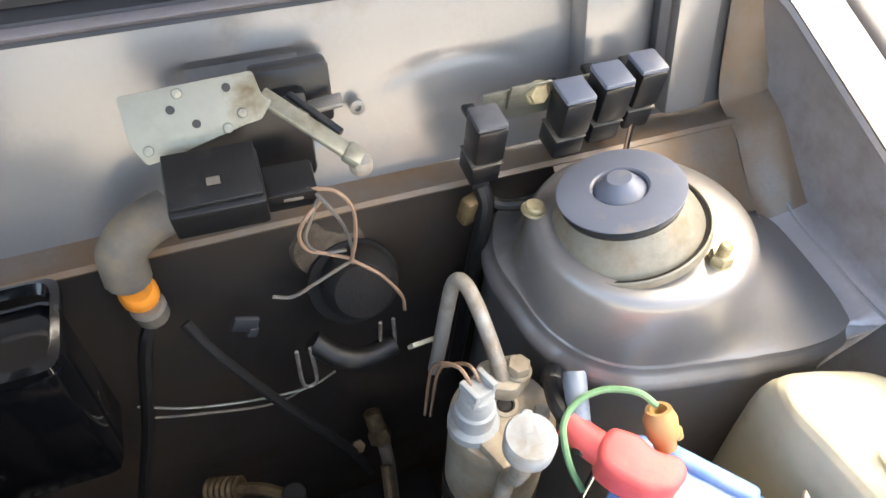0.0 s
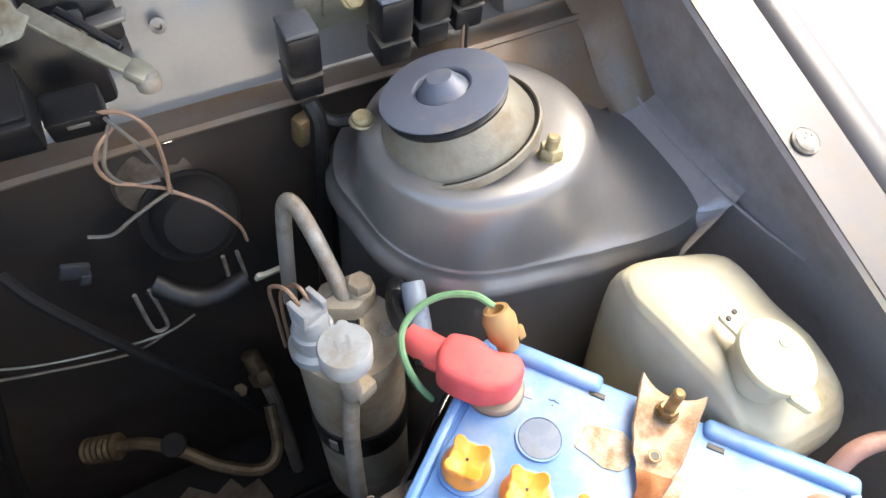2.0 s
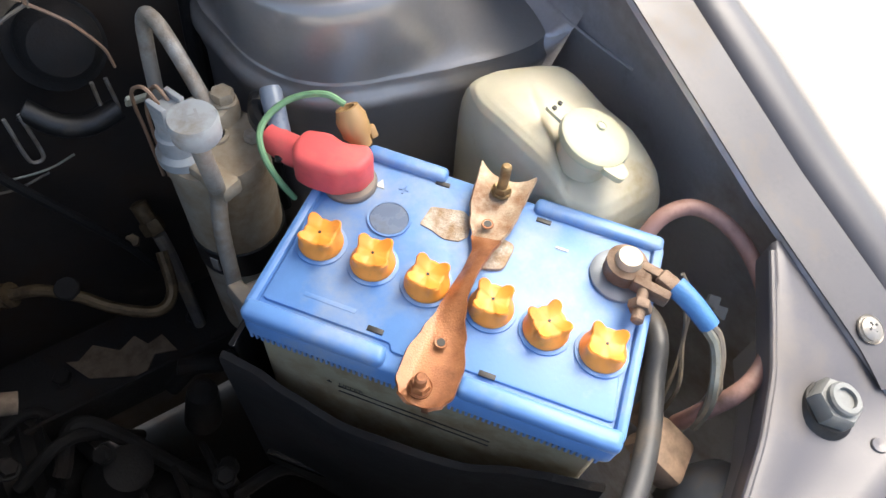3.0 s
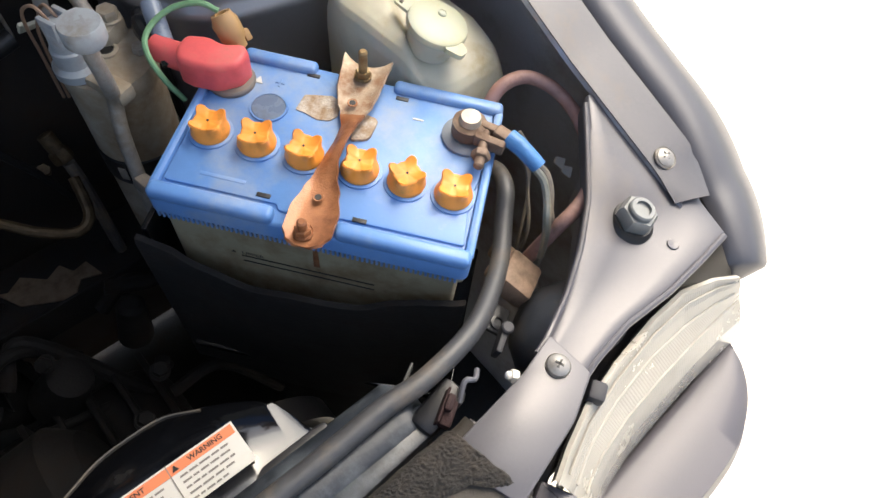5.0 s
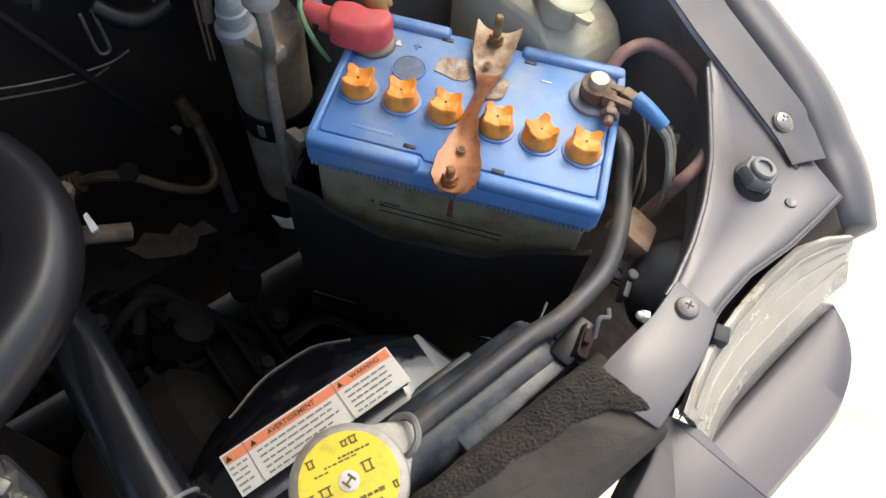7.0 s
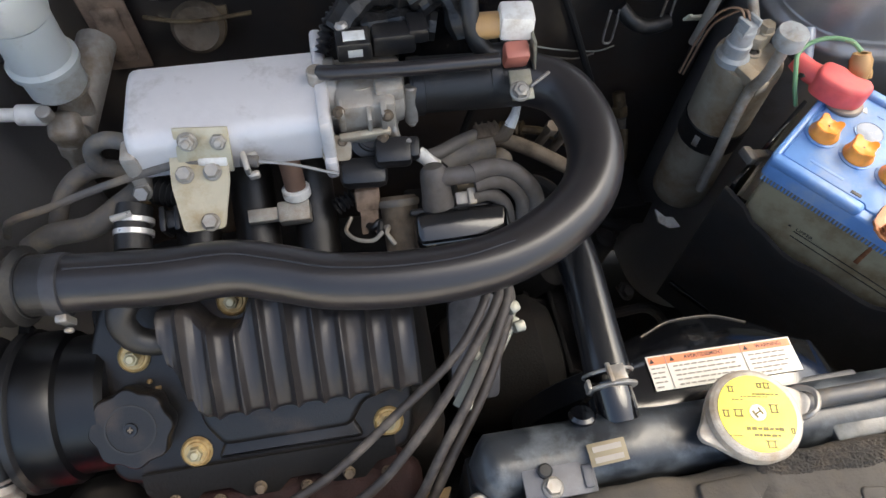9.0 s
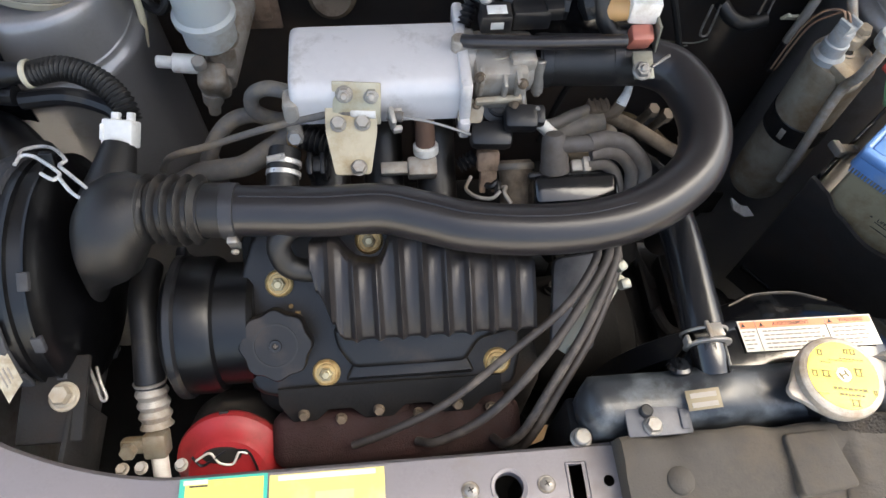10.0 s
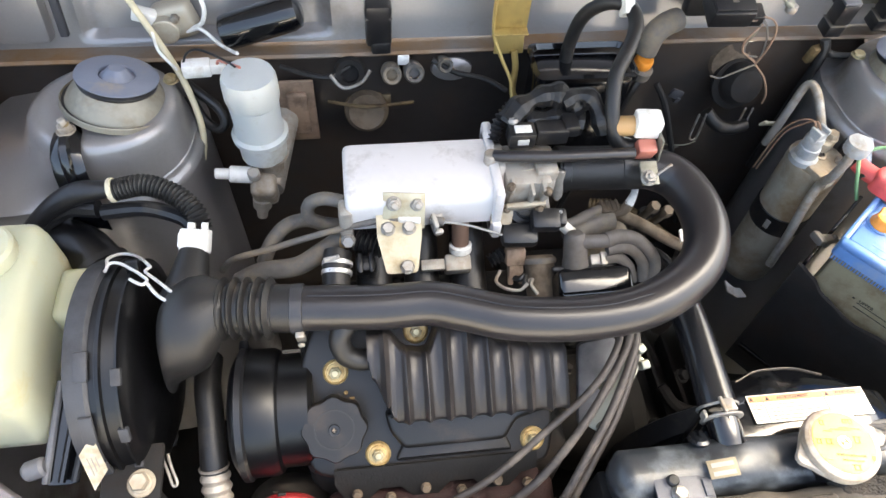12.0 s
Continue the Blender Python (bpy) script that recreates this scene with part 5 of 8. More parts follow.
def make_bracket_unit():
    ob = thing("control_unit", (.20, .48, .98), "black control unit under a dull zinc bracket with a bare arm", "control unit")
    # the plate faces up and forward: its own plane has x along the car's width
    PL = Matrix.Translation((.2, .5, 1.0485)) @ pose(0, 0, 0, 56, 0, 0)
    out = rounded([(-.029, .0135), (.0305, .0150), (.0325, .0030), (.0365, .0005), (.030, -.0075), (.022, -.0085), (-.010, -.016), (-.024, -.0185), (-.029, -.008)], .002)
    part("bracket", mv(prism(out, -.001, .001, .0004), PL), OLIVE, ob, "dull zinc mounting plate")
    for x, y in ((.0175, .0095), (-.0085, .004), (.001, -.004)):
        part("bracket_hole", mv(disc(.0020, .0004, .0001, 12), PL @ pose(x, y, .0011)), INK, ob)
    for x, y in ((-.022, -.012), (.014, -.0085), (.022, -.003), (-.004, .0105)):
        part("rivet", mv(lathe([(.0024, 0), (.0021, .0012), (0, .0016)], 14), PL @ pose(x, y, .001)), OLIVE, ob)
    a, b = Vector((.2335, .5045, 1.0485)), Vector((.2710, .4775, 1.0215))
    M = along(a, b)
    part("arm", mv(join(at(rbox(.010, .0030, .054, .001), 0, 0, .025), at(rbox(.012, .006, .010, .002), 0, 0, .050)), M), OLIVE, ob, "bare grey metal arm")
    part("arm_end", at(lathe([(.0055, -.003), (.006, 0), (.0055, .004), (.003, .005), (0, .005)], 16), .2712, .4770, 1.0185), CAST, ob)
    part("arm_rod", rod((.2455, .512, 1.0425), (.266, .490, 1.030), .0020), BLACK, ob)
    part("lever", mv(rbox(.010, .003, .030, .001), along((.258, .515, 1.030), (.280, .512, 1.034))), STEEL, ob)
    # Black boxes added for the shade behind the bracket; they hide the lit wall.
    part("recess_backing", at(rbox(.040, .014, .034, .003), .250, .530, 1.030, -10), BLACK, ob)
    part("carrier", at(rbox(.074, .016, .052, .004), .219, .522, 1.012, -6), BLACK, ob)
    part("box", mv(rbox(.0425, .031, .020, .002), pose(.2020, .4735, 1.0235, 17, 0, -2)), BLACK, ob)
    part("box_lid", mv(rbox(.0405, .029, .003, .001), pose(.2020, .4720, 1.0350, 17, 0, -2)), BLACK, ob)
    part("mark", mv(rbox(.006, .004, .0004, 0), pose(.2020, .468, 1.0356, 17, 0, -2)), HOSE_GREY, ob)
    part("connector", at(rbox(.026, .020, .014, .002), .236, .487, 1.006, 14, 0, -3), BLACK, ob)
    part("connector_slot", at(rbox(.010, .002, .003, .0005), .236, .4775, 1.006, 14, 0, -3), STEEL, ob)
    return ob


make_bracket_unit()
wl = thing("loose_wires", (.255, .475, .95), "tangle of thin brown wires hanging below the control unit", "wires")
for i, pts in enumerate(([(.243, .478, 1.010), (.256, .474, 1.008), (.264, .472, .995), (.264, .472, .972), (.261, .474, .953)],
                         [(.246, .478, 1.008), (.252, .472, 1.000), (.258, .472, .985), (.262, .474, .965), (.262, .475, .95)],
                         [(.250, .478, 1.000), (.240, .472, .996), (.235, .472, .985), (.238, .473, .972), (.248, .474, .964), (.260, .475, .955)],
                         [(.248, .478, 1.002), (.243, .473, .995), (.238, .473, .980), (.244, .474, .966), (.259, .475, .962)],
                         [(.261, .475, .953), (.270, .474, .944), (.279, .472, .934), (.289, .47, .915), (.291, .47, .90)],
                         [(.261, .475, .952), (.250, .472, .95), (.238, .471, .945), (.226, .472, .938), (.215, .474, .940)])):
    part("wire", tube(pts, .0011, 6), BROWN_WIRE if i % 2 == 0 else HOSE_GREY, wl)


def make_heater_valve():
    ob = thing("vacuum_valve", (.266, .48, .86), "black round valve on the firewall with wire hose clips", "valve")
    part("dome", mv(lathe([(.024, -.012), (.0245, 0), (.0235, .008), (.018, .015), (.008, .018), (0, .0185)], 32), along((.268, .492, .912), (.268, .455, .928))), DARK, ob)
    part("collar", mv(lathe([(.020, -.01), (.029, -.008), (.029, -.002), (.020, 0)], 32), along((.266, .492, .910), (.266, .455, .926))), DARK, ob)
    part("grommet", mv(lathe([(.016, 0), (.022, .002), (.020, .006), (.010, .007), (0, .007)], 28), along((.2555, .513, .930), (.2555, .495, .933)) @ Matrix.Diagonal((1.1, 1.1, 1, 1))), DULL_BROWN, ob, "brown dusty grommet")
    for x, z in ((.2255, .872), (.279, .878)):
        h = .036 if x < .25 else .016
        part("hose_clip", tube([(x - .0045, .470, z + .016), (x - .005, .469, z - h * .4), (x - .003, .468, z - h * .6), (x + .0025, .468, z - h * .6), (x + .0045, .469, z - h * .4), (x + .004, .470, z + .016)], .0013, 8), STEEL, ob, "bright wire spring clip")
    part("hose", tube([(.232, .476, .886), (.245, .468, .874), (.262, .465, .868), (.283, .468, .870)], .0075, 12), RUBBER, ob)
    part("tag", mv(join(rbox(.018, .003, .008, .001), at(rbox(.007, .003, .007, .001), .010, 0, -.002), at(rbox(.004, .003, .006, .001), -.008, 0, .005)), pose(.296, .452, .886, 30, 10, 10)), CREAM, ob, "chipped cream plastic tab")
    return ob


make_heater_valve()


def make_canister():
    ob = thing("vapour_canister", (.065, .47, .84), "black square-edged canister with a shiny rim on the firewall", "canister")
    part("body", at(rbox(.098, .05, .11, .008), .064, .468, .91), BLACK_GLOSS, ob)
    part("rim", mv(loft([[(x, y, z) for x, y in rrect(w, h, .010)] for w, h, z in ((.100, .052, .0), (.106, .058, .001), (.106, .058, .006), (.099, .051, .008), (.094, .046, .003))]), pose(.064, .468, .966)), BLACK_GLOSS, ob)
    return ob


make_canister()
ec = thing("elbow_connector", (.146, .505, .92), "dusty grey elbow duct ending in an orange and white plug", "connector")
part("elbow", tube([(.175, .512, .985), (.160, .505, .984), (.148, .500, .975), (.145, .500, .955)], .0125, 14), HOSE_GREY, ec)
part("orange_ring", at(lathe([(.0095, -.006), (.0104, -.003), (.0104, .003), (.0085, .006)], 20), .147, .499, .942, 14, 0, 0), ORANGE, ec)
part("white_base", at(lathe([(.006, -.014), (.0095, -.012), (.0100, 0), (.008, .002)], 18), .149, .496, .934, 14), HOSE_GREY, ec)
part("cable", tube([(.147, .495, .920), (.138, .49, .900), (.120, .485, .83), (.095, .48, .749), (.08, .475, .68)], .0042, 8), RUBBER, ec)

fw = thing("firewall_wires", (.18, .48, .82), "thin pale wires and a dark hose crossing the lower firewall", "wires")
part("wire", tube([(.118, .488, .838), (.150, .482, .834), (.198, .480, .822), (.225, .488, .818)], .0010, 6), HOSE_GREY, fw)
part("wire", tube([(.120, .488, .852), (.150, .480, .846), (.190, .478, .836), (.224, .480, .829), (.245, .488, .826)], .0009, 6), OLIVE, fw)
part("hose", tube([(.165, .488, .92), (.177, .475, .90), (.205, .470, .835), (.243, .470, .745), (.26, .47, .69)], .0036, 8), DARK, fw)
part("clip", at(join(rbox(.016, .004, .012, .002), at(rbox(.006, .006, .008, .001), .006, 0, -.006)), .196, .492, .900, 0, 24), SEAL, fw, "small grey plastic clip")

# ---- engine ----
CV = Matrix.Translation((-.11, .168, .8545)) @ pose(0, 0, 0, 35)


def C(g, x=0, y=0, z=0, rx=0, ry=0, rz=0):
    """From the tilted plane of the valve cover to the world."""
    return mv(at(g, x, y, z, rx, ry, rz), CV)


def make_engine():
    ob = thing("engine", (-.1, .22, .40), "dark oily cast engine block with a rusted front manifold", "engine")
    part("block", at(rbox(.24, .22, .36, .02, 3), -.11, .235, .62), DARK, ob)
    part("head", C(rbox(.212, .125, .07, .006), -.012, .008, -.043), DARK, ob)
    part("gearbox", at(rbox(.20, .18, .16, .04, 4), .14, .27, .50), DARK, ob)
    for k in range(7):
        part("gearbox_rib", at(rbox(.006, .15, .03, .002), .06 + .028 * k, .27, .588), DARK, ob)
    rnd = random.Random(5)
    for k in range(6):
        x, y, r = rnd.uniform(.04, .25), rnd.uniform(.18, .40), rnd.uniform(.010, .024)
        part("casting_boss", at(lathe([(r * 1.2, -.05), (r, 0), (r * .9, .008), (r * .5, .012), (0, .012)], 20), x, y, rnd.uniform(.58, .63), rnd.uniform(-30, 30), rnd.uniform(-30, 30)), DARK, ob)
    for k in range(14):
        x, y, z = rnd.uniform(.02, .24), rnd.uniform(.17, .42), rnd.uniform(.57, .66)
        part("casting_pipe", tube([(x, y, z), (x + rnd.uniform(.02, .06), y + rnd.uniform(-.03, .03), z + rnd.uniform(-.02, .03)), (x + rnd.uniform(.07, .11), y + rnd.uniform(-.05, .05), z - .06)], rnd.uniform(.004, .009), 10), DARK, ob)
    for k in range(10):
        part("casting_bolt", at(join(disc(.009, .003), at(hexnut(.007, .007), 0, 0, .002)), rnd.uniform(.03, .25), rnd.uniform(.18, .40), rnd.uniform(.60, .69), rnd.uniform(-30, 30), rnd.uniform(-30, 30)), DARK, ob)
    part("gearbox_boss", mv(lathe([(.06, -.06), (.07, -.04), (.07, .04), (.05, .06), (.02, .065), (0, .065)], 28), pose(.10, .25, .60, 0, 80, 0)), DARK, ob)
    part("manifold", at(rbox(.20, .045, .03, .012, 3), -.115, .098, .787, 25), RUST_RED, ob, "rust-brown iron exhaust manifold")
    for x in (-.19, -.115, -.04):
        part("manifold_branch", at(rbox(.03, .05, .05, .012, 3), x, .108, .779, 25), RUST_RED, ob)
    for x in (-.155, -.115, -.075):
        part("manifold_nut", C(hexnut(.005, .005), x + .11, -.0595, -.022, 60), RUST_RED, ob)
    shield = [(-.205, .1150, .8230), (-.196, .1065, .8120), (-.178, .1065, .8120), (-.168, .1120, .8195), (-.150, .1120, .8195), (-.140, .1060, .8110), (-.118, .1060, .8110), (-.108, .1120, .8195), (-.088, .1120, .8195), (-.078, .1060, .8110), (-.056, .1060, .8110), (-.046, .1130, .8205), (-.032, .1150, .8230)]
    part("gasket_flange", thick(loft([[(x, .1235, .8330), (x, y, z), (x, y - .001, z - .004)] for x, y, z in shield], closed=False), .002), DARK, ob)
    for x, y, z in ((-.187, .1080, .8165), (-.159, .1060, .8070), (-.129, .1080, .8160), (-.098, .1060, .8070), (-.067, .1080, .8160), (-.040, .1060, .8080)):
        part("exhaust_nut", at(join(disc(.0046, .0014), at(hexnut(.0040, .0036), 0, 0, .001)), x, y, z, 40), DULL_BROWN, ob)
    part("end_plate", mv(prism(rounded([(-.020, -.040), (.016, -.044), (.024, .010), (.020, .040), (-.016, .036)], .006), 0, .006, .002), pose(.036, .184, .832, 38, 0, 0)), WEATHERED, ob, "dusty grey casting at the end of the head")
    part("downpipe", tube([(-.11, .085, .78), (-.10, .075, .70), (-.10, .09, .55), (-.1, .14, .42)], .025, 14), RUST_RED, ob)
    return ob


make_engine()


def make_cover():
    ob = thing("valve_cover", CV @ Vector((0, 0, 0)), "satin black valve cover with a ribbed raised block", "valve cover")
    base = rounded([(-.112, -.052), (-.078, -.060), (.088, -.060), (.094, -.04), (.098, .06), (.06, .075), (-.105, .075), (-.118, .04), (-.118, -.03)], .010)
    part("base", C(join(prism(base, -.014, .004, .004, 3))), COVER_BLACK, ob)
    part("front_step", C(prism(rounded([(-.050, -.002), (-.047, -.018), (-.036, -.034), (.050, -.034), (.061, -.018), (.088, -.012), (.092, -.002)], .005), 0, .0185, .005, 3)), COVER_BLACK, ob)
    part("front_shelf", C(prism(rounded([(-.034, -.028), (.050, -.028), (.058, -.046), (-.044, -.046)], .005), 0, .0085, .003, 3)), COVER_BLACK, ob)
    # raised block with rounded ribs and a stepped rear outline
    X0, X1 = -.061, .101
    n = 240
    rows = []

    def back(x):
        return lerp_table([(-.061, .066), (-.045, .066), (-.028, .050), (-.014, .048), (.0, .070), (.014, .074), (.026, .062), (.055, .050), (.101, .046)], x)[0]

    for k in range(n + 1):
        x = X0 + (X1 - X0) * k / n
        ph = ((x + .0475) / .0167 + .5) % 1.0
        rib = max(0.0, 1 - abs(ph - .5) / .24) ** 1.3
        h = .038 + .0042 * rib + .0010 * math.cos((ph - .5) * 2 * math.pi)
        # the front outline is cut back at the breather's corner
        f = lerp_table([(-.061, .040), (-.058, .026), (-.046, .004), (-.043, -.007), (-.039, -.010), (.101, -.010)], x)[0] + .0014 * (1 - rib)
        bk = back(x) - .001 * (1 - rib)
        row = [(x, f, 0), (x, f, h - .006), (x, f + .0015, h - .0025), (x, f + .004, h), (x, (f + bk) / 2, h + .0015), (x, bk - .005, h), (x, bk - .0015, h - .003), (x, bk, h - .007), (x, bk + .002, 0)]
        rows.append(row)
    blk = loft(rows, closed=False, cap0=False)
    m = len(rows[0])
    blk[1].append(tuple(range(m)))
    blk[1].append(tuple(reversed(range(n * m, n * m + m))))
    part("ribbed_block", C(blk), COVER_DUSTY, ob, smooth=50)
    for bx, by in ((-.0885, .0330), (-.0575, -.0385), (.0755, -.0385), (-.019, .062)):
        w = part("bolt_washer", C(lathe([(.0105, 0), (.0108, .0015), (.0095, .003), (.0085, .002), (.0075, .002), (.0070, .0035), (0, .0035)], 28), bx, by, .0035), BRIGHT_BRASS, ob, "bright brass-coloured bolt washer")
        part("bolt", C(join(hexnut(.0052, .006), at(disc(.0034, .008), 0, 0, 0)), bx, by, .0065), ZINC, w)
    part("paint_chip", C(disc(.0018, .0006), -.081, .015, .0042), BRASS, ob)
    part("paint_chip", C(rbox(.004, .002, .0006, 0), -.076, .010, .0042), BRASS, ob)
    return ob


make_cover()


def make_oilcap():
    ob = thing("oil_filler_cap", CV @ Vector((-.0915, -.013, .004)), "black scalloped plastic oil filler cap", "oil cap")
    N = 96
    lp = []
    for z, k in ((0, .92), (.005, .97), (.009, 1.0), (.0165, 1.0), (.0185, .985), (.0195, .95)):
        lp.append([((.0262 + .0013 * math.cos(8 * 2 * math.pi * i / N)) * k * math.cos(2 * math.pi * i / N), (.0262 + .0013 * math.cos(8 * 2 * math.pi * i / N)) * k * math.sin(2 * math.pi * i / N), z) for i in range(N)])
    part("grip", C(loft(lp, cap0=True, cap1=True), -.0915, -.011, .004), COVER_BLACK, ob)
    part("groove", C(lathe([(.0166, .0), (.0166, .0004), (.0153, .0004), (.0153, 0)], 40, False), -.0915, -.011, .0236), INK, ob)
    part("centre", C(lathe([(.0048, 0), (.0044, .0012), (.0025, .0010), (.002, .0004), (0, .0004)], 24), -.0915, -.011, .0236), BLACK, ob)
    part("centre_screw", C(join(rbox(.0034, .0008, .001, 0), rbox(.0008, .0034, .001, 0)), -.0915, -.011, .0244), STEEL, ob)
    return ob


make_oilcap()


def make_intake_pipe():
    ob = thing("intake_pipe", (0, .22, .92), "satin black plastic intake pipe bent back in a wide hook", "intake pipe")
    pts = [(-.238, .2215, .936), (-.214, .2200, .937), (-.160, .2155, .938), (-.118, .2145, .939), (-.088, .2060, .939), (-.058, .1960, .939), (-.018, .1905, .939), (.023, .1905, .939), (.058, .1970, .939), (.092, .2130, .939),
           (.119, .2360, .940), (.1335, .2660, .941), (.1345, .2990, .943), (.124, .3260, .945), (.104, .3390, .946), (.086, .3430, .946)]
    part("pipe", tube(pts, lambda s: .0180 + .0018 * min(1, max(0, (s - .45) / .3)), 28, 10), PIPE_BLACK, ob, smooth=60)
    part("mould_seam", tube([(x, y, z + (.0182 if i < 8 else .0208)) for i, (x, y, z) in enumerate(pts[1:9])], .0007, 6), PIPE_BLACK, ob)
    # clamp at the bellows
    part("clamp", mv(lathe([(.0188, -.005), (.0200, -.0045), (.0203, 0), (.0200, .0045), (.0188, .005)], 36), pose(-.2225, .2205, .9365, 0, 90, -4)), DARK_STEEL, ob, "dark steel hose clamp")
    part("clamp_lug", at(join(rbox(.007, .005, .016, .001), at(disc(.003, .003), 0, -.004, -.004, 90)), -.2215, .200, .9275, 15), STEEL, ob)
    part("bellows", bellows_tube([(-.285, .2288, .932), (-.265, .2265, .9335), (-.240, .2232, .9354)], .0205, .0048, 5, 36), RUBBER, ob, "black rubber bellows")
    part("sleeve", tube([(-.250, .224, .935), (-.236, .2225, .936), (-.221, .2205, .9365)], .0192, 28), RUBBER, ob)
    part("throttle_duct", tube([(.098, .3415, .946), (.060, .3435, .946), (.012, .3450, .947)], .0205, 28), RUBBER, ob, "black rubber throttle duct")
    for x in (.018, .075):
        part("duct_clamp", mv(lathe([(.0205, -.0045), (.0216, -.004), (.0218, 0), (.0216, .004), (.0205, .0045)], 32), pose(x, .3442, .9465, 0, 90, 0)), BLACK, ob)
    part("breather_hose", tube([(-.176, .214, .926), (-.186, .207, .928), (-.192, .199, .920), (-.188, .192, .907), (-.176, .190, .900), (-.160, .192, .898)], .0088, 16), RUBBER, ob, "curved rubber breather hose")
    return ob


make_intake_pipe()


def make_air_cleaner():
    ob = thing("air_cleaner", (-.36, .2, .72), "glossy black round air cleaner housing with wire clips", "air cleaner")
    m = pose(-.366, .225, .860, 0, 90, 0)
    part("drum", mv(lathe([(.02, -.026), (.082, -.026), (.0885, -.022), (.089, -.012), (.089, -.004), (.0915, -.003), (.0918, .000), (.0885, .001), (.0875, .010), (.0900, .0105), (.0902, .0125), (.0870, .0130), (.083, .016), (.076, .019), (.04, .024), (0, .024)], 72), m), DRUM_BLACK, ob, smooth=40)
    part("drum_band", mv(lathe([(.0860, -.0275), (.0905, -.0255), (.0920, -.021), (.0920, -.011), (.0895, -.0085)], 72), m), BAND_GREY, ob, "greyish weathered rim band")
    for a in (28, 58, 88, 118, 148):
        part("rim_catch", mv(rbox(.0040, .022, .010, .0012), m @ pose(0, 0, 0, 0, 0, a) @ pose(-.0918, 0, -.012, 0, 0, 0)), BAND_GREY, ob)
        part("rim_lug", mv(rbox(.0050, .013, .0075, .0012), m @ pose(0, 0, 0, 0, 0, a + 6) @ pose(-.0885, 0, .0115, 0, 0, 0)), BAND_GREY, ob)
    part("snorkel", tube([(-.392, .292, .885), (-.405, .312, .895), (-.425, .330, .898), (-.455, .340, .890)], lambda k: .024 - .003 * k, 20), DRUM_BLACK, ob, "black air inlet snorkel")
    part("snorkel_collar", mv(lathe([(.024, -.004), (.0275, -.003), (.0275, .003), (.024, .004)], 28), along((-.400, .304, .891), (-.414, .322, .897))), BLACK, ob)
    # elbow that leaves the drum
    part("elbow", loft([[tuple(Vector((x, cy, cz)) + Vector((0, ry * math.cos(a), rz * math.sin(a)))) for a in np.linspace(0, 2 * math.pi, 33)[:-1]] for x, cy, cz, ry, rz in
                        ((-.331, .207, .887, .022, .028), (-.328, .217, .903, .031, .040), (-.320, .223, .910, .0370, .0425), (-.308, .2255, .915, .0390, .0415), (-.297, .226, .920, .0370, .037), (-.290, .227, .926, .031, .030), (-.284, .228, .931, .0250, .0250), (-.279, .2283, .932, .0225, .0225))],
                       cap0=True, cap1=True), RUBBER, ob, "rounded black rubber elbow", smooth=70)
    part("sensor_neck", tube([(-.316, .245, .920), (-.312, .262, .928), (-.3085, .285, .934)], lambda s: .021 - .009 * s, 18), RUBBER, ob)
    plug = part("sensor_plug", mv(join(rbox(.023, .017, .020, .002), at(rbox(.005, .006, .008, .001), -.007, 0, .012), at(rbox(.006, .006, .007, .001), .004, 0, .012), at(rbox(.003, .019, .012, .001), .0105, 0, 0)), along((-.3085, .286, .932), (-.306, .302, .944)) @ pose(0, 0, .010)), WHITE, ob, "white plastic sensor plug")
    def off_drum(x, y, z):
        """Keeps a point clear of the round housing."""
        d = Vector((y - .225, z - .860))
        k = max(1.0, (.0955 if x < -.350 else .091) / d.length)
        return (x, .225 + d.x * k, .860 + d.y * k)

    for pts in ([(-.3720, .2690, .9430), (-.3745, .2800, .9400), (-.3680, .2890, .9330), (-.3560, .2840, .9370), (-.3450, .2730, .9440), (-.3373, .2631, .9476)],
                [(-.3710, .2600, .9470), (-.3700, .2700, .9460), (-.3615, .2690, .9470), (-.3500, .2600, .9500), (-.3420, .2530, .9520), (-.3362, .2468, .9530), (-.3386, .2421, .9540), (-.3440, .2450, .9530), (-.3495, .2492, .9524)],
                [(-.3373, .2631, .9476), (-.3395, .2570, .9500), (-.3330, .2500, .9520), (-.3202, .2385, .9490), (-.3135, .2300, .9440), (-.3170, .2260, .9440), (-.3270, .2330, .9500), (-.3362, .2440, .9540)]):
        part("spring_clip", tube([off_drum(*p) for p in pts], .0014, 8), WIRE_STEEL, ob, "bright wire spring clip")
    part("clip_hook", mv(rbox(.010, .006, .012, .0012), pose(-.3530, .2690, .9420, -28)), DRUM_BLACK, ob)
    # ribbed leg down to its foot
    top, foot = Vector((-.3955, .194, .900)), Vector((-.4115, .128, .860))
    leg = [(top.lerp(foot, k), w) for k, w in ((0, .013), (.3, .0125), (.7, .0115), (1, .0105))]
    part("leg", thick(loft([[p + Vector((-w, 0, -.004)), p + Vector((-w * .5, 0, -.006)), p + Vector((w * .5, 0, -.006)), p + Vector((w, 0, -.004))] for p, w in leg], closed=False), .003), BLACK_GLOSS, ob, "glossy ribbed plastic leg")
    for f, mt in ((-1, WEATHERED), (.1, BLACK_GLOSS), (1, BLACK)):
        part("leg_rib", tube([p + Vector((w * f, 0, 0)) for p, w in leg], .0030 if f else .002, 8), mt, ob)
    part("foot_grommet", mv(lathe([(.0, -.009), (.006, -.0085), (.0078, -.006), (.0078, .006), (.006, .0085), (0, .009)], 20), pose(-.429, .138, .866, 0, 78, 10)), WEATHERED, ob, "grey rubber foot grommet")
    o, u, v = Vector((-.378, .113, .876)), Vector((.009, .013, .006)), Vector((-.009, .021, .018))
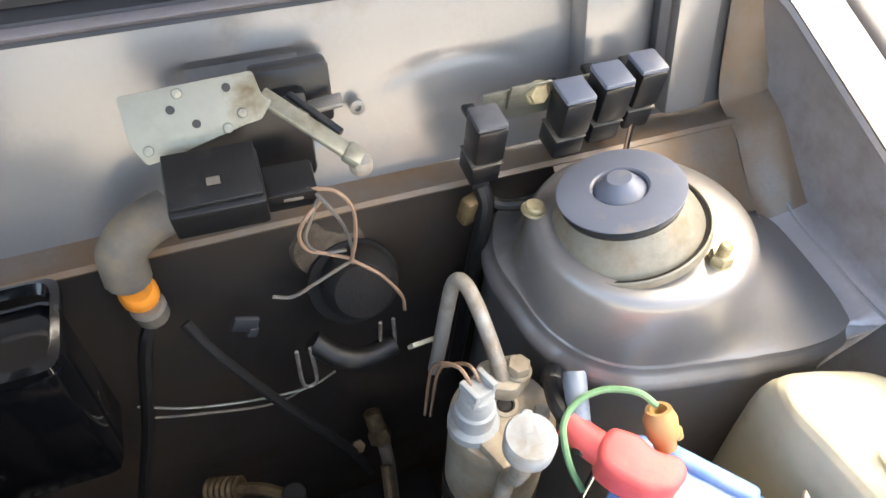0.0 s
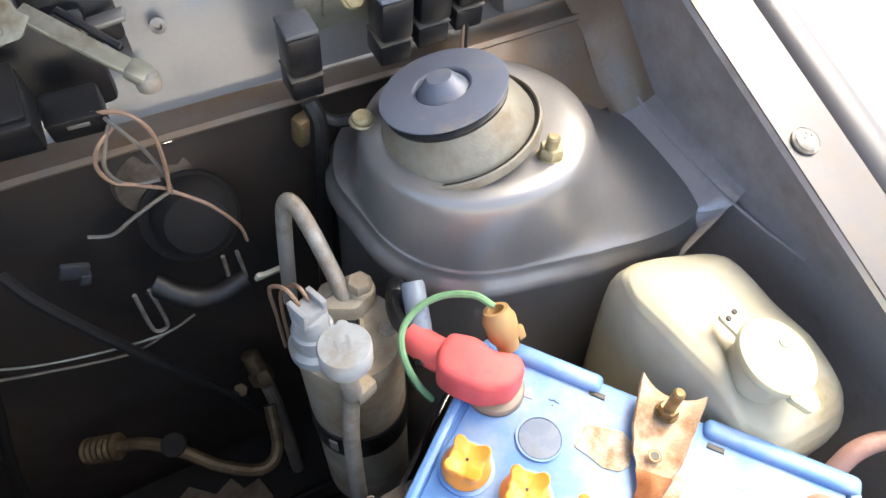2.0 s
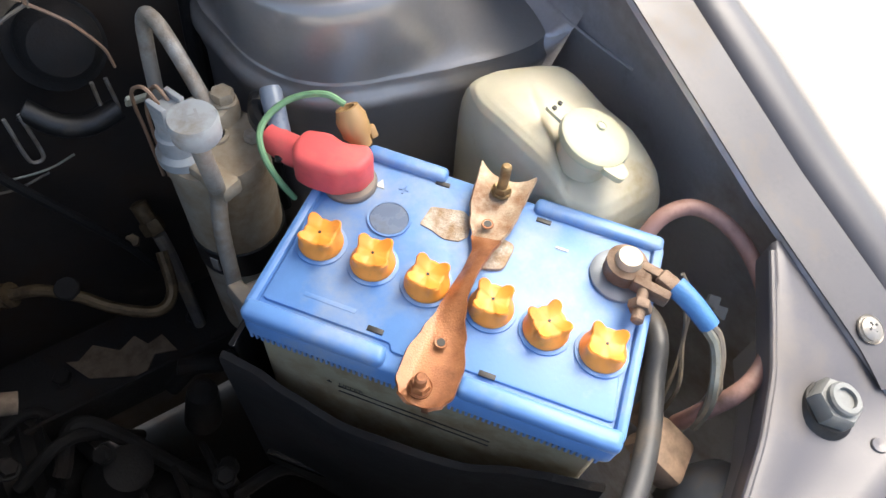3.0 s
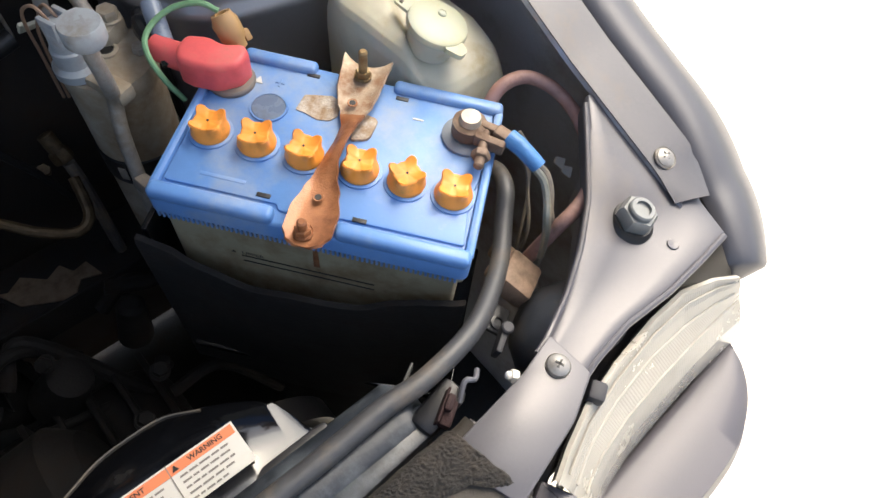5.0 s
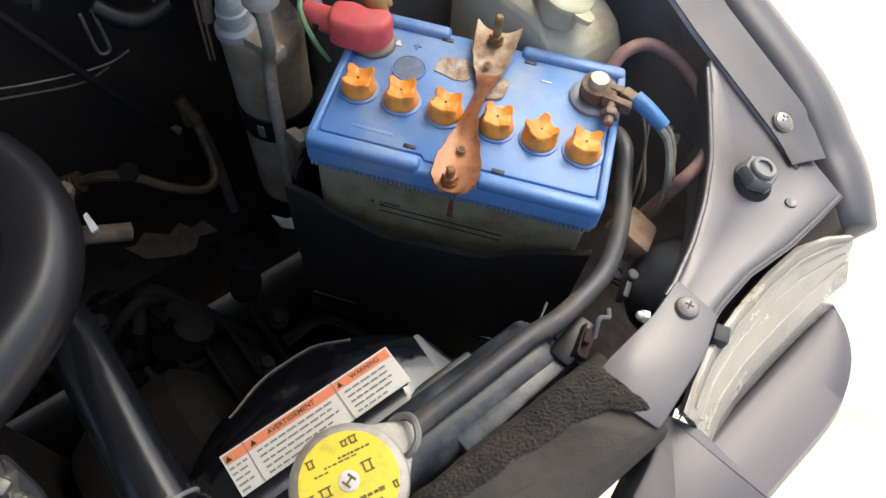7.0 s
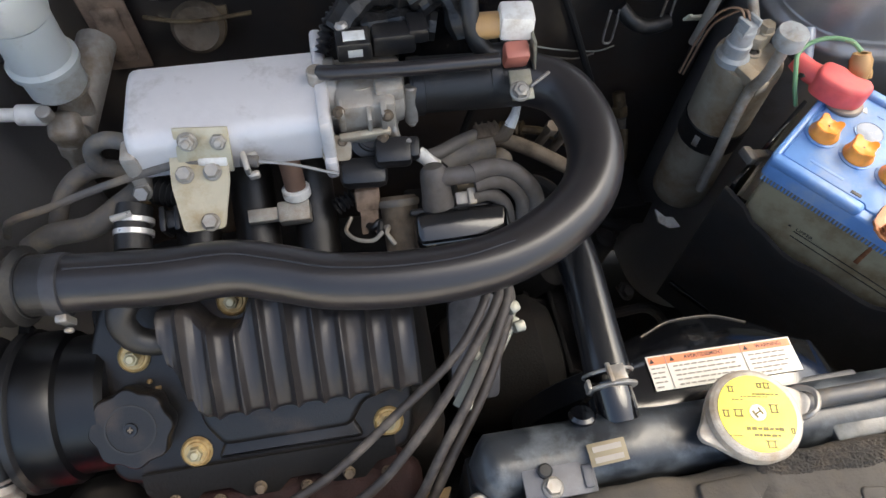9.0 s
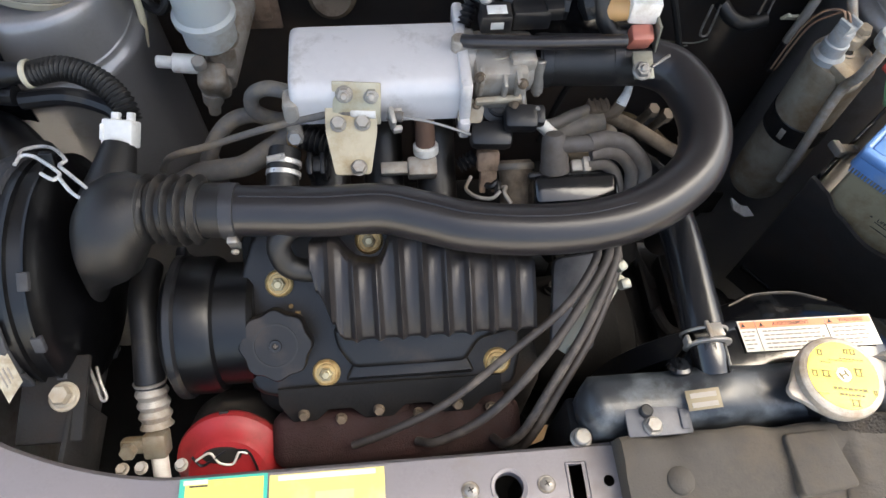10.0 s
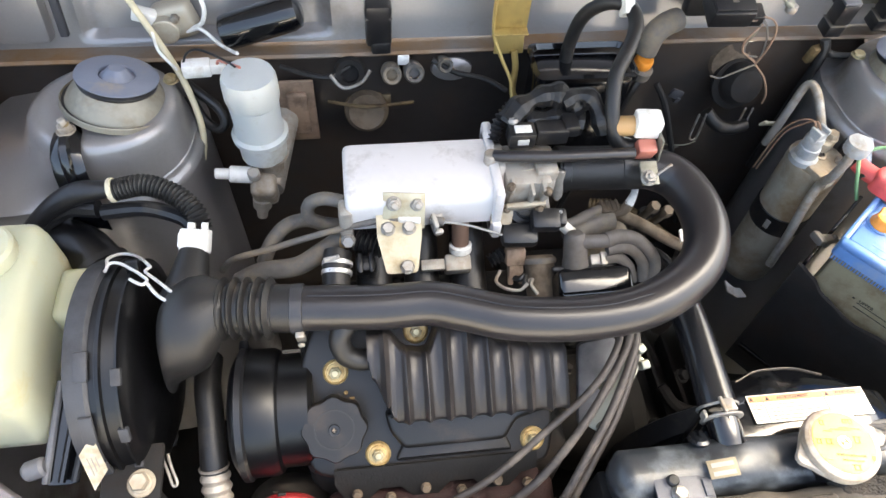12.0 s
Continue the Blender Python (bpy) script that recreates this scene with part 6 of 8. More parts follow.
    n = u.cross(v).normalized()
    tilt = Matrix(((u.x, v.x, n.x, o.x), (u.y, v.y, n.y, o.y), (u.z, v.z, n.z, o.z), (0, 0, 0, 1)))
    lab = part("tag", mv(at(rbox(1, 1, .0006, 0), .5, .5, 0), tilt), TAG_PAPER, ob, "small dull white paper tag with print")
    for i in range(3):
        part("print_bar", mv(at(rbox(.07, .5 - .1 * i, .0004, 0), .3 + .2 * i, .5 - .05 * i, .0006), tilt), FINE_PRINT, lab)
    return ob


make_air_cleaner()


def make_pulley_drum():
    ob = thing("black_drum", (-.25, .18, .76), "glossy black round cover at the end of the engine", "cover")
    m = pose(-.250, .182, .834, 0, 90, 0)
    part("drum", mv(lathe([(.02, -.036), (.046, -.036), (.0525, -.032), (.0545, -.028), (.0545, -.002), (.0525, .002), (.0485, .004), (.0485, .028), (.044, .032), (0, .032)], 56), m), DRUM_BLACK, ob)
    part("flange", mv(lathe([(.0545, -.030), (.0575, -.029), (.0575, -.024), (.0545, -.022)], 56), m), BLACK, ob)
    part("lug", at(rbox(.008, .010, .012, .002), -.277, .2285, .866), BLACK, ob)
    return ob


make_pulley_drum()


def make_ac_hose():
    ob = thing("air_con_hose", (-.305, .13, .78), "black air conditioning hose with a crimped aluminium end", "hose")
    part("hose", tube([(-.312, .235, .840), (-.311, .205, .845), (-.307, .175, .838), (-.3055, .150, .828), (-.3055, .138, .820)], .0115, 16), RUBBER, ob)
    part("crimp", corrugated([(-.3055, .142, .823), (-.3045, .128, .811), (-.3035, .113, .800)], .0118, .0011, .0085, 20), CAST, ob, "crimped aluminium ferrule")
    part("block", mv(join(rbox(.018, .020, .018, .003), at(rbox(.022, .012, .012, .003), -.016, 0, 0)), pose(-.303, .100, .797, 40)), MOUNT, ob)
    part("pipe", tube([(-.3025, .094, .792), (-.3015, .080, .783), (-.3005, .068, .775)], .0065, 12), WHITE, ob)
    part("block_bolt", at(hexnut(.0065, .007), -.320, .094, .806, 40), MOUNT, ob)
    for x in (-.312, -.299, -.271):
        part("fixing", at(join(disc(.0048, .0016), at(hexnut(.0038, .0038), 0, 0, .0012)), x, .0725, .8345), CAST, ob)
    return ob


make_ac_hose()
rc = thing("red_drum", (-.249, .09, .74), "red painted drum with a black rubber collar and loose thin wires", "drum")
_m = along((-.249, .088, .775), (-.249, .013, .841))
part("collar", mv(lathe([(.024, -.050), (.036, -.047), (.0410, -.040), (.0415, -.012), (.0395, -.004), (.034, -.002)], 56), _m), RUBBER, rc, "black rubber collar")
part("drum", mv(lathe([(.0380, -.010), (.0430, -.005), (.0438, -.001), (.0430, .003), (.0385, .007), (.0345, .010), (.0325, .015), (.0300, .0185), (.020, .021), (0, .0215)], 56), _m), RED_CAP, rc, "red painted cap")
part("notch", mv(rbox(.007, .004, .004, .0008), _m @ pose(-.002, .0432, -.001)), INK, rc)
part("opening", mv(prism([(.015 * math.cos(t), .007 * math.sin(t)) for t in np.linspace(0, 2 * math.pi, 25)[:-1]], .0195, .0225), _m @ pose(-.002, .019, -.0012)), INK, rc, "dark oval opening")
for _pts, _w in (((( -.022, .010), (-.010, .017), (-.004, .008), (.006, .006), (.012, .016), (.018, .014)), WHITE), (((-.024, .014), (-.018, .006), (-.010, .010), (.002, .018)), BLACK), (((.010, .018), (.018, .016), (.022, .006), (.024, -.004)), BLACK)):
    part("wire", tube([_m @ Vector((x, y + .007, .0240 - .12 * max(0, abs(x) - .012))) for x, y in _pts], .0010, 6), _w, rc)


def make_plenum():
    ob = thing("intake_plenum", (-.115, .335, .88), "silver painted cast intake plenum", "plenum")
    out = rounded([(-.182, .0), (-.050, .0), (-.050, .074), (-.182, .074)], .004)
    prof = [(-.0375, -.010), (-.0375, .012), (-.034, .020), (-.026, .0255), (.020, .0265), (.031, .024), (.037, .016), (.0375, -.010), (.030, -.016), (-.030, -.016)]
    rows = []
    for x, k in ((-.1815, .86), (-.1805, .94), (-.178, .985), (-.174, 1), (-.06, 1), (-.054, 1.0), (-.0535, 1.0)):
        rows.append([(x, .3365 + y * k, .9435 + z * k) for y, z in prof])
    part("body", loft(rows, cap0=True, cap1=True), SILVER, ob, smooth=40)
    part("end_flange", at(join(rbox(.009, .084, .058, .003), at(rbox(.009, .022, .018, .003), 0, -.036, -.016), at(rbox(.009, .02, .02, .003), 0, .036, .022)), -.0500, .3365, .9440), SILVER, ob)
    part("left_lug", at(rbox(.012, .020, .05, .004), -.1815, .306, .932), CAST, ob)
    part("lug_bolt", at(join(disc(.0065, .003), at(hexnut(.0055, .006), 0, 0, .002)), -.181, .294, .925, 50), STEEL, ob)
    part("port_boss", mv(lathe([(.0095, -.004), (.0095, .006), (.008, .008)], 20), along((-.081, .312, .945), (-.081, .300, .925))), CAST, ob)
    for x in (-.16, -.115, -.07):
        part("runner", tube([(x, .335, .915), (x, .325, .89), (x, .295, .865), (x, .26, .85)], .017, 16), COVER_BLACK, ob)
    return ob


make_plenum()


def make_throttle():
    ob = thing("throttle_unit", (-.02, .335, .90), "cast aluminium throttle body with sensor plugs and an idle motor", "throttle body")
    part("bore", mv(lathe([(.018, -.045), (.027, -.043), (.027, -.036), (.024, -.034), (.0235, .006), (.0225, .010), (.018, .012)], 36), pose(-.004, .3435, .947, 0, 90, 0)), CAST, ob)
    part("casting", join(at(rbox(.030, .050, .040, .005), -.027, .333, .950), at(rbox(.018, .020, .050, .004), -.010, .318, .945), at(rbox(.020, .016, .012, .003), -.004, .325, .968)), CAST, ob)
    part("rib", at(rbox(.058, .004, .004, .001), -.030, .314, .957), CAST, ob)
    part("screw", mv(join(disc(.0042, .030), at(disc(.003, .004), 0, 0, .03)), along((-.006, .318, .952), (-.002, .304, .930))), STEEL, ob)
    part("motor", mv(corrugated([(0, 0, 0), (0, 0, .012), (0, 0, .024)], .0090, .0007, .004, 28), along((-.0225, .331, .966), (-.0205, .316, .944))), DUSTY_ALU, ob, "ribbed idle air motor")
    dial = along((-.0205, .3180, .928), (-.0195, .3060, .9395))
    cap = part("motor_cap", mv(lathe([(.0150, -.006), (.0178, -.003), (.0178, .007), (.0160, .010), (.0105, .0102), (.0095, .0085), (0, .0085)], 36), dial), BLACK, ob, "black plastic motor cap")
    part("cap_disc", mv(disc(.0082, .0006), dial @ pose(0, 0, .0088)), LEAD_GREY, cap)
    for x in (-.003, .0115):
        part("stop_post", mv(join(disc(.0048, .030, .001, 16), at(disc(.0030, .003), 0, 0, .030)), along((x, .330, .962), (x, .3235, .936))), STEEL, ob)
    part("motor_plug", at(join(at(rbox(.034, .022, .016, .006), -.022, -.010, -.012), rbox(.026, .020, .016, .004), at(rbox(.010, .016, .012, .003), .014, .002, .0)), -.006, .294, .936, 20, 0, -4), BLACK, ob)
    part("plug_dot", at(disc(.0018, .001), .005, .291, .9495), STEEL, ob)
    ms = part("pressure_sensor", at(join(rbox(.024, .018, .016, .002), at(rbox(.030, .016, .018, .003), .028, .003, -.001), at(rbox(.014, .020, .012, .002), .045, .006, .004)), -.024, .352, .985), BLACK, ob, "black plastic pressure sensor")
    part("sensor_label", at(rbox(.010, .0006, .006, 0), -.0235, .3427, .985), PAPER, ms)
    part("sensor_top", at(rbox(.015, .009, .001, .0003), -.0235, .351, .9935), WHITE, ms)
    part("sensor_screw", at(lathe([(.005, 0), (.005, .002), (.003, .004), (0, .0045)], 16), -.031, .362, .9925), STEEL, ms)
    part("fuel_rail", tube([(-.050, .336, .978), (-.038, .331, .981), (.01, .327, .982), (.074, .328, .980)], .0052, 12), PIPE_BLACK, ob, "black plastic vacuum pipe")
    part("nozzle", at(disc(.0065, .012), -.052, .337, .968), CAST, ob)
    for x, y, z, w, h in ((-.038, .309, .960, .003, .030), (-.020, .307, .955, .003, .026), (-.010, .306, .962, .004, .020)):
        part("casting_fin", at(rbox(w, .012, h, .0008), x, y, z, 12), CAST, ob)
    part("casting_arm", at(rbox(.036, .005, .006, .0015), -.024, .302, .949, 10, 0, 3), DUSTY_ALU, ob)
    for x, y, z in ((-.040, .304, .972), (-.008, .300, .968), (-.012, .300, .946), (-.041, .303, .944)):
        part("casting_screw", mv(join(disc(.0042, .0016), at(disc(.0028, .004), 0, 0, .001)), pose(x, y, z, 55)), DULL_BROWN, ob)
    part("lever_plate", mv(prism(rounded([(-.010, -.006), (.009, -.009), (.012, .004), (.002, .012), (-.009, .008)], .003), 0, .0022), pose(-.046, .300, .938, 62, 0, 8)), DUSTY_ALU, ob)
    return ob


make_throttle()
wr = thing("taped_wires", (.01, .37, .98), "black taped sensor wiring loom above the throttle", "harness")
TAPE = material("crumpled_black_tape", lin(11, 11, 13), 0.45, 0, 0.25, 120, 0.9, 260, dirt=lin(48, 46, 44), dirt_amount=0.12, dirt_scale=40)
part("loom", tube([(-.034, .366, .984), (-.022, .376, .994), (-.004, .383, 1.0), (.012, .384, 1.0), (.026, .378, .997), (.033, .370, .990)], lambda k: .0105 + .0022 * math.sin(13 * k) + .0014 * math.sin(31 * k + 1), 9, 6), TAPE, wr, smooth=20)
part("loom", tube([(.016, .376, .998), (.030, .380, 1.003), (.042, .376, 1.001), (.049, .364, .993), (.053, .353, .980)], lambda k: .0085 + .0016 * math.sin(17 * k), 9, 6), TAPE, wr, smooth=20)
part("loom", tube([(-.018, .368, .984), (.010, .372, .984), (.036, .366, .982)], lambda k: .0100 + .0018 * math.sin(15 * k), 9, 6), TAPE, wr, smooth=20)
part("spiral_wrap", corrugated([(-.046, .36, .972), (-.040, .372, .985), (-.030, .38, .994)], .005, .0012, .004, 12), BLACK, wr)


def make_solenoid():
    ob = thing("vacuum_solenoid", (.09, .335, .95), "white plastic solenoid valve with an orange cap on a bracket", "solenoid")
    part("body", at(rbox(.024, .020, .020, .003), .0890, .350, .9935, 0, 0, -6), WHITE, ob)
    part("left_neck", mv(lathe([(.009, 0), (.0095, .016), (.008, .020)], 20), along((.080, .352, .990), (.058, .354, .988))), TAN, ob, "orange-brown plastic neck")
    part("red_plug", at(rbox(.018, .014, .018, .003), .088, .337, .975, 20), RED_TINT, ob)
    part("bracket", mv(join(rbox(.0022, .012, .030, .0008), at(rbox(.012, .012, .0022, .0008), -.005, 0, -.014)), pose(.1005, .336, .977, 4, -8)), OLIVE, ob)
    part("bracket_foot", at(rbox(.016, .022, .003, .001), .0885, .316, .966, 25), OLIVE, ob)
    part("foot_bolt", at(join(disc(.0075, .0016), at(hexnut(.0058, .005), 0, 0, .001), at(disc(.003, .007), 0, 0, .001)), .0865, .311, .965, 25), STEEL, ob)
    part("wire_clip", rod((.094, .312, .968), (.108, .318, .974), .0013), STEEL, ob)
    return ob


make_solenoid()
solo("vacuum_hose", tube([(.086, .345, .972), (.070, .345, .972), (.060, .350, .985), (.0575, .362, 1.003), (.062, .383, 1.022), (.076, .403, 1.033), (.087, .425, 1.043), (.085, .447, 1.047), (.070, .463, 1.040), (.056, .475, 1.018), (.051, .480, .985), (.05, .478, .96)], .0068, 14), RUBBER,
     "thick black rubber vacuum hose arching back to the firewall", "hose")
solo("hose_tie", mv(rbox(.010, .018, .018, .002), pose(.083, .447, 1.048, 40)), WHITE, "white plastic clip round the vacuum hose", "clip")


def make_throttle_cable():
    ob = thing("throttle_cable", (-.13, .29, .92), "grey sheathed throttle cable on a folded zinc bracket", "cable")
    part("sheath", tube([(-.300, .31, .87), (-.284, .303, .897), (-.250, .300, .912), (-.202, .299, .931), (-.157, .2975, .945), (-.135, .295, .948)], .0029, 10), HOSE_GREY, ob)
    part("sleeve", rod((-.137, .2955, .948), (-.118, .293, .9485), .0036), WHITE, ob)
    part("ferrule", rod((-.110, .2925, .948), (-.098, .291, .9465), .0042), HOSE_GREY, ob)
    part("core", tube([(-.098, .291, .9465), (-.075, .289, .941), (-.046, .285, .930)], .0011, 6), STEEL, ob)
    for x, z in ((-.1405, .9635), (-.1205, .9615)):
        part("plenum_bolt", mv(join(disc(.0066, .0014), at(hexnut(.0054, .005), 0, 0, .001), at(disc(.003, .009), 0, 0, .001)), Matrix.Translation((x, .3005, z)) @ pose(0, 0, 0, 55)), CAST, ob)
    part("clevis", mv(join(rbox(.004, .014, .016, .0015), at(rbox(.010, .003, .010, .001), .004, .005, -.002), at(rbox(.008, .005, .008, .002), .003, -.007, -.006)), pose(-.1065, .2905, .946, 20, 0, 12)), CAST, ob)
    plate = rounded([(-.0195, .028), (.0195, .028), (.0185, 0), (.0125, -.032), (-.0135, -.032), (-.0195, 0)], .003)
    part("bracket", mv(prism(plate, -.0012, .0012), pose(-.1365, .281, .9425, 22)), GOLD, ob, "folded dull gold bracket")
    part("bracket_top", mv(rbox(.036, .032, .0024, .0008), pose(-.132, .2985, .956, 62, 0, -6)), GOLD, ob)
    for x, y, z in ((-.1465, .2865, .9468), (-.1285, .2865, .9468), (-.1325, .2545, .9345)):
        part("bracket_bolt", at(join(disc(.0062, .0012), at(hexnut(.0052, .0045), 0, 0, .001)), x, y, z, 22), CAST, ob)
    return ob


make_throttle_cable()

# hoses behind the pipe
for label, pts, r in (("grey rubber hose curling from the plenum", [(-.182, .317, .950), (-.200, .324, .948), (-.213, .327, .938), (-.215, .325, .924), (-.205, .325, .914), (-.19, .326, .908)], .0060),
                      ("dusty rubber hose looping behind the engine", [(-.262, .312, .875), (-.252, .323, .892), (-.238, .334, .901), (-.220, .337, .904), (-.203, .331, .903), (-.187, .315, .902)], .0068),
                      ("dusty rubber hose running behind the intake pipe", [(-.285, .300, .865), (-.262, .299, .880), (-.228, .294, .892), (-.203, .302, .903), (-.186, .306, .911), (-.172, .301, .914)], .0088)):
    solo("heater_hose", tube(pts, r, 14), HOSE_GREY, label, "hose", "rubber hoses")
sp = thing("spring_sleeve", (-.167, .299, .91), "black ribbed sleeve with a cream collar on a hose", "sleeve")
part("sleeve", corrugated([(-.180, .3045, .915), (-.166, .298, .915), (-.152, .292, .915)], .0090, .0016, .0042, 18), BLACK, sp)
part("collar", mv(disc(.0115, .006), along((-.185, .3065, .914), (-.175, .302, .915))), TAN, sp)
ws = thing("hose_stub", (-.193, .275, .89), "short black hose end with a bright spring clip", "hose")
part("stub", tube([(-.191, .291, .913), (-.193, .278, .909), (-.194, .262, .902)], .0125, 18), RUBBER, ws)
for k in (.35, .62):
    part("clip", mv(lathe([(.0126, -.0022), (.0137, -.0018), (.0137, .0018), (.0126, .0022)], 28), along(Vector((-.191, .291, .913)).lerp(Vector((-.194, .262, .902)), k), (-.194, .262, .902))), WIRE_STEEL, ws, "bright steel spring clip")
part("clip_ear", mv(rbox(.014, .003, .004, .0008), pose(-.196, .277, .9230, -20, 0, 12)), WIRE_STEEL, ws)
sb = thing("black_sensor", (-.17, .285, .89), "small black sensor plug behind the intake pipe", "sensor")
part("body", at(rbox(.018, .014, .02, .003), -.167, .283, .9, 20), BLACK, sb)
part("fin", at(rbox(.004, .018, .022, .001), -.172, .282, .902, 20), BLACK, sb)
part("fin", at(rbox(.004, .018, .022, .001), -.162, .282, .902, 20), BLACK, sb)
bp = thing("brown_pipe", (-.082, .30, .88), "brown dusty pipe with a white collar below the plenum", "pipe")
part("pipe", tube([(-.081, .309, .938), (-.080, .303, .915), (-.0795, .297, .898)], .0080, 14), material("brown_rubber", lin(108, 84, 70), .7, 0, .15, 120), bp)
part("collar", mv(lathe([(.0095, -.004), (.0105, -.003), (.0105, .003), (.0095, .004)], 24), along((-.0795, .297, .900), (-.081, .309, .935))), WHITE, bp)
part("block", at(join(rbox(.024, .016, .016, .002), at(rbox(.024, .010, .008, .001), -.022, 0, .001)), -.083, .2865, .888, 20), CAST, bp)
tp = thing("water_sensor", (-.032, .285, .87), "tan plug with a sprung wire sleeve on the thermostat housing", "sensor")
part("plug", mv(join(rbox(.019, .014, .018, .003), at(rbox(.014, .011, .014, .002), 0, -.002, -.014), at(rbox(.005, .005, .010, .001), -.005, -.004, -.022), at(rbox(.005, .005, .010, .001), .005, -.004, -.022)), pose(-.028, .290, .890, -35)), BEIGE_PLUG, tp, "dusty beige plastic plug")
part("sleeve", corrugated([(-.052, .289, .885), (-.045, .291, .888), (-.039, .294, .889)], .0055, .0015, .003, 12), BLACK, tp)
part("lead", tube([(-.042, .282, .879), (-.047, .272, .876), (-.040, .262, .878), (-.028, .258, .880), (-.020, .262, .884)], .0016, 8), CAST, tp)
part("lead", tube([(-.024, .276, .876), (-.020, .268, .880), (-.015, .266, .884), (-.017, .260, .884), (-.012, .252, .880)], .0017, 8), CAST, tp)
part("lead", tube([(-.031, .276, .876), (-.026, .270, .880), (-.021, .272, .882), (-.022, .262, .880)], .0030, 8), BLACK, tp)
part("housing", mv(lathe([(.012, -.012), (.0135, -.010), (.0142, .030), (.0150, .032), (.0150, .036), (.0125, .039), (0, .039)], 28), along((-.005, .258, .866), (-.005, .290, .890))), DULL_BROWN, tp, "brown dusty round housing")
part("housing_rib", mv(lathe([(.0152, .031), (.0160, .0325), (.0160, .0350), (.0152, .0365)], 28), along((-.005, .258, .866), (-.005, .290, .890))), HOSE_GREY, tp)


def make_distributor():
    ob = thing("distributor", (.04, .255, .84), "glossy black distributor cap with grey boot and thick leads", "distributor")
    part("body", mv(lathe([(.026, -.03), (.028, -.02), (.028, .004), (.025, .008), (0, .010)], 32), pose(.045, .256, .872, 20, 0, 0)), BLACK, ob)
    cap = part("cap", at(rbox(.070, .028, .036, .006, 3), .038, .254, .886, 22), BLACK_GLOSS, ob)
    part("cap_rim", at(rbox(.074, .005, .006, .002), .038, .266, .898, 22), BLACK, cap)
    part("boot", mv(lathe([(.0, 0), (.0122, 0), (.0122, .003), (.0114, .006), (.0104, .022), (.0096, .028), (.0070, .0315), (0, .0325)], 26), along((.023, .268, .901), (.0205, .284, .929))), LEAD_GREY, ob, "dusty grey rubber boot")
    part("coil_lead", tube([(.019, .277, .921), (.032, .2765, .923), (.050, .2755, .924)], .0066, 14), LEAD_GREY, ob)
    part("coil_lead", tube([(.048, .276, .924), (.061, .279, .924), (.077, .277, .921), (.089, .268, .914), (.0945, .260, .905), (.091, .249, .893)], lambda k: .0074 - .0016 * k, 14), LEAD_GREY, ob, "thick dusty grey lead")
    part("coil_lead", tube([(.050, .271, .916), (.063, .272, .917), (.075, .270, .914), (.084, .261, .905), (.083, .249, .893)], .0056, 12), LEAD_GREY, ob)
    part("coil_lead", tube([(.048, .266, .908), (.061, .267, .908), (.071, .261, .902), (.074, .25, .892)], .0052, 12), LEAD_GREY, ob)
    part("terminal", at(join(rbox(.016, .010, .010, .002), at(rbox(.006, .012, .006, .001), .004, 0, .005)), .043, .268, .905, 22), CAST, ob)
    return ob


make_distributor()
cp = thing("coolant_pipes", (.07, .33, .86), "dusty grey coolant hoses and a brown pipe under the throttle", "pipes")
part("hose", tube([(.030, .306, .893), (.038, .314, .892), (.055, .321, .891), (.075, .326, .890)], .0115, 16), HOSE_GREY, cp)
part("thin_hose", tube([(.016, .307, .909), (.030, .311, .908), (.047, .322, .904), (.064, .331, .900)], .0052, 12), HOSE_GREY, cp)
part("hose_end", tube([(.014, .310, .912), (.020, .306, .909), (.027, .301, .904)], .0056, 12), WHITE, cp, "short white hose end")
clip = part("clip", mv(rbox(.021, .013, .012, .002), pose(.072, .332, .899, 10, 0, 4)), DULL_BROWN, cp, "dull brass hose clip")
for k in range(4):
    part("clip_tooth", mv(rbox(.0022, .0125, .0012, .0004), pose(.0645 + .005 * k, .332, .9052, 10, 0, 4)), DULL_BROWN, clip)
part("tail", tube([(.078, .327, .897), (.085, .326, .902), (.090, .329, .909)], .0052, 10), DULL_BROWN, cp)
part("tail_tip", tube([(.089, .328, .908), (.094, .334, .915), (.099, .344, .922)], lambda k: .0050 - .0024 * k, 10), WHITE, cp)
part("hose", tube([(.040, .296, .880), (.070, .306, .878), (.086, .325, .876)], .0095, 14), HOSE_GREY, cp)
part("brown_pipe", tube([(.079, .335, .889), (.090, .334, .885), (.116, .329, .872), (.144, .319, .858), (.171, .313, .845)], .0062, 12), DULL_BROWN, cp, "brown dusty metal pipe")
for x, y, z in ((.137, .359, .860), (.149, .352, .860)):
    part("nut", mv(join(hexnut(.0064, .010), at(disc(.0042, .05), 0, 0, -.045)), pose(x, y, z, 15, 10)), DULL_BROWN, cp)
solo("pale_clip", mv(prism(rounded([(-.002, -.007), (.003, -.006), (.002, .007), (-.001, .006)], .0008), 0, .003), pose(.153, .317, .866, 15)), WHITE, "small pale plastic clip by the brown pipe", "clip")

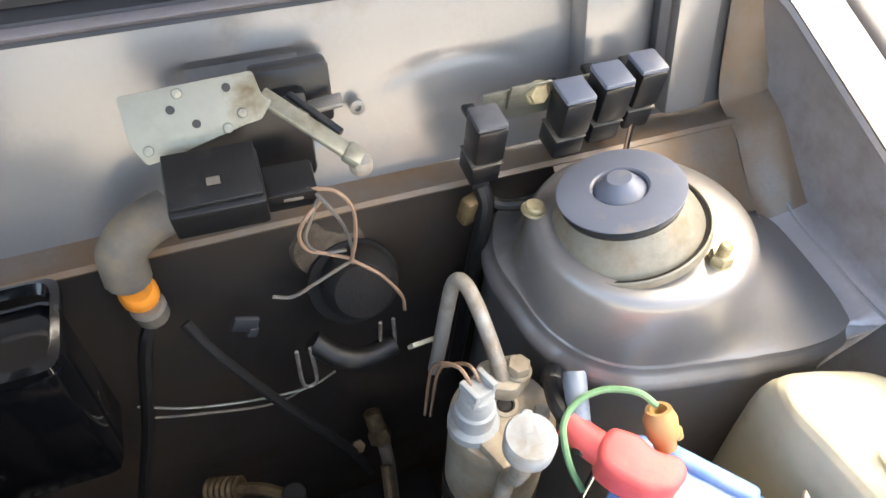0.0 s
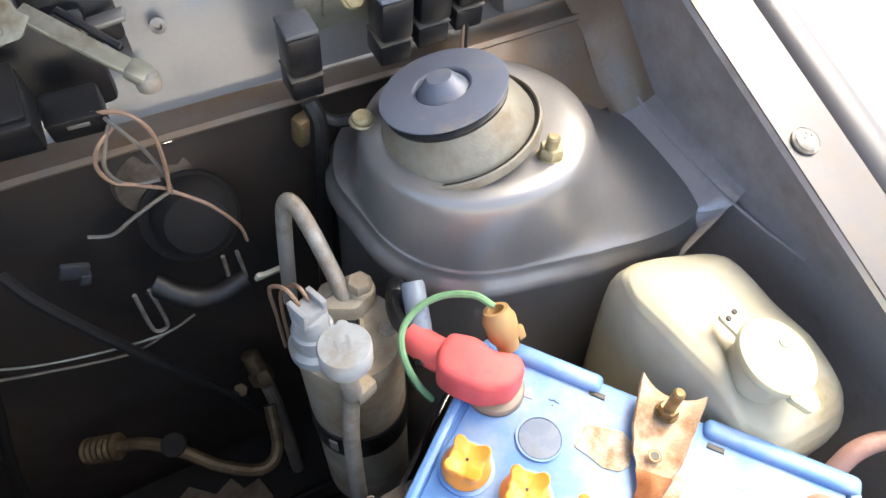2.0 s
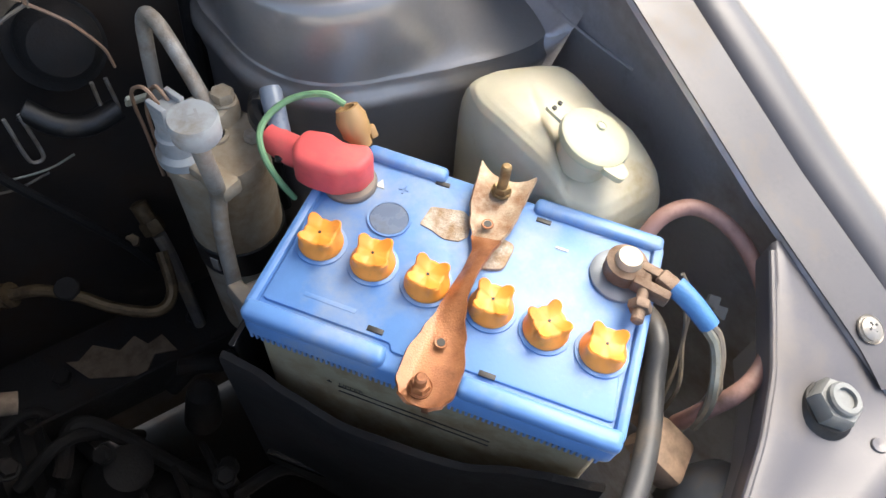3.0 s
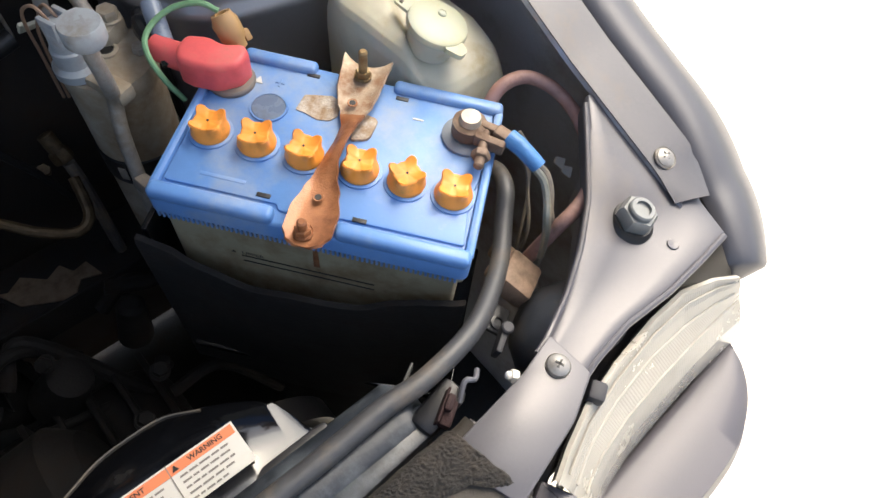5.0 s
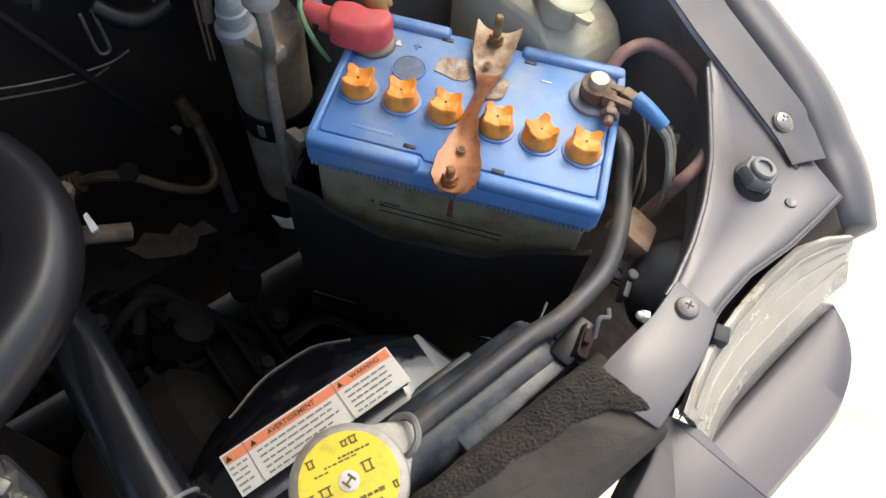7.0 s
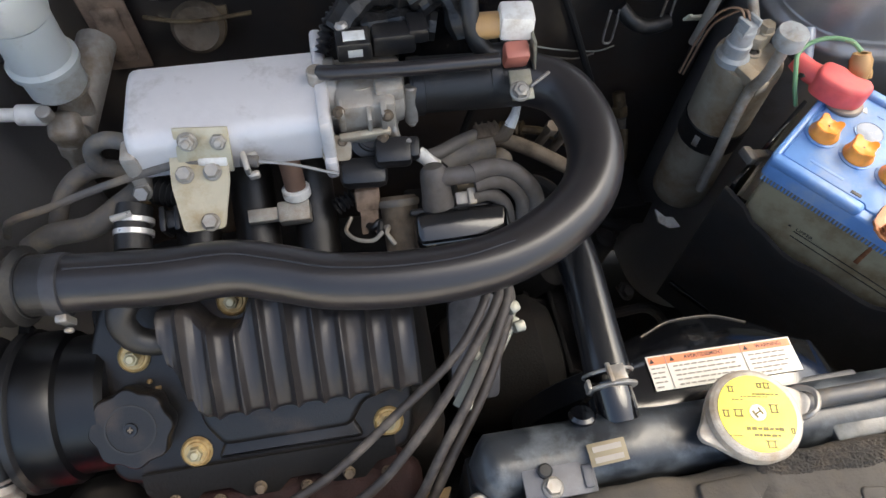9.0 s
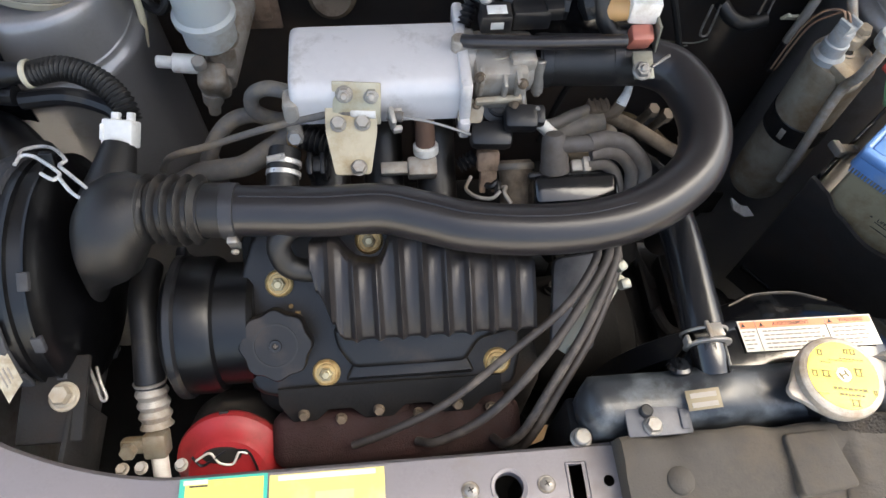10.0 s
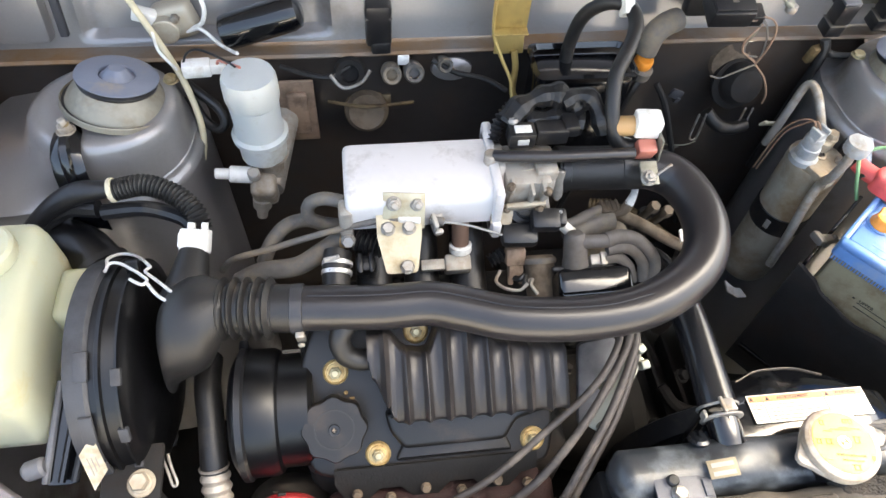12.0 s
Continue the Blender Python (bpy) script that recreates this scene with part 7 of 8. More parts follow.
# spark plug leads
for i, (pts, r) in enumerate((([(.043, .205, .900), (.040, .184, .902), (.014, .153, .890), (-.029, .127, .868), (-.077, .100, .847), (-.120, .087, .828), (-.150, .083, .81)], .0036),
                              ([(.052, .205, .900), (.049, .184, .900), (.016, .142, .885), (-.019, .108, .866), (-.052, .087, .840), (-.085, .079, .818), (-.10, .085, .80)], .0040),
                              ([(.058, .205, .900), (.056, .184, .898), (.029, .139, .882), (-.002, .100, .860), (-.021, .078, .833), (-.034, .074, .815), (-.040, .083, .80)], .0040),
                              ([(.060, .205, .895), (.059, .183, .890), (.036, .139, .872), (.006, .100, .850), (-.012, .078, .825), (-.022, .072, .805), (-.030, .08, .79)], .0040))):
    ld = thing("spark_lead", pts[0], "dusty dark rubber spark plug lead crossing the valve cover", "spark lead", "spark plug leads")
    part("lead", tube(pts, r * .88, 12), SPARK_RUBBER, ld)
pb = thing("lead_holder", (.05, .18, .87), "white plastic lead separators beside the engine", "holder")
for x, y, z, a in ((.060, .181, .893, 30), (.063, .170, .885, 10), (.021, .128, .862, 40), (.030, .160, .870, 40)):
    part("separator", at(rbox(.008, .008, .011, .002), x, y, z, 20, 0, a), OLIVE, pb)
part("strip", at(rbox(.016, .074, .004, .001), .038, .154, .870, 24, 0, -38), OLIVE, pb)
part("strip", at(rbox(.012, .034, .010, .002), .054, .176, .882, 30, 0, -30), OLIVE, pb)
tb2 = solo("torn_tag", prism(rounded([(-.018, .072), (-.002, .076), (.004, .088), (-.014, .086)], .002), .806, .808), TAN, "torn beige card lying by the radiator", "card")


# ---- radiator ----
def make_radiator():
    ob = thing("radiator", (.18, .085, .50), "black radiator with a rounded top tank", "radiator")
    rows = []
    for k in range(57):
        x = .014 + .326 * k / 56
        e = min(1.0, max(.15, (x - .010) / .014)) * min(1.0, max(.15, (.344 - x) / .014))
        b = .006 * bulge(x - .115, .035)
        rows.append([(x, .084 + yy * e, .862 + zz * e + (b if zz > 0 else 0)) for yy, zz in ((-.021, -.022), (-.0215, .004), (-.018, .013), (-.011, .0175), (0, .019), (.011, .0175), (.018, .013), (.0215, .004), (.021, -.022))])
    part("top_tank", loft(rows, cap0=True, cap1=True), TANK_SCUFFED, ob, "scuffed glossy black top tank", smooth=50)
    part("core", at(rbox(.33, .030, .36, .003), .178, .084, .66), DARK, ob)
    part("filler_neck", at(lathe([(.0215, -.012), (.0215, .006), (.026, .009), (.026, .012)], 32), .1925, .0805, .882), BLACK, ob)
    part("outlet", tube([(.116, .098, .875), (.1155, .108, .8785), (.115, .122, .881)], .0135, 20), BLACK_GLOSS, ob)
    part("inlet_boss", at(disc(.009, .006, .002), .091, .102, .876, -30), BLACK_GLOSS, ob)
    part("white_dot", at(disc(.0038, .0006), .1275, .0935, .8815, 0, 0, 0), WHITE, ob)
    tag = part("maker_plate", mv(rbox(.025, .014, .0006, .0002), pose(.0985, .0765, .8868, 10, 0, 3)), material("gold_foil", lin(112, 102, 80), .5, .1, .06, 120), ob, "small gold foil plate")
    for j in range(2):
        part("print_bar", mv(rbox(.019, .0034, .0004, 0), pose(.0985, .0765, .8868, 10, 0, 3) @ pose(0, .003 - .0065 * j, .0006)), FINE_PRINT, tag)
    part("mount_plate", at(join(rbox(.046, .020, .0025, .0008), at(rbox(.006, .014, .004, .001), .018, 0, .001)), .066, .066, .878, 4), WEATHERED, ob, "grey steel mounting plate")
    part("mount_bolt", at(join(disc(.0068, .0014), at(hexnut(.0055, .005), 0, 0, .001)), .0605, .0625, .8795), STEEL, ob)
    part("mount_pin", at(disc(.0045, .006), .0575, .0725, .879), BLACK, ob)
    part("drain_stub", at(join(disc(.006, .014), at(disc(.008, .003), 0, 0, .004)), .016, .064, .848), STEEL, ob)
    return ob


make_radiator()


def make_radcap():
    ob = thing("pressure_cap", (.193, .081, .888), "round radiator cap with a bright yellow printed label", "radiator cap")
    part("cap", at(lathe([(.027, -.004), (.0292, -.002), (.0298, .004), (.0290, .0075), (.0270, .0090), (.0245, .0094), (0, .0094)], 48), .193, .081, .894), CAST, ob)
    for a, far in ((8, .0425), (190, .0375)):
        part("ear", mv(prism(rounded([(.010, -.0265), (.022, -.0195), (far - .006, -.008), (far, -.003), (far, .003), (far - .006, .008), (.022, .0195), (.010, .0265)], .004), 0, .0045, .0014), pose(.193, .081, .8915, 0, 0, a)), CAST, ob)
    lb = part("label_disc", at(disc(.0245, .0005, .0002, 48), .193, .081, .9034), YELLOW, ob, "yellow printed label")
    part("hub", at(disc(.0052, .0006, .0002, 24), .193, .081, .9039), WHITE, lb)
    part("hub_print", at(join(at(rbox(.0012, .005, .0004, 0), -.0022, 0, 0), at(rbox(.0012, .005, .0004, 0), .0022, 0, 0), rbox(.004, .001, .0004, 0)), .193, .081, .9046, 0, 0, 20), OLIVE_PRINT, lb)
    # worn print: small broken strokes and rows
    M = pose(.193, .081, .9041, 0, 0, -28)
    K = .0245 / 230
    for dx, dy, w, h in ((-8, 172, 34, 30), (34, 186, 44, 38), (-168, 96, 40, 40), (90, 56, 58, 56), (-176, -62, 44, 44), (-108, -36, 62, 46), (96, -162, 66, 46), (208, -44, 26, 34)):
        strokes = [at(rbox(w * K, 7 * K, .0003, 0), 0, h * K * .42, 0), at(rbox(w * K * .8, 7 * K, .0003, 0), w * K * .05, -h * K * .42, 0),
                   at(rbox(8 * K, h * K * .8, .0003, 0), -w * K * .3, 0, 0), at(rbox(8 * K, h * K * .8, .0003, 0), w * K * .28, 0, 0)]
        part("print_bar", mv(join(*strokes), M @ pose(dx * K, dy * K, 0, 0, 0, 17)), OLIVE_PRINT, lb)
    rnd = random.Random(3)
    for dx, dy, w, h in ((30, 128, 150, 11), (-30, 92, 160, 9), (-120, 44, 70, 9), (40, -86, 190, 20), (66, -118, 150, 18), (-110, -178, 60, 7)):
        u, bits = -w / 2, []
        while u < w / 2:
            d = rnd.uniform(10, 30)
            bits.append(at(rbox(d * K, h * rnd.uniform(.6, 1) * K, .0003, 0), (u + d / 2) * K, 0, 0))
            u += d + rnd.uniform(4, 8)
        part("print_bar", mv(join(*bits), M @ pose(dx * K, dy * K, 0, 0, 0, 17)), OLIVE_PRINT, lb)
    return ob


make_radcap()


def make_rad_hose():
    ob = thing("radiator_hose", (.115, .2, .85), "shiny black radiator hose with a wire clamp", "hose")
    part("hose", tube([(.060, .305, .855), (.088, .294, .868), (.106, .282, .876), (.115, .250, .884), (.1165, .208, .888), (.1155, .160, .886), (.115, .126, .882)], lambda s: .0150 + .0010 * max(0, (s - .86) / .14), 28, 8), HOSE_SHINE, ob, smooth=60)
    for z in (0, .010):
        part("clamp", mv(lathe([(.0158, -.0013), (.0172, -.0010), (.0176, 0), (.0172, .0010), (.0158, .0013)], 36), along((.115, .128 - z, .8815), (.1152, .160, .886))), STEEL, ob, "bright white-metal hose clamp")
    part("clamp_bridge", at(join(rbox(.010, .011, .0016, .0006), at(rbox(.003, .014, .003, .0008), -.006, 0, .001)), .1165, .1225, .8990, -8), STEEL, ob)
    part("clamp_ear", at(rbox(.003, .007, .009, .0008), .0976, .119, .888, -8), STEEL, ob)
    return ob


make_rad_hose()


def make_shroud():
    ob = thing("fan_shroud", (.22, .13, .60), "shiny black plastic fan shroud with a warning label", "fan shroud")
    edge = [(.100, .118), (.145, .160), (.166, .169), (.186, .178), (.205, .180), (.226, .178), (.245, .166), (.262, .156), (.274, .146), (.281, .130), (.286, .114)]
    rows = []
    for p in spline([(x, y, 0) for x, y in edge], 6):
        t = (p.x - .1) / .25
        z1 = .8665 - .022 * max(0, (p.y - .135) / .035)
        # the right end is bent down so that it mirrors the bright sky
        end_tilt = .42 * max(0.0, p.x - .246) ** 2 / (max(0.0, p.x - .246) + .008)
        rows.append([(x, y, z - end_tilt) for x, y, z in ((p.x, .098, .862), (p.x, .103, .871), (p.x, .112, .8725), (p.x, min(p.y - .004, .136), .8712), (p.x, p.y - .003, z1 - .002), (p.x, p.y, z1 - .006), (p.x, p.y + .0015, z1 - .03), (p.x, p.y + .001, z1 - .11))])
    part("top", loft(rows, closed=False), BLACK_GLOSS, ob, smooth=50)
    part("front_beam", at(rbox(.19, .012, .010, .003), .198, .102, .866, 0, 0, 0), BLACK, ob)
    part("ring", mv(lathe([(.118, -.012), (.122, -.010), (.122, .010), (.118, .012)], 64), pose(.20, .15, .70, 90)), BLACK, ob)
    part("fan_hub", mv(disc(.035, .03, .004, 28), pose(.20, .165, .70, 90)), BLACK, ob)
    for k in range(5):
        part("fan_blade", mv(rbox(.078, .034, .003, .001), pose(.20, .15, .70, 90) @ pose(0, 0, 0, 0, 0, 72 * k + 20) @ pose(.072, 0, 0, 24)), BLACK, ob)
    rnd = random.Random(11)
    wear = [(p.x, p.y - .003, .8665 - .022 * max(0, (p.y - .135) / .035) - .0016) for p in spline([(x, y, 0) for x, y in edge[1:8]], 4)]
    part("worn_edge", tube(wear[3:-4], .0006, 6), HOSE_GREY, ob, "scuffed pale edge")
    part("worn_edge", tube([(x + .006, y - .010, z + .0046) for x, y, z in wear[2:9]], .0004, 6), HOSE_GREY, ob)
    lab = part("warning_label", mv(rbox(.1065, .0255, .0005, 0), pose(.2005, .1248, .8736, -3, 0, -.6)), PAPER, ob, "white and orange printed warning label")
    M = pose(.2005, .1248, .8740, -3, 0, -.6)
    part("orange_band", mv(rbox(.1043, .0056, .0003, 0), M @ pose(0, .0088, .0001)), LABEL_ORANGE, lab)
    writing("label_word", "WARNING", .0040, M @ pose(.036, .0088, .0004), INK, lab)
    writing("label_word", "AVERTISSEMENT", .0040, M @ pose(-.012, .0088, .0004), INK, lab)
    for x in (.019, -.0355, -.050):
        part("triangle", mv(prism([(-.0018, -.0016), (.0018, -.0016), (0, .0018)], 0, .0003), M @ pose(x, .0088, .0003)), INK, lab)
    for x in (.0155, -.040):
        part("divider", mv(rbox(.0005, .0255, .0003, 0), M @ pose(x, 0, .0003)), FINE_PRINT, lab)
    for x, w in ((.034, .030), (-.012, .048), (-.047, .010)):
        for j in range(5):
            ww = w * (1, .92, 1, .85, .7)[j]
            u, words = 0.0, []
            while u < ww - .002:
                d = min(rnd.uniform(.0024, .0062), ww - u)
                words.append(at(rbox(d, .0010, .0003, 0), x - w / 2 + u + d / 2, .0032 - .0034 * j, .0003))
                u += d + .0010
            part("print_bar", mv(join(*words), M), FINE_PRINT, lab)
    return ob


make_shroud()
oh = thing("overflow_hose", (.36, .1, .83), "dusty grey rubber overflow hose from the radiator cap past the battery", "hose")
part("hose", tube([(.224, .0845, .8895), (.245, .0864, .8892), (.277, .0868, .889), (.319, .0880, .889), (.345, .0868, .888), (.384, .0925, .884), (.413, .1055, .876), (.439, .1225, .869), (.461, .1425, .868), (.478, .160, .872), (.486, .178, .866), (.49, .2, .84)], .0061, 16), HOSE_DARK, oh)
part("clip", tube([(.222, .076, .892), (.227, .075, .900), (.233, .079, .903), (.236, .088, .902), (.232, .094, .896), (.225, .0945, .890)], .0020, 8), STEEL, oh, "steel spring clip")
part("nipple", tube([(.214, .083, .889), (.228, .085, .889)], .0052, 12), DUSTY_ALU, oh)


def make_latch_rail():
    ob = thing("bonnet_rod_clips", (.31, .08, .86), "rusty and black metal clips along the radiator's edge", "clips")
    part("rail", at(rbox(.085, .018, .012, .003), .295, .070, .872, 0, 0, 3), TANK_SCUFFED, ob)
    part("rail", at(rbox(.032, .016, .012, .004), .343, .072, .878, 0, -6, 10), BLACK, ob)
    part("rusty_tab", at(join(rbox(.016, .007, .008, .002), at(rbox(.010, .005, .006, .002), .004, .002, .006), at(rbox(.020, .0015, .012, .0005), .002, .0045, .001)), .343, .0655, .884, 10, 0, 30), RUST_RED, ob)
    part("hook", tube([(.352, .066, .884), (.360, .072, .890), (.366, .070, .888), (.372, .074, .884)], .0016, 8), WEATHERED, ob)
    part("tab", at(rbox(.026, .0016, .008, .0005), .337, .095, .874, 0, 0, 28), RUBBER, ob)
    return ob


make_latch_rail()


def make_pad():
    ob = thing("front_pad", (.2, .03, .85), "thick dusty grey felt and rubber pad lying on the crossrail", "pad")
    rows = []
    for k in range(90):
        x = .036 + .316 * k / 89
        t = min(1, max(0, (x - .036) / .02))
        w = .0015 * math.sin(x * 70) + .001 * math.sin(x * 160)
        yb = .0575 + w * .5 + .003 * min(1, max(0, (x - .25) / .1))
        rows.append([(x, yb + .002, .851), (x, yb, .876 + w), (x, yb - .004, .8795 + w), (x, yb - .016, .8798 - .002 * bulge(x - .13, .04) + w), (x, .030, .8765 + .003 * bulge(x - .21, .02) - .002 * bulge(x - .25, .03)), (x, .014, .874 + .002 * math.sin(x * 40)), (x, .004, .872), (x, .000, .866), (x, -.001, .84)])
    part("sheet", loft(rows, cap0=True, cap1=True), PAD, ob, smooth=60)
    def crest(x):
        """Height of the pad's top, thicker towards its torn end."""
        return lerp_table([(.180, .8795), (.200, .8835), (.262, .8900), (.315, .8985), (.348, .8990)], x)[0]

    def nap_edge(x):
        """Where the fuzzy nap ends and the worn skin begins."""
        return lerp_table([(.180, .0530), (.215, .0475), (.262, .0440), (.295, .0400), (.318, .0340), (.332, .0200), (.348, .0060)], x)[0]

    def felt(u, v):
        x = .186 + .151 * u
        y0 = nap_edge(x) - .0035
        y = y0 + (.0605 - y0) * v
        rim = min(1.0, u / .06, (1 - u) / .022, (1 - v) / .30)
        h = (crest(x) - .872) * math.sqrt(max(0.0, rim * (2 - rim)))
        n = noise.noise(Vector((x * 160, y * 160, 0))) * .0009 + noise.noise(Vector((x * 620, y * 620, 3))) * .0011
        return (x + .20 * (y - .0605) * -u + .0016 * noise.noise(Vector((x * 110, y * 110, 7))), y + .0012 * noise.noise(Vector((x * 90, y * 90, 1))), .872 + h + n - .0020 * max(0.0, 1 - v * 6))

    part("felt", surface(felt, 300, 90), FOAM, ob, "fuzzy torn felt nap along the pad", smooth=80)

    def skin(u, v):
        x = .184 + .154 * u
        y1 = nap_edge(x) + .0015
        y = .001 + (y1 - .001) * v
        rise = min(1.0, v / .35)
        end = min(1.0, u / .10, (1 - u) / .03)
        z = .8745 + (crest(x) - .0016 - .8745) * math.sqrt(max(0.0, rise * (2 - rise))) * math.sqrt(max(0.0, end * (2 - end)))
        # a crease and a soft hollow in the worn skin
        z -= .0035 * bulge((x - .322) * .85 + (y - .026) * .5, .012) + .0016 * bulge(math.hypot(x - .285, (y - .033) * 1.4), .022)
        return (x + .20 * (y - .0605) * -u, y, z + .0005 * noise.noise(Vector((x * 130, y * 130, 5))))

    part("worn_skin", surface(skin, 120, 50), PAD, ob, "smooth worn skin of the pad", smooth=80)
    part("pressed_panel", prism(rounded([(.150, .050), (.184, .051), (.192, .012), (.150, .008)], .004), .872, .8812, .0022, 3), PAD, ob)
    part("pressed_bead", mv(prism(rrect(.046, .0105, .005), 0, .0045, .0016, 3), pose(.268, .0225, .8838, 8, 0, -10)), PAD, ob)
    part("dome", at(lathe([(.010, 0), (.009, .003), (.006, .005), (0, .0055)], 20), .072, .026, .8745), PAD, ob)
    return ob


make_pad()

# ---- far side of the bay ----
def make_coolant_tank():
    ob = thing("coolant_tank", (-.46, .22, .74), "pale yellowish plastic coolant bottle with a round cap", "coolant bottle")
    lp = []
    for z, k in ((.842, .80), (.848, .90), (.858, .96), (.875, 1), (.92, 1), (.945, .985), (.958, .95), (.964, .88), (.966, .7)):
        lp.append([(-.464 + .047 * k * q[0], .234 + .076 * k * q[1], z) for q in [(p[0] * 2, p[1] * 2) for p in rrect(1, 1, .16, k=6)]])
    part("bottle", loft(lp, cap0=True, cap1=True), TANK_PALE, ob, smooth=60)
    part("cap", at(lathe([(.022, 0), (.0235, .003), (.0235, .012), (.021, .015), (0, .016)], 36), -.452, .268, .965), TANK_PALE, ob)
    part("carrier", at(join(rbox(.05, .09, .012, .003), at(rbox(.006, .07, .11, .002), -.02, .005, -.055)), -.462, .245, .842), DARK, ob, "dark steel carrier under the bottle")
    part("step", at(rbox(.030, .05, .05, .008, 3), -.404, .262, .900), TANK_PALE, ob)
    return ob


make_coolant_tank()


def make_master():
    ob = thing("brake_reservoir", (-.265, .42, .83), "milky plastic brake fluid reservoir on a cast master cylinder", "brake reservoir")
    c = (-.2595, .425)
    part("cap", at(lathe([(.0230, 1.004), (.0245, 1.0), (.0250, .994), (.0250, .980), (.0240, .976)][::-1] + [(.0, 1.005)], 40), c[0], c[1], 0), RESERVOIR, ob, "round milky screw cap")
    part("cup", at(lathe([(.020, .905), (.0225, .908), (.0228, .928), (.0265, .931), (.0268, .936), (.0235, .939), (.0225, .950), (.0232, .975)], 40), c[0], c[1], 0), RESERVOIR, ob)
    part("neck", at(lathe([(.012, .87), (.013, .905), (.02, .906)], 24), c[0] + .004, c[1], 0), CAST, ob)
    part("cylinder", rod((-.262, .412, .868), (-.245, .50, .885), .0165, 20), CAST, ob)
    part("cylinder_end", at(join(rbox(.026, .026, .034, .007, 3)), -.264, .408, .872, 20), CAST, ob)
    part("fitting", mv(join(disc(.0085, .022), at(disc(.0055, .036), 0, 0, 0)), along((-.273, .408, .893), (-.300, .409, .896))), WHITE, ob)
    part("plug", mv(lathe([(.010, 0), (.0095, .010), (.006, .016), (.0055, .024), (0, .025)], 20), along((-.268, .404, .862), (-.272, .400, .835))), CAST, ob)
    part("bleeder", at(disc(.006, .010), -.270, .402, .896, 10), CAST, ob)
    return ob


make_master()
lc = thing("lamp_connector", (-.305, .465, .97), "white plastic wiring connector hanging behind the reservoir", "connector")
part("shell", at(join(rbox(.026, .014, .014, .002), at(rbox(.014, .011, .011, .002), .019, 0, 0)), -.312, .467, .9795, 0, 0, 4), WHITE, lc)
part("wire", tube([(-.294, .467, .980), (-.290, .463, .99), (-.285, .455, .995), (-.275, .442, 1.002), (-.266, .432, 1.006)], .0014, 6), RED_TINT, lc)
part("wire", tube([(-.325, .467, .98), (-.318, .468, .995), (-.305, .463, 1.003), (-.285, .45, 1.003), (-.270, .434, 1.005)], .0012, 6), BLACK, lc)
part("wire", tube([(-.330, .467, .978), (-.345, .48, .99), (-.35, .495, 1.0)], .0014, 6), WHITE, lc)
solo("cream_cable", tube([(-.375, .527, 1.028), (-.366, .516, 1.015), (-.343, .490, .984), (-.325, .463, .960), (-.317, .442, .925), (-.325, .440, .885), (-.338, .440, .85), (-.352, .440, .82)], .0032, 10), material("cream_sheath", lin(206, 194, 162), .5, 0, .08, 100), "cream sheathed cable running down beside the strut tower", "cable")
solo("brake_hose", tube([(-.330, .478, .955), (-.318, .470, .948), (-.302, .460, .938), (-.296, .452, .926), (-.303, .450, .918), (-.316, .458, .922), (-.328, .470, .945)], .0050, 10), RUBBER, "black rubber hose looped beside the strut tower", "hose")


def make_wiper_motor():
    ob = thing("wiper_motor", (-.25, .52, .97), "black wiper motor in the pressed firewall panel", "wiper motor")
    part("motor", mv(lathe([(.012, 0), (.0165, .003), (.0175, .010), (.0175, .072), (.015, .080), (.009, .083), (0, .083)], 28), along((-.293, .522, .977), (-.205, .522, 1.004))), BLACK_GLOSS, ob)
    part("gearcase", at(join(rbox(.040, .022, .036, .007, 3), at(disc(.013, .012), -.008, -.008, 0, 90)), -.335, .530, .990, 0, -14), DUSTY_ALU, ob, "dusty cast gear case")
    part("gear_bolt", at(hexnut(.0045, .006), -.332, .518, 1.0, 90), STEEL, ob)
    part("plug", at(rbox(.022, .012, .012, .002), -.36, .52, 1.002, 0, 20), WHITE, ob)
    part("wire", tube([(-.320, .52, .985), (-.308, .515, .995), (-.302, .512, 1.012), (-.305, .515, 1.03)], .0022, 6), WHITE, ob)
    part("wire", tube([(-.325, .52, .982), (-.31, .512, .99), (-.295, .508, .975), (-.280, .50, .97), (-.275, .48, .985)], .0018, 6), WHITE, ob)
    return ob


make_wiper_motor()
fr = thing("flasher_relay", (-.135, .50, .96), "black plastic relay hanging from the firewall ledge", "relay")
part("housing", at(rbox(.026, .018, .048, .004), -.139, .510, .993, 4), BLACK, fr)
part("seam", at(rbox(.0268, .0188, .002, .0006), -.139, .510, 1.003, 4), HOSE_GREY, fr)
part("foot", at(rbox(.020, .016, .014, .003), -.137, .509, .968, 4), BLACK, fr)


def make_gold_bracket():
    ob = thing("gold_bracket", (-.01, .49, .93), "gold zinc-plated bracket on the firewall with a cream cable behind", "bracket")
    part("plate", at(rbox(.035, .002, .075, .001), -.008, .498, 1.027, 2), OLIVE_GOLD, ob)
    part("lip", at(rbox(.035, .012, .002, .0008), -.008, .493, .990, 2), OLIVE_GOLD, ob)
    part("lower_face", at(rbox(.031, .0018, .030, .0008), -.006, .5015, .9745, -14), OLIVE_GOLD, ob)
    part("cable", tube([(-.026, .497, 1.04), (-.025, .495, .99), (-.016, .485, .965), (-.006, .472, .945), (-.004, .460, .925)], .0019, 8), OLIVE_GOLD, ob)
    part("strap", tube([(-.002, .492, .968), (.001, .487, .95), (.0, .48, .925), (.006, .475, .915)], .0036, 8), OLIVE_GOLD, ob)
    return ob


make_gold_bracket()


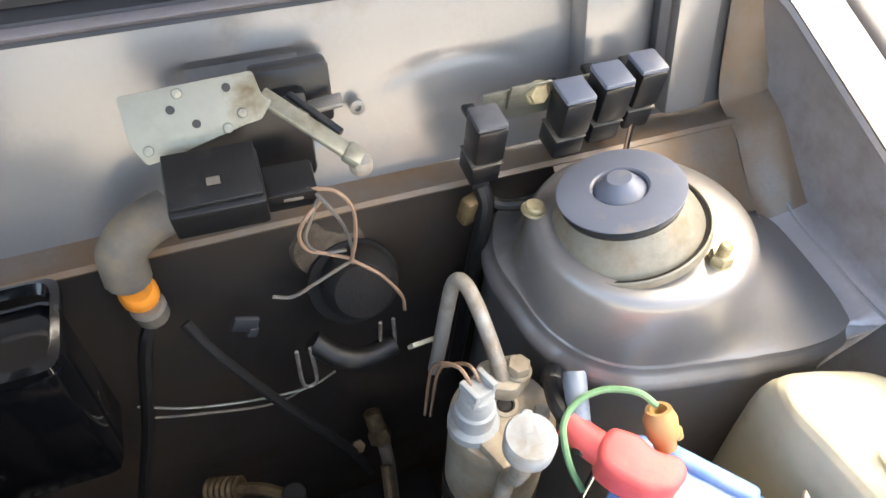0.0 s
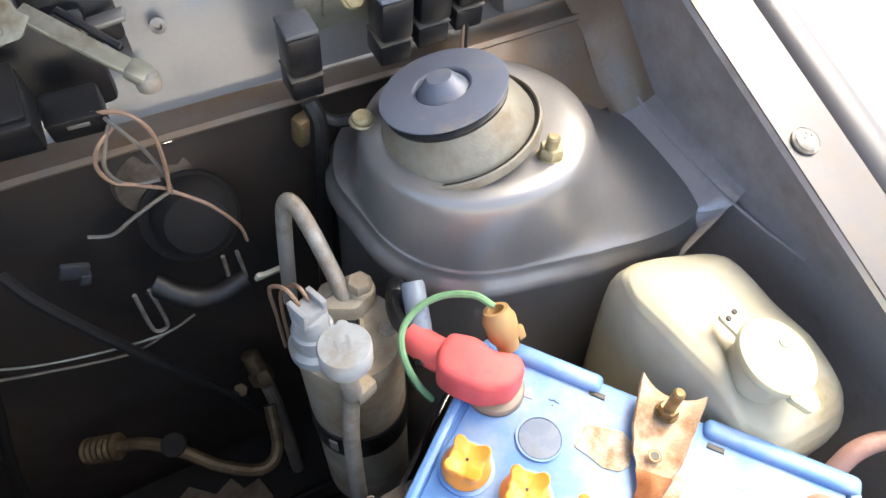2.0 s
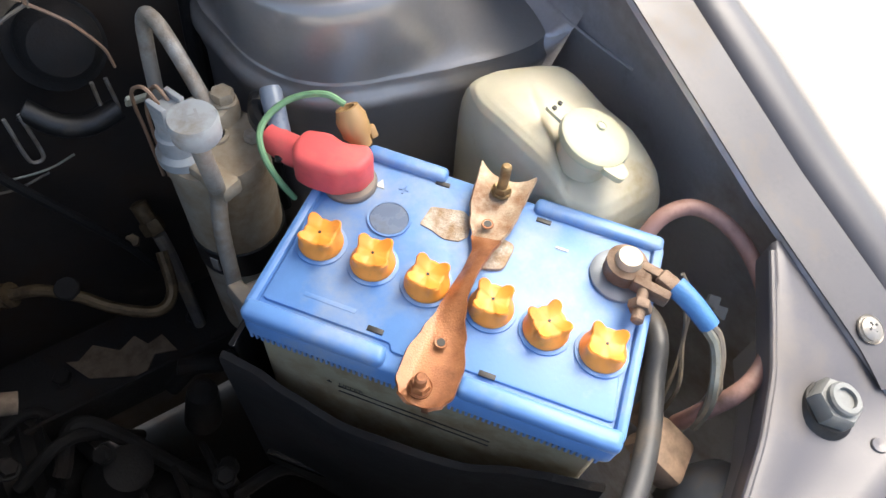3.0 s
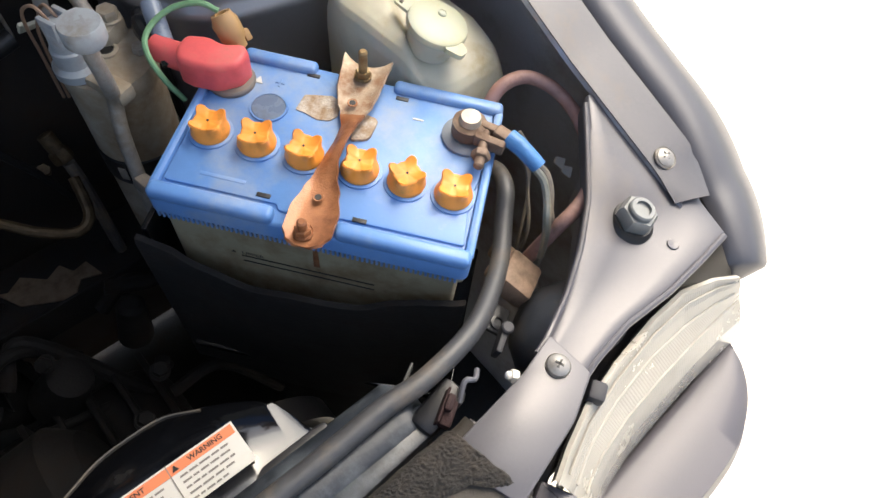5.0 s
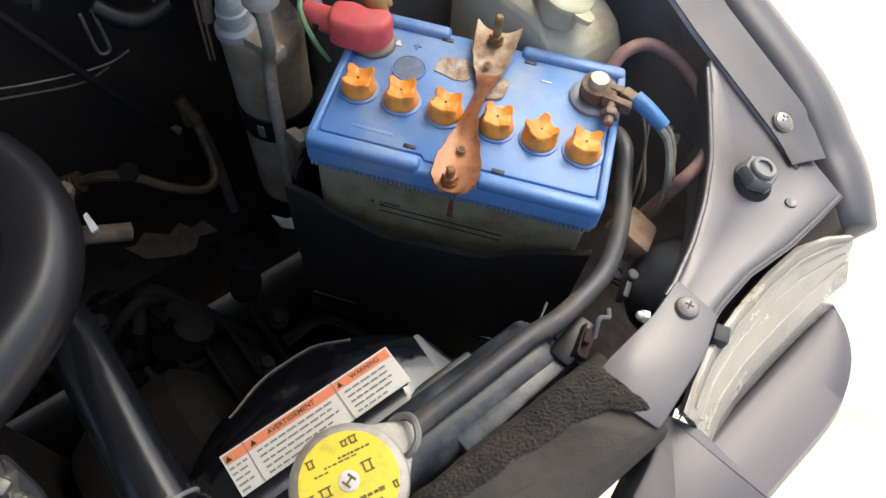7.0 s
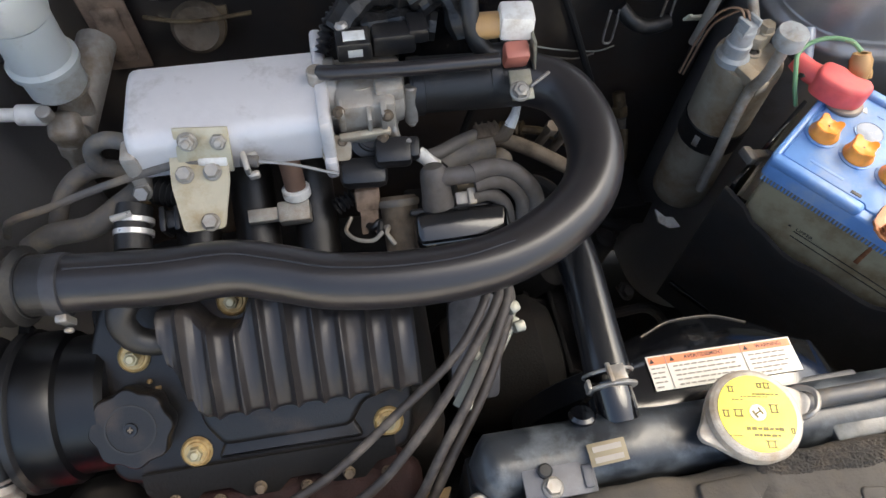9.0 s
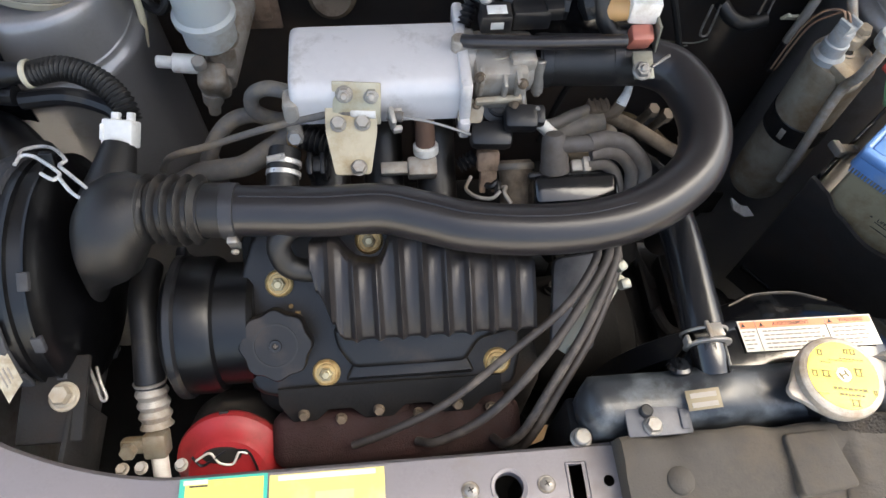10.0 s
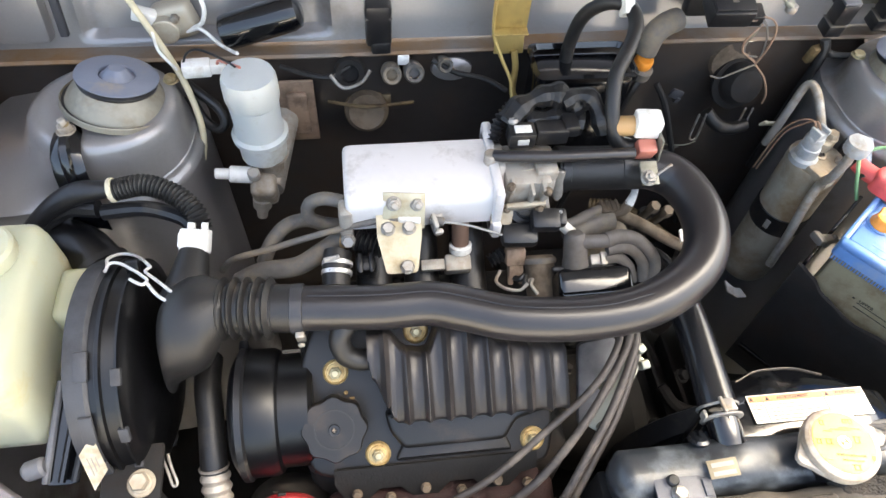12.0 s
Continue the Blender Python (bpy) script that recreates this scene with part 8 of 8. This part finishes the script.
def make_heater_fittings():
    ob = thing("heater_fittings", (-.14, .49, .90), "dusty heater pipe stubs and clamps on the firewall", "heater fittings")
    for x, z, r, y in ((-.170, .940, .017, .492), (-.128, .945, .0105, .482), (-.105, .946, .0105, .482), (-.072, .948, .008, .49)):
        part("stub", mv(lathe([(r * .6, -.01), (r, -.008), (r, .018), (r * .85, .022), (r * .55, .020), (r * .5, .012), (0, .012)], 24), along((x, y + .016, z - .004), (x, y - .004, z + .008))), HOSE_GREY if r < .012 else DARK, ob)
    part("big_stub", mv(lathe([(.016, -.01), (.022, -.006), (.023, .014), (.019, .020), (.012, .018), (0, .016)], 28), along((-.155, .505, .888), (-.155, .478, .902))), DULL_BROWN, ob)
    part("stub_clamp", mv(join(lathe([(.0228, .002), (.0242, .003), (.0242, .009), (.0228, .010)], 28, False), at(rbox(.010, .012, .008, .001), .022, .010, .006)), along((-.155, .505, .888), (-.155, .478, .902))), LINE, ob)
    part("clip", tube([(-.190, .480, .955), (-.178, .472, .945), (-.160, .472, .950), (-.150, .476, .962)], .0018, 8), STEEL, ob)
    part("bar", tube([(-.195, .488, .914), (-.155, .476, .915), (-.105, .484, .912)], .0020, 8), LINE, ob)
    part("white_patch", at(rbox(.012, .002, .012, .001), -.115, .497, .957), WHITE, ob)
    part("gasket_plate", at(join(rbox(.038, .004, .088, .004, 3), at(rbox(.022, .008, .060, .006, 3), 0, -.004, 0)), -.228, .503, .889, 3), BEIGE_PLUG, ob, "dusty brown cover plate")
    part("cable", tube([(-.24, .5, .952), (-.21, .492, .946), (-.19, .49, .945), (-.17, .5, .95)], .0028, 8), RUBBER, ob)
    part("cable", tube([(-.085, .498, .955), (-.06, .49, .944), (-.03, .485, .938), (-.008, .475, .93)], .0030, 8), RUBBER, ob)
    part("oval_boss", mv(lathe([(.02, -.006), (.018, .004), (.012, .007), (0, .008)], 24), along((-.062, .513, .932), (-.062, .49, .938)) @ Matrix.Diagonal((1.2, .7, 1, 1))), PAINT, ob)
    return ob


make_heater_fittings()

lh = thing("engine_harness", (-.36, .34, .92), "black corrugated wiring loom curving over the air cleaner", "harness")
part("loom", corrugated([(-.378, .344, .951), (-.350, .343, .957), (-.325, .334, .953), (-.309, .320, .945), (-.304, .308, .935)], .0088, .0010, .0034, 14), RUBBER, lh)
part("loom", tube([(-.46, .33, .915), (-.435, .340, .935), (-.412, .345, .947), (-.390, .345, .952), (-.375, .344, .952)], lambda s: .007 + .003 * math.sin(3 * s) ** 2, 12), BLACK, lh)
part("tie", mv(disc(.0108, .0045, .001), along((-.3795, .344, .9515), (-.372, .3442, .9525))), CREAM, lh, "cream plastic tie")
part("sheath", tube([(-.392, .340, .928), (-.355, .338, .932), (-.325, .328, .930), (-.313, .318, .928)], .0072, 10), BLACK, lh)
part("taped_arm", tube([(-.470, .31, .89), (-.448, .335, .915), (-.422, .344, .93), (-.395, .341, .932)], .008, 10), BLACK, lh)
ts = thing("tower_strap", (-.42, .40, .93), "shiny black plastic bracket bolted on the strut tower", "bracket")
part("arm", thick(loft([[(x - w, y, z - .002), (x - w * .6, y, z + .001), (x, y, z + .0022), (x + w * .6, y, z + .001), (x + w, y, z - .002)] for x, y, z, w in
     ((-.4180, .4090, .9700, .009), (-.4178, .3985, .9705, .012), (-.4170, .3840, .9705, .0125), (-.4160, .3730, .9665, .013), (-.4145, .3640, .9560, .0135), (-.4130, .3570, .9380, .014), (-.4120, .3510, .9180, .014), (-.4110, .3480, .8950, .014))], closed=False), .002), BLACK_GLOSS, ts, smooth=60)
part("arm_rib", thick(loft([[(x - .005, y, z + .0022), (x - .003, y, z + .006), (x + .003, y, z + .006), (x + .005, y, z + .0022)] for x, y, z in ((-.4170, .3860, .9700), (-.4160, .3740, .9670), (-.4148, .3650, .9575), (-.4132, .3580, .9400))], closed=False), .001), BLACK_GLOSS, ts)
part("arm_nut", at(join(disc(.0085, .0015), at(hexnut(.0065, .006), 0, 0, .001), at(disc(.0035, .011), 0, 0, .002)), -.4180, .3985, .9715), CAST, ts, "grey zinc nut on a stud")
lb = thing("left_mount", (-.35, .12, .80), "dark rusty bracket with a large bolt by the crossrail", "bracket")
part("plate", at(rbox(.046, .062, .006, .002), -.360, .122, .853, 10), DARK, lb)
part("wall", at(rbox(.004, .05, .06, .001), -.347, .10, .825), DARK, lb)
part("washer", at(disc(.0108, .0016), -.3515, .122, .8565, 12), DUSTY_ALU, lb)
part("bolt", at(join(disc(.0085, .002), at(hexnut(.0072, .007), 0, 0, .002)), -.3515, .122, .858, 12), DUSTY_ALU, lb, "large zinc bolt")
part("hairpin", tube([(-.338, .148, .845), (-.334, .136, .842), (-.330, .126, .838), (-.333, .124, .838), (-.337, .134, .842), (-.342, .146, .847)], .0013, 8), STEEL, lb, "bright hairpin clip")
# White piece added in place of sunlit ground seen through a gap.
solo("ground_gap", mv(prism(rounded([(-.0125, .0125), (-.0025, .0025), (.006, .001), (.013, -.0106), (.0012, -.0106), (-.0106, -.0025)], .001), 0, .004), pose(.2935, .348, .700, 28, 0, 0)), WHITE, "small white piece in place of sunlit ground through a gap low in the bay", "clip")


# ---- low in the bay ----
lf = thing("brake_line", (.2, .44, .66), "dull brass pipe union and bent metal line low behind the engine", "pipe")
part("union", mv(corrugated([(0, 0, 0), (0, 0, .013), (0, 0, .026)], .0095, .0006, .005, 20), along((.136, .485, .718), (.158, .474, .727))), LINE, lf)
part("line", tube([(.158, .474, .727), (.178, .464, .731), (.200, .446, .730), (.220, .428, .721), (.246, .416, .711), (.262, .424, .716), (.268, .45, .735)], .0048, 10), LINE, lf)
part("bracket_nut", at(disc(.009, .006), .196, .452, .734, 20), DARK, lf)
un = thing("pipe_union", (.27, .475, .66), "dusty hex union with a metal pipe low on the bulkhead", "pipe")
part("nut", mv(join(hexnut(.0095, .012), at(disc(.007, .02), 0, 0, .008)), along((.271, .472, .733), (.268, .486, .755))), LINE, un)
part("pipe", tube([(.272, .470, .732), (.273, .462, .71), (.272, .45, .67), (.27, .44, .60)], .0055, 10), HOSE_GREY, un)
part("side_nut", at(hexnut(.006, .008), .252, .476, .728, 30), LINE, un)
# Brown piece added where lit ground shows through from below.
solo("ground_patch", prism(rounded([(.200 + 1.55 * (x - .198), .442 + 1.55 * (y - .438)) for x, y in [(.170, .452), (.178, .436), (.205, .422), (.214, .432), (.226, .428), (.222, .442), (.213, .440), (.208, .449), (.198, .444), (.186, .455), (.176, .449)]], .001, 2), .622, .6235), DULL_BROWN, "flat brown piece in place of lit ground seen low in the bay", "card")
# Rail added under the brown piece to carry it.
sr = thing("support_rail", (.17, .45, .59), "dark oily subframe rail below the bulkhead", "rail")
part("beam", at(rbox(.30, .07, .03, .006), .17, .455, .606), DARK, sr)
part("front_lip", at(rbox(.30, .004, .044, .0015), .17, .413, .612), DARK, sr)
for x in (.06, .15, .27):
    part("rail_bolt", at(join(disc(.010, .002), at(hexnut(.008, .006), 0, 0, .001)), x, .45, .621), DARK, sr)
solo("drive_boot", corrugated([(-.02, .41, .60), (.05, .405, .61), (.12, .40, .60)], .032, .004, .016, 24), RUBBER, "black ribbed drive shaft boot low in the bay", "rubber boot")
hb = thing("bulb_housing", (.45, .10, .80), "dark grey round bulb housing with a tan plug", "bulb housing")
part("bucket", mv(lathe([(.040, -.03), (.040, -.01), (.035, .008), (.024, .020), (.014, .024), (0, .025)], 36), along((.450, .072, .828), (.434, .100, .838))), SLATE, hb)
part("plug", mv(join(rbox(.030, .018, .026, .004), at(rbox(.014, .012, .018, .004), -.010, 0, .016), at(rbox(.010, .010, .014, .003), .009, .001, .014)), along((.449, .110, .846), (.444, .124, .852)) @ pose(0, 0, .002, 0, 0, 12)), BEIGE_PLUG, hb, "dull beige bulb plug")
part("ear", mv(join(rbox(.020, .014, .004, .0015), at(lathe([(.0045, .002), (.0050, .004), (.0030, .0046), (.0028, .003)], 16), -.003, 0, 0)), pose(.418, .098, .846, 20, 0, 30)), BLACK, hb)
part("ear", at(join(rbox(.020, .004, .012, .001), at(disc(.004, .003), .006, 0, .006)), .402, .082, .866, 10, 0, 30), SEAL, hb)
# White pieces added for the light that shows through a hole here.
wc = thing("gap_light", (.553, .166, .82), "two small white pieces in place of light through a hole deep beside the battery", "clip")
for dx, dy, dz in ((0, 0, .004), (.003, -.007, -.002)):
    part("gap_patch", mv(prism(rounded([(-.004, -.0045), (.0045, -.003), (.003, .0045), (-.002, .004)], .001), 0, .003), pose(.553 + dx, .168 + dy, .828 + dz, 20, -30, 25)), WHITE, wc)
rod1 = thing("lead_wire", (.46, .14, .8), "thin loose wires hanging between battery and headlamp", "wires")
for a in (0, .006):
    part("wire", tube([(.494 + a, .176, .898), (.497 + a, .165, .885), (.494, .152, .865), (.482, .140 - a, .845), (.47, .13, .81)], .0013, 6), HOSE_GREY, rod1)
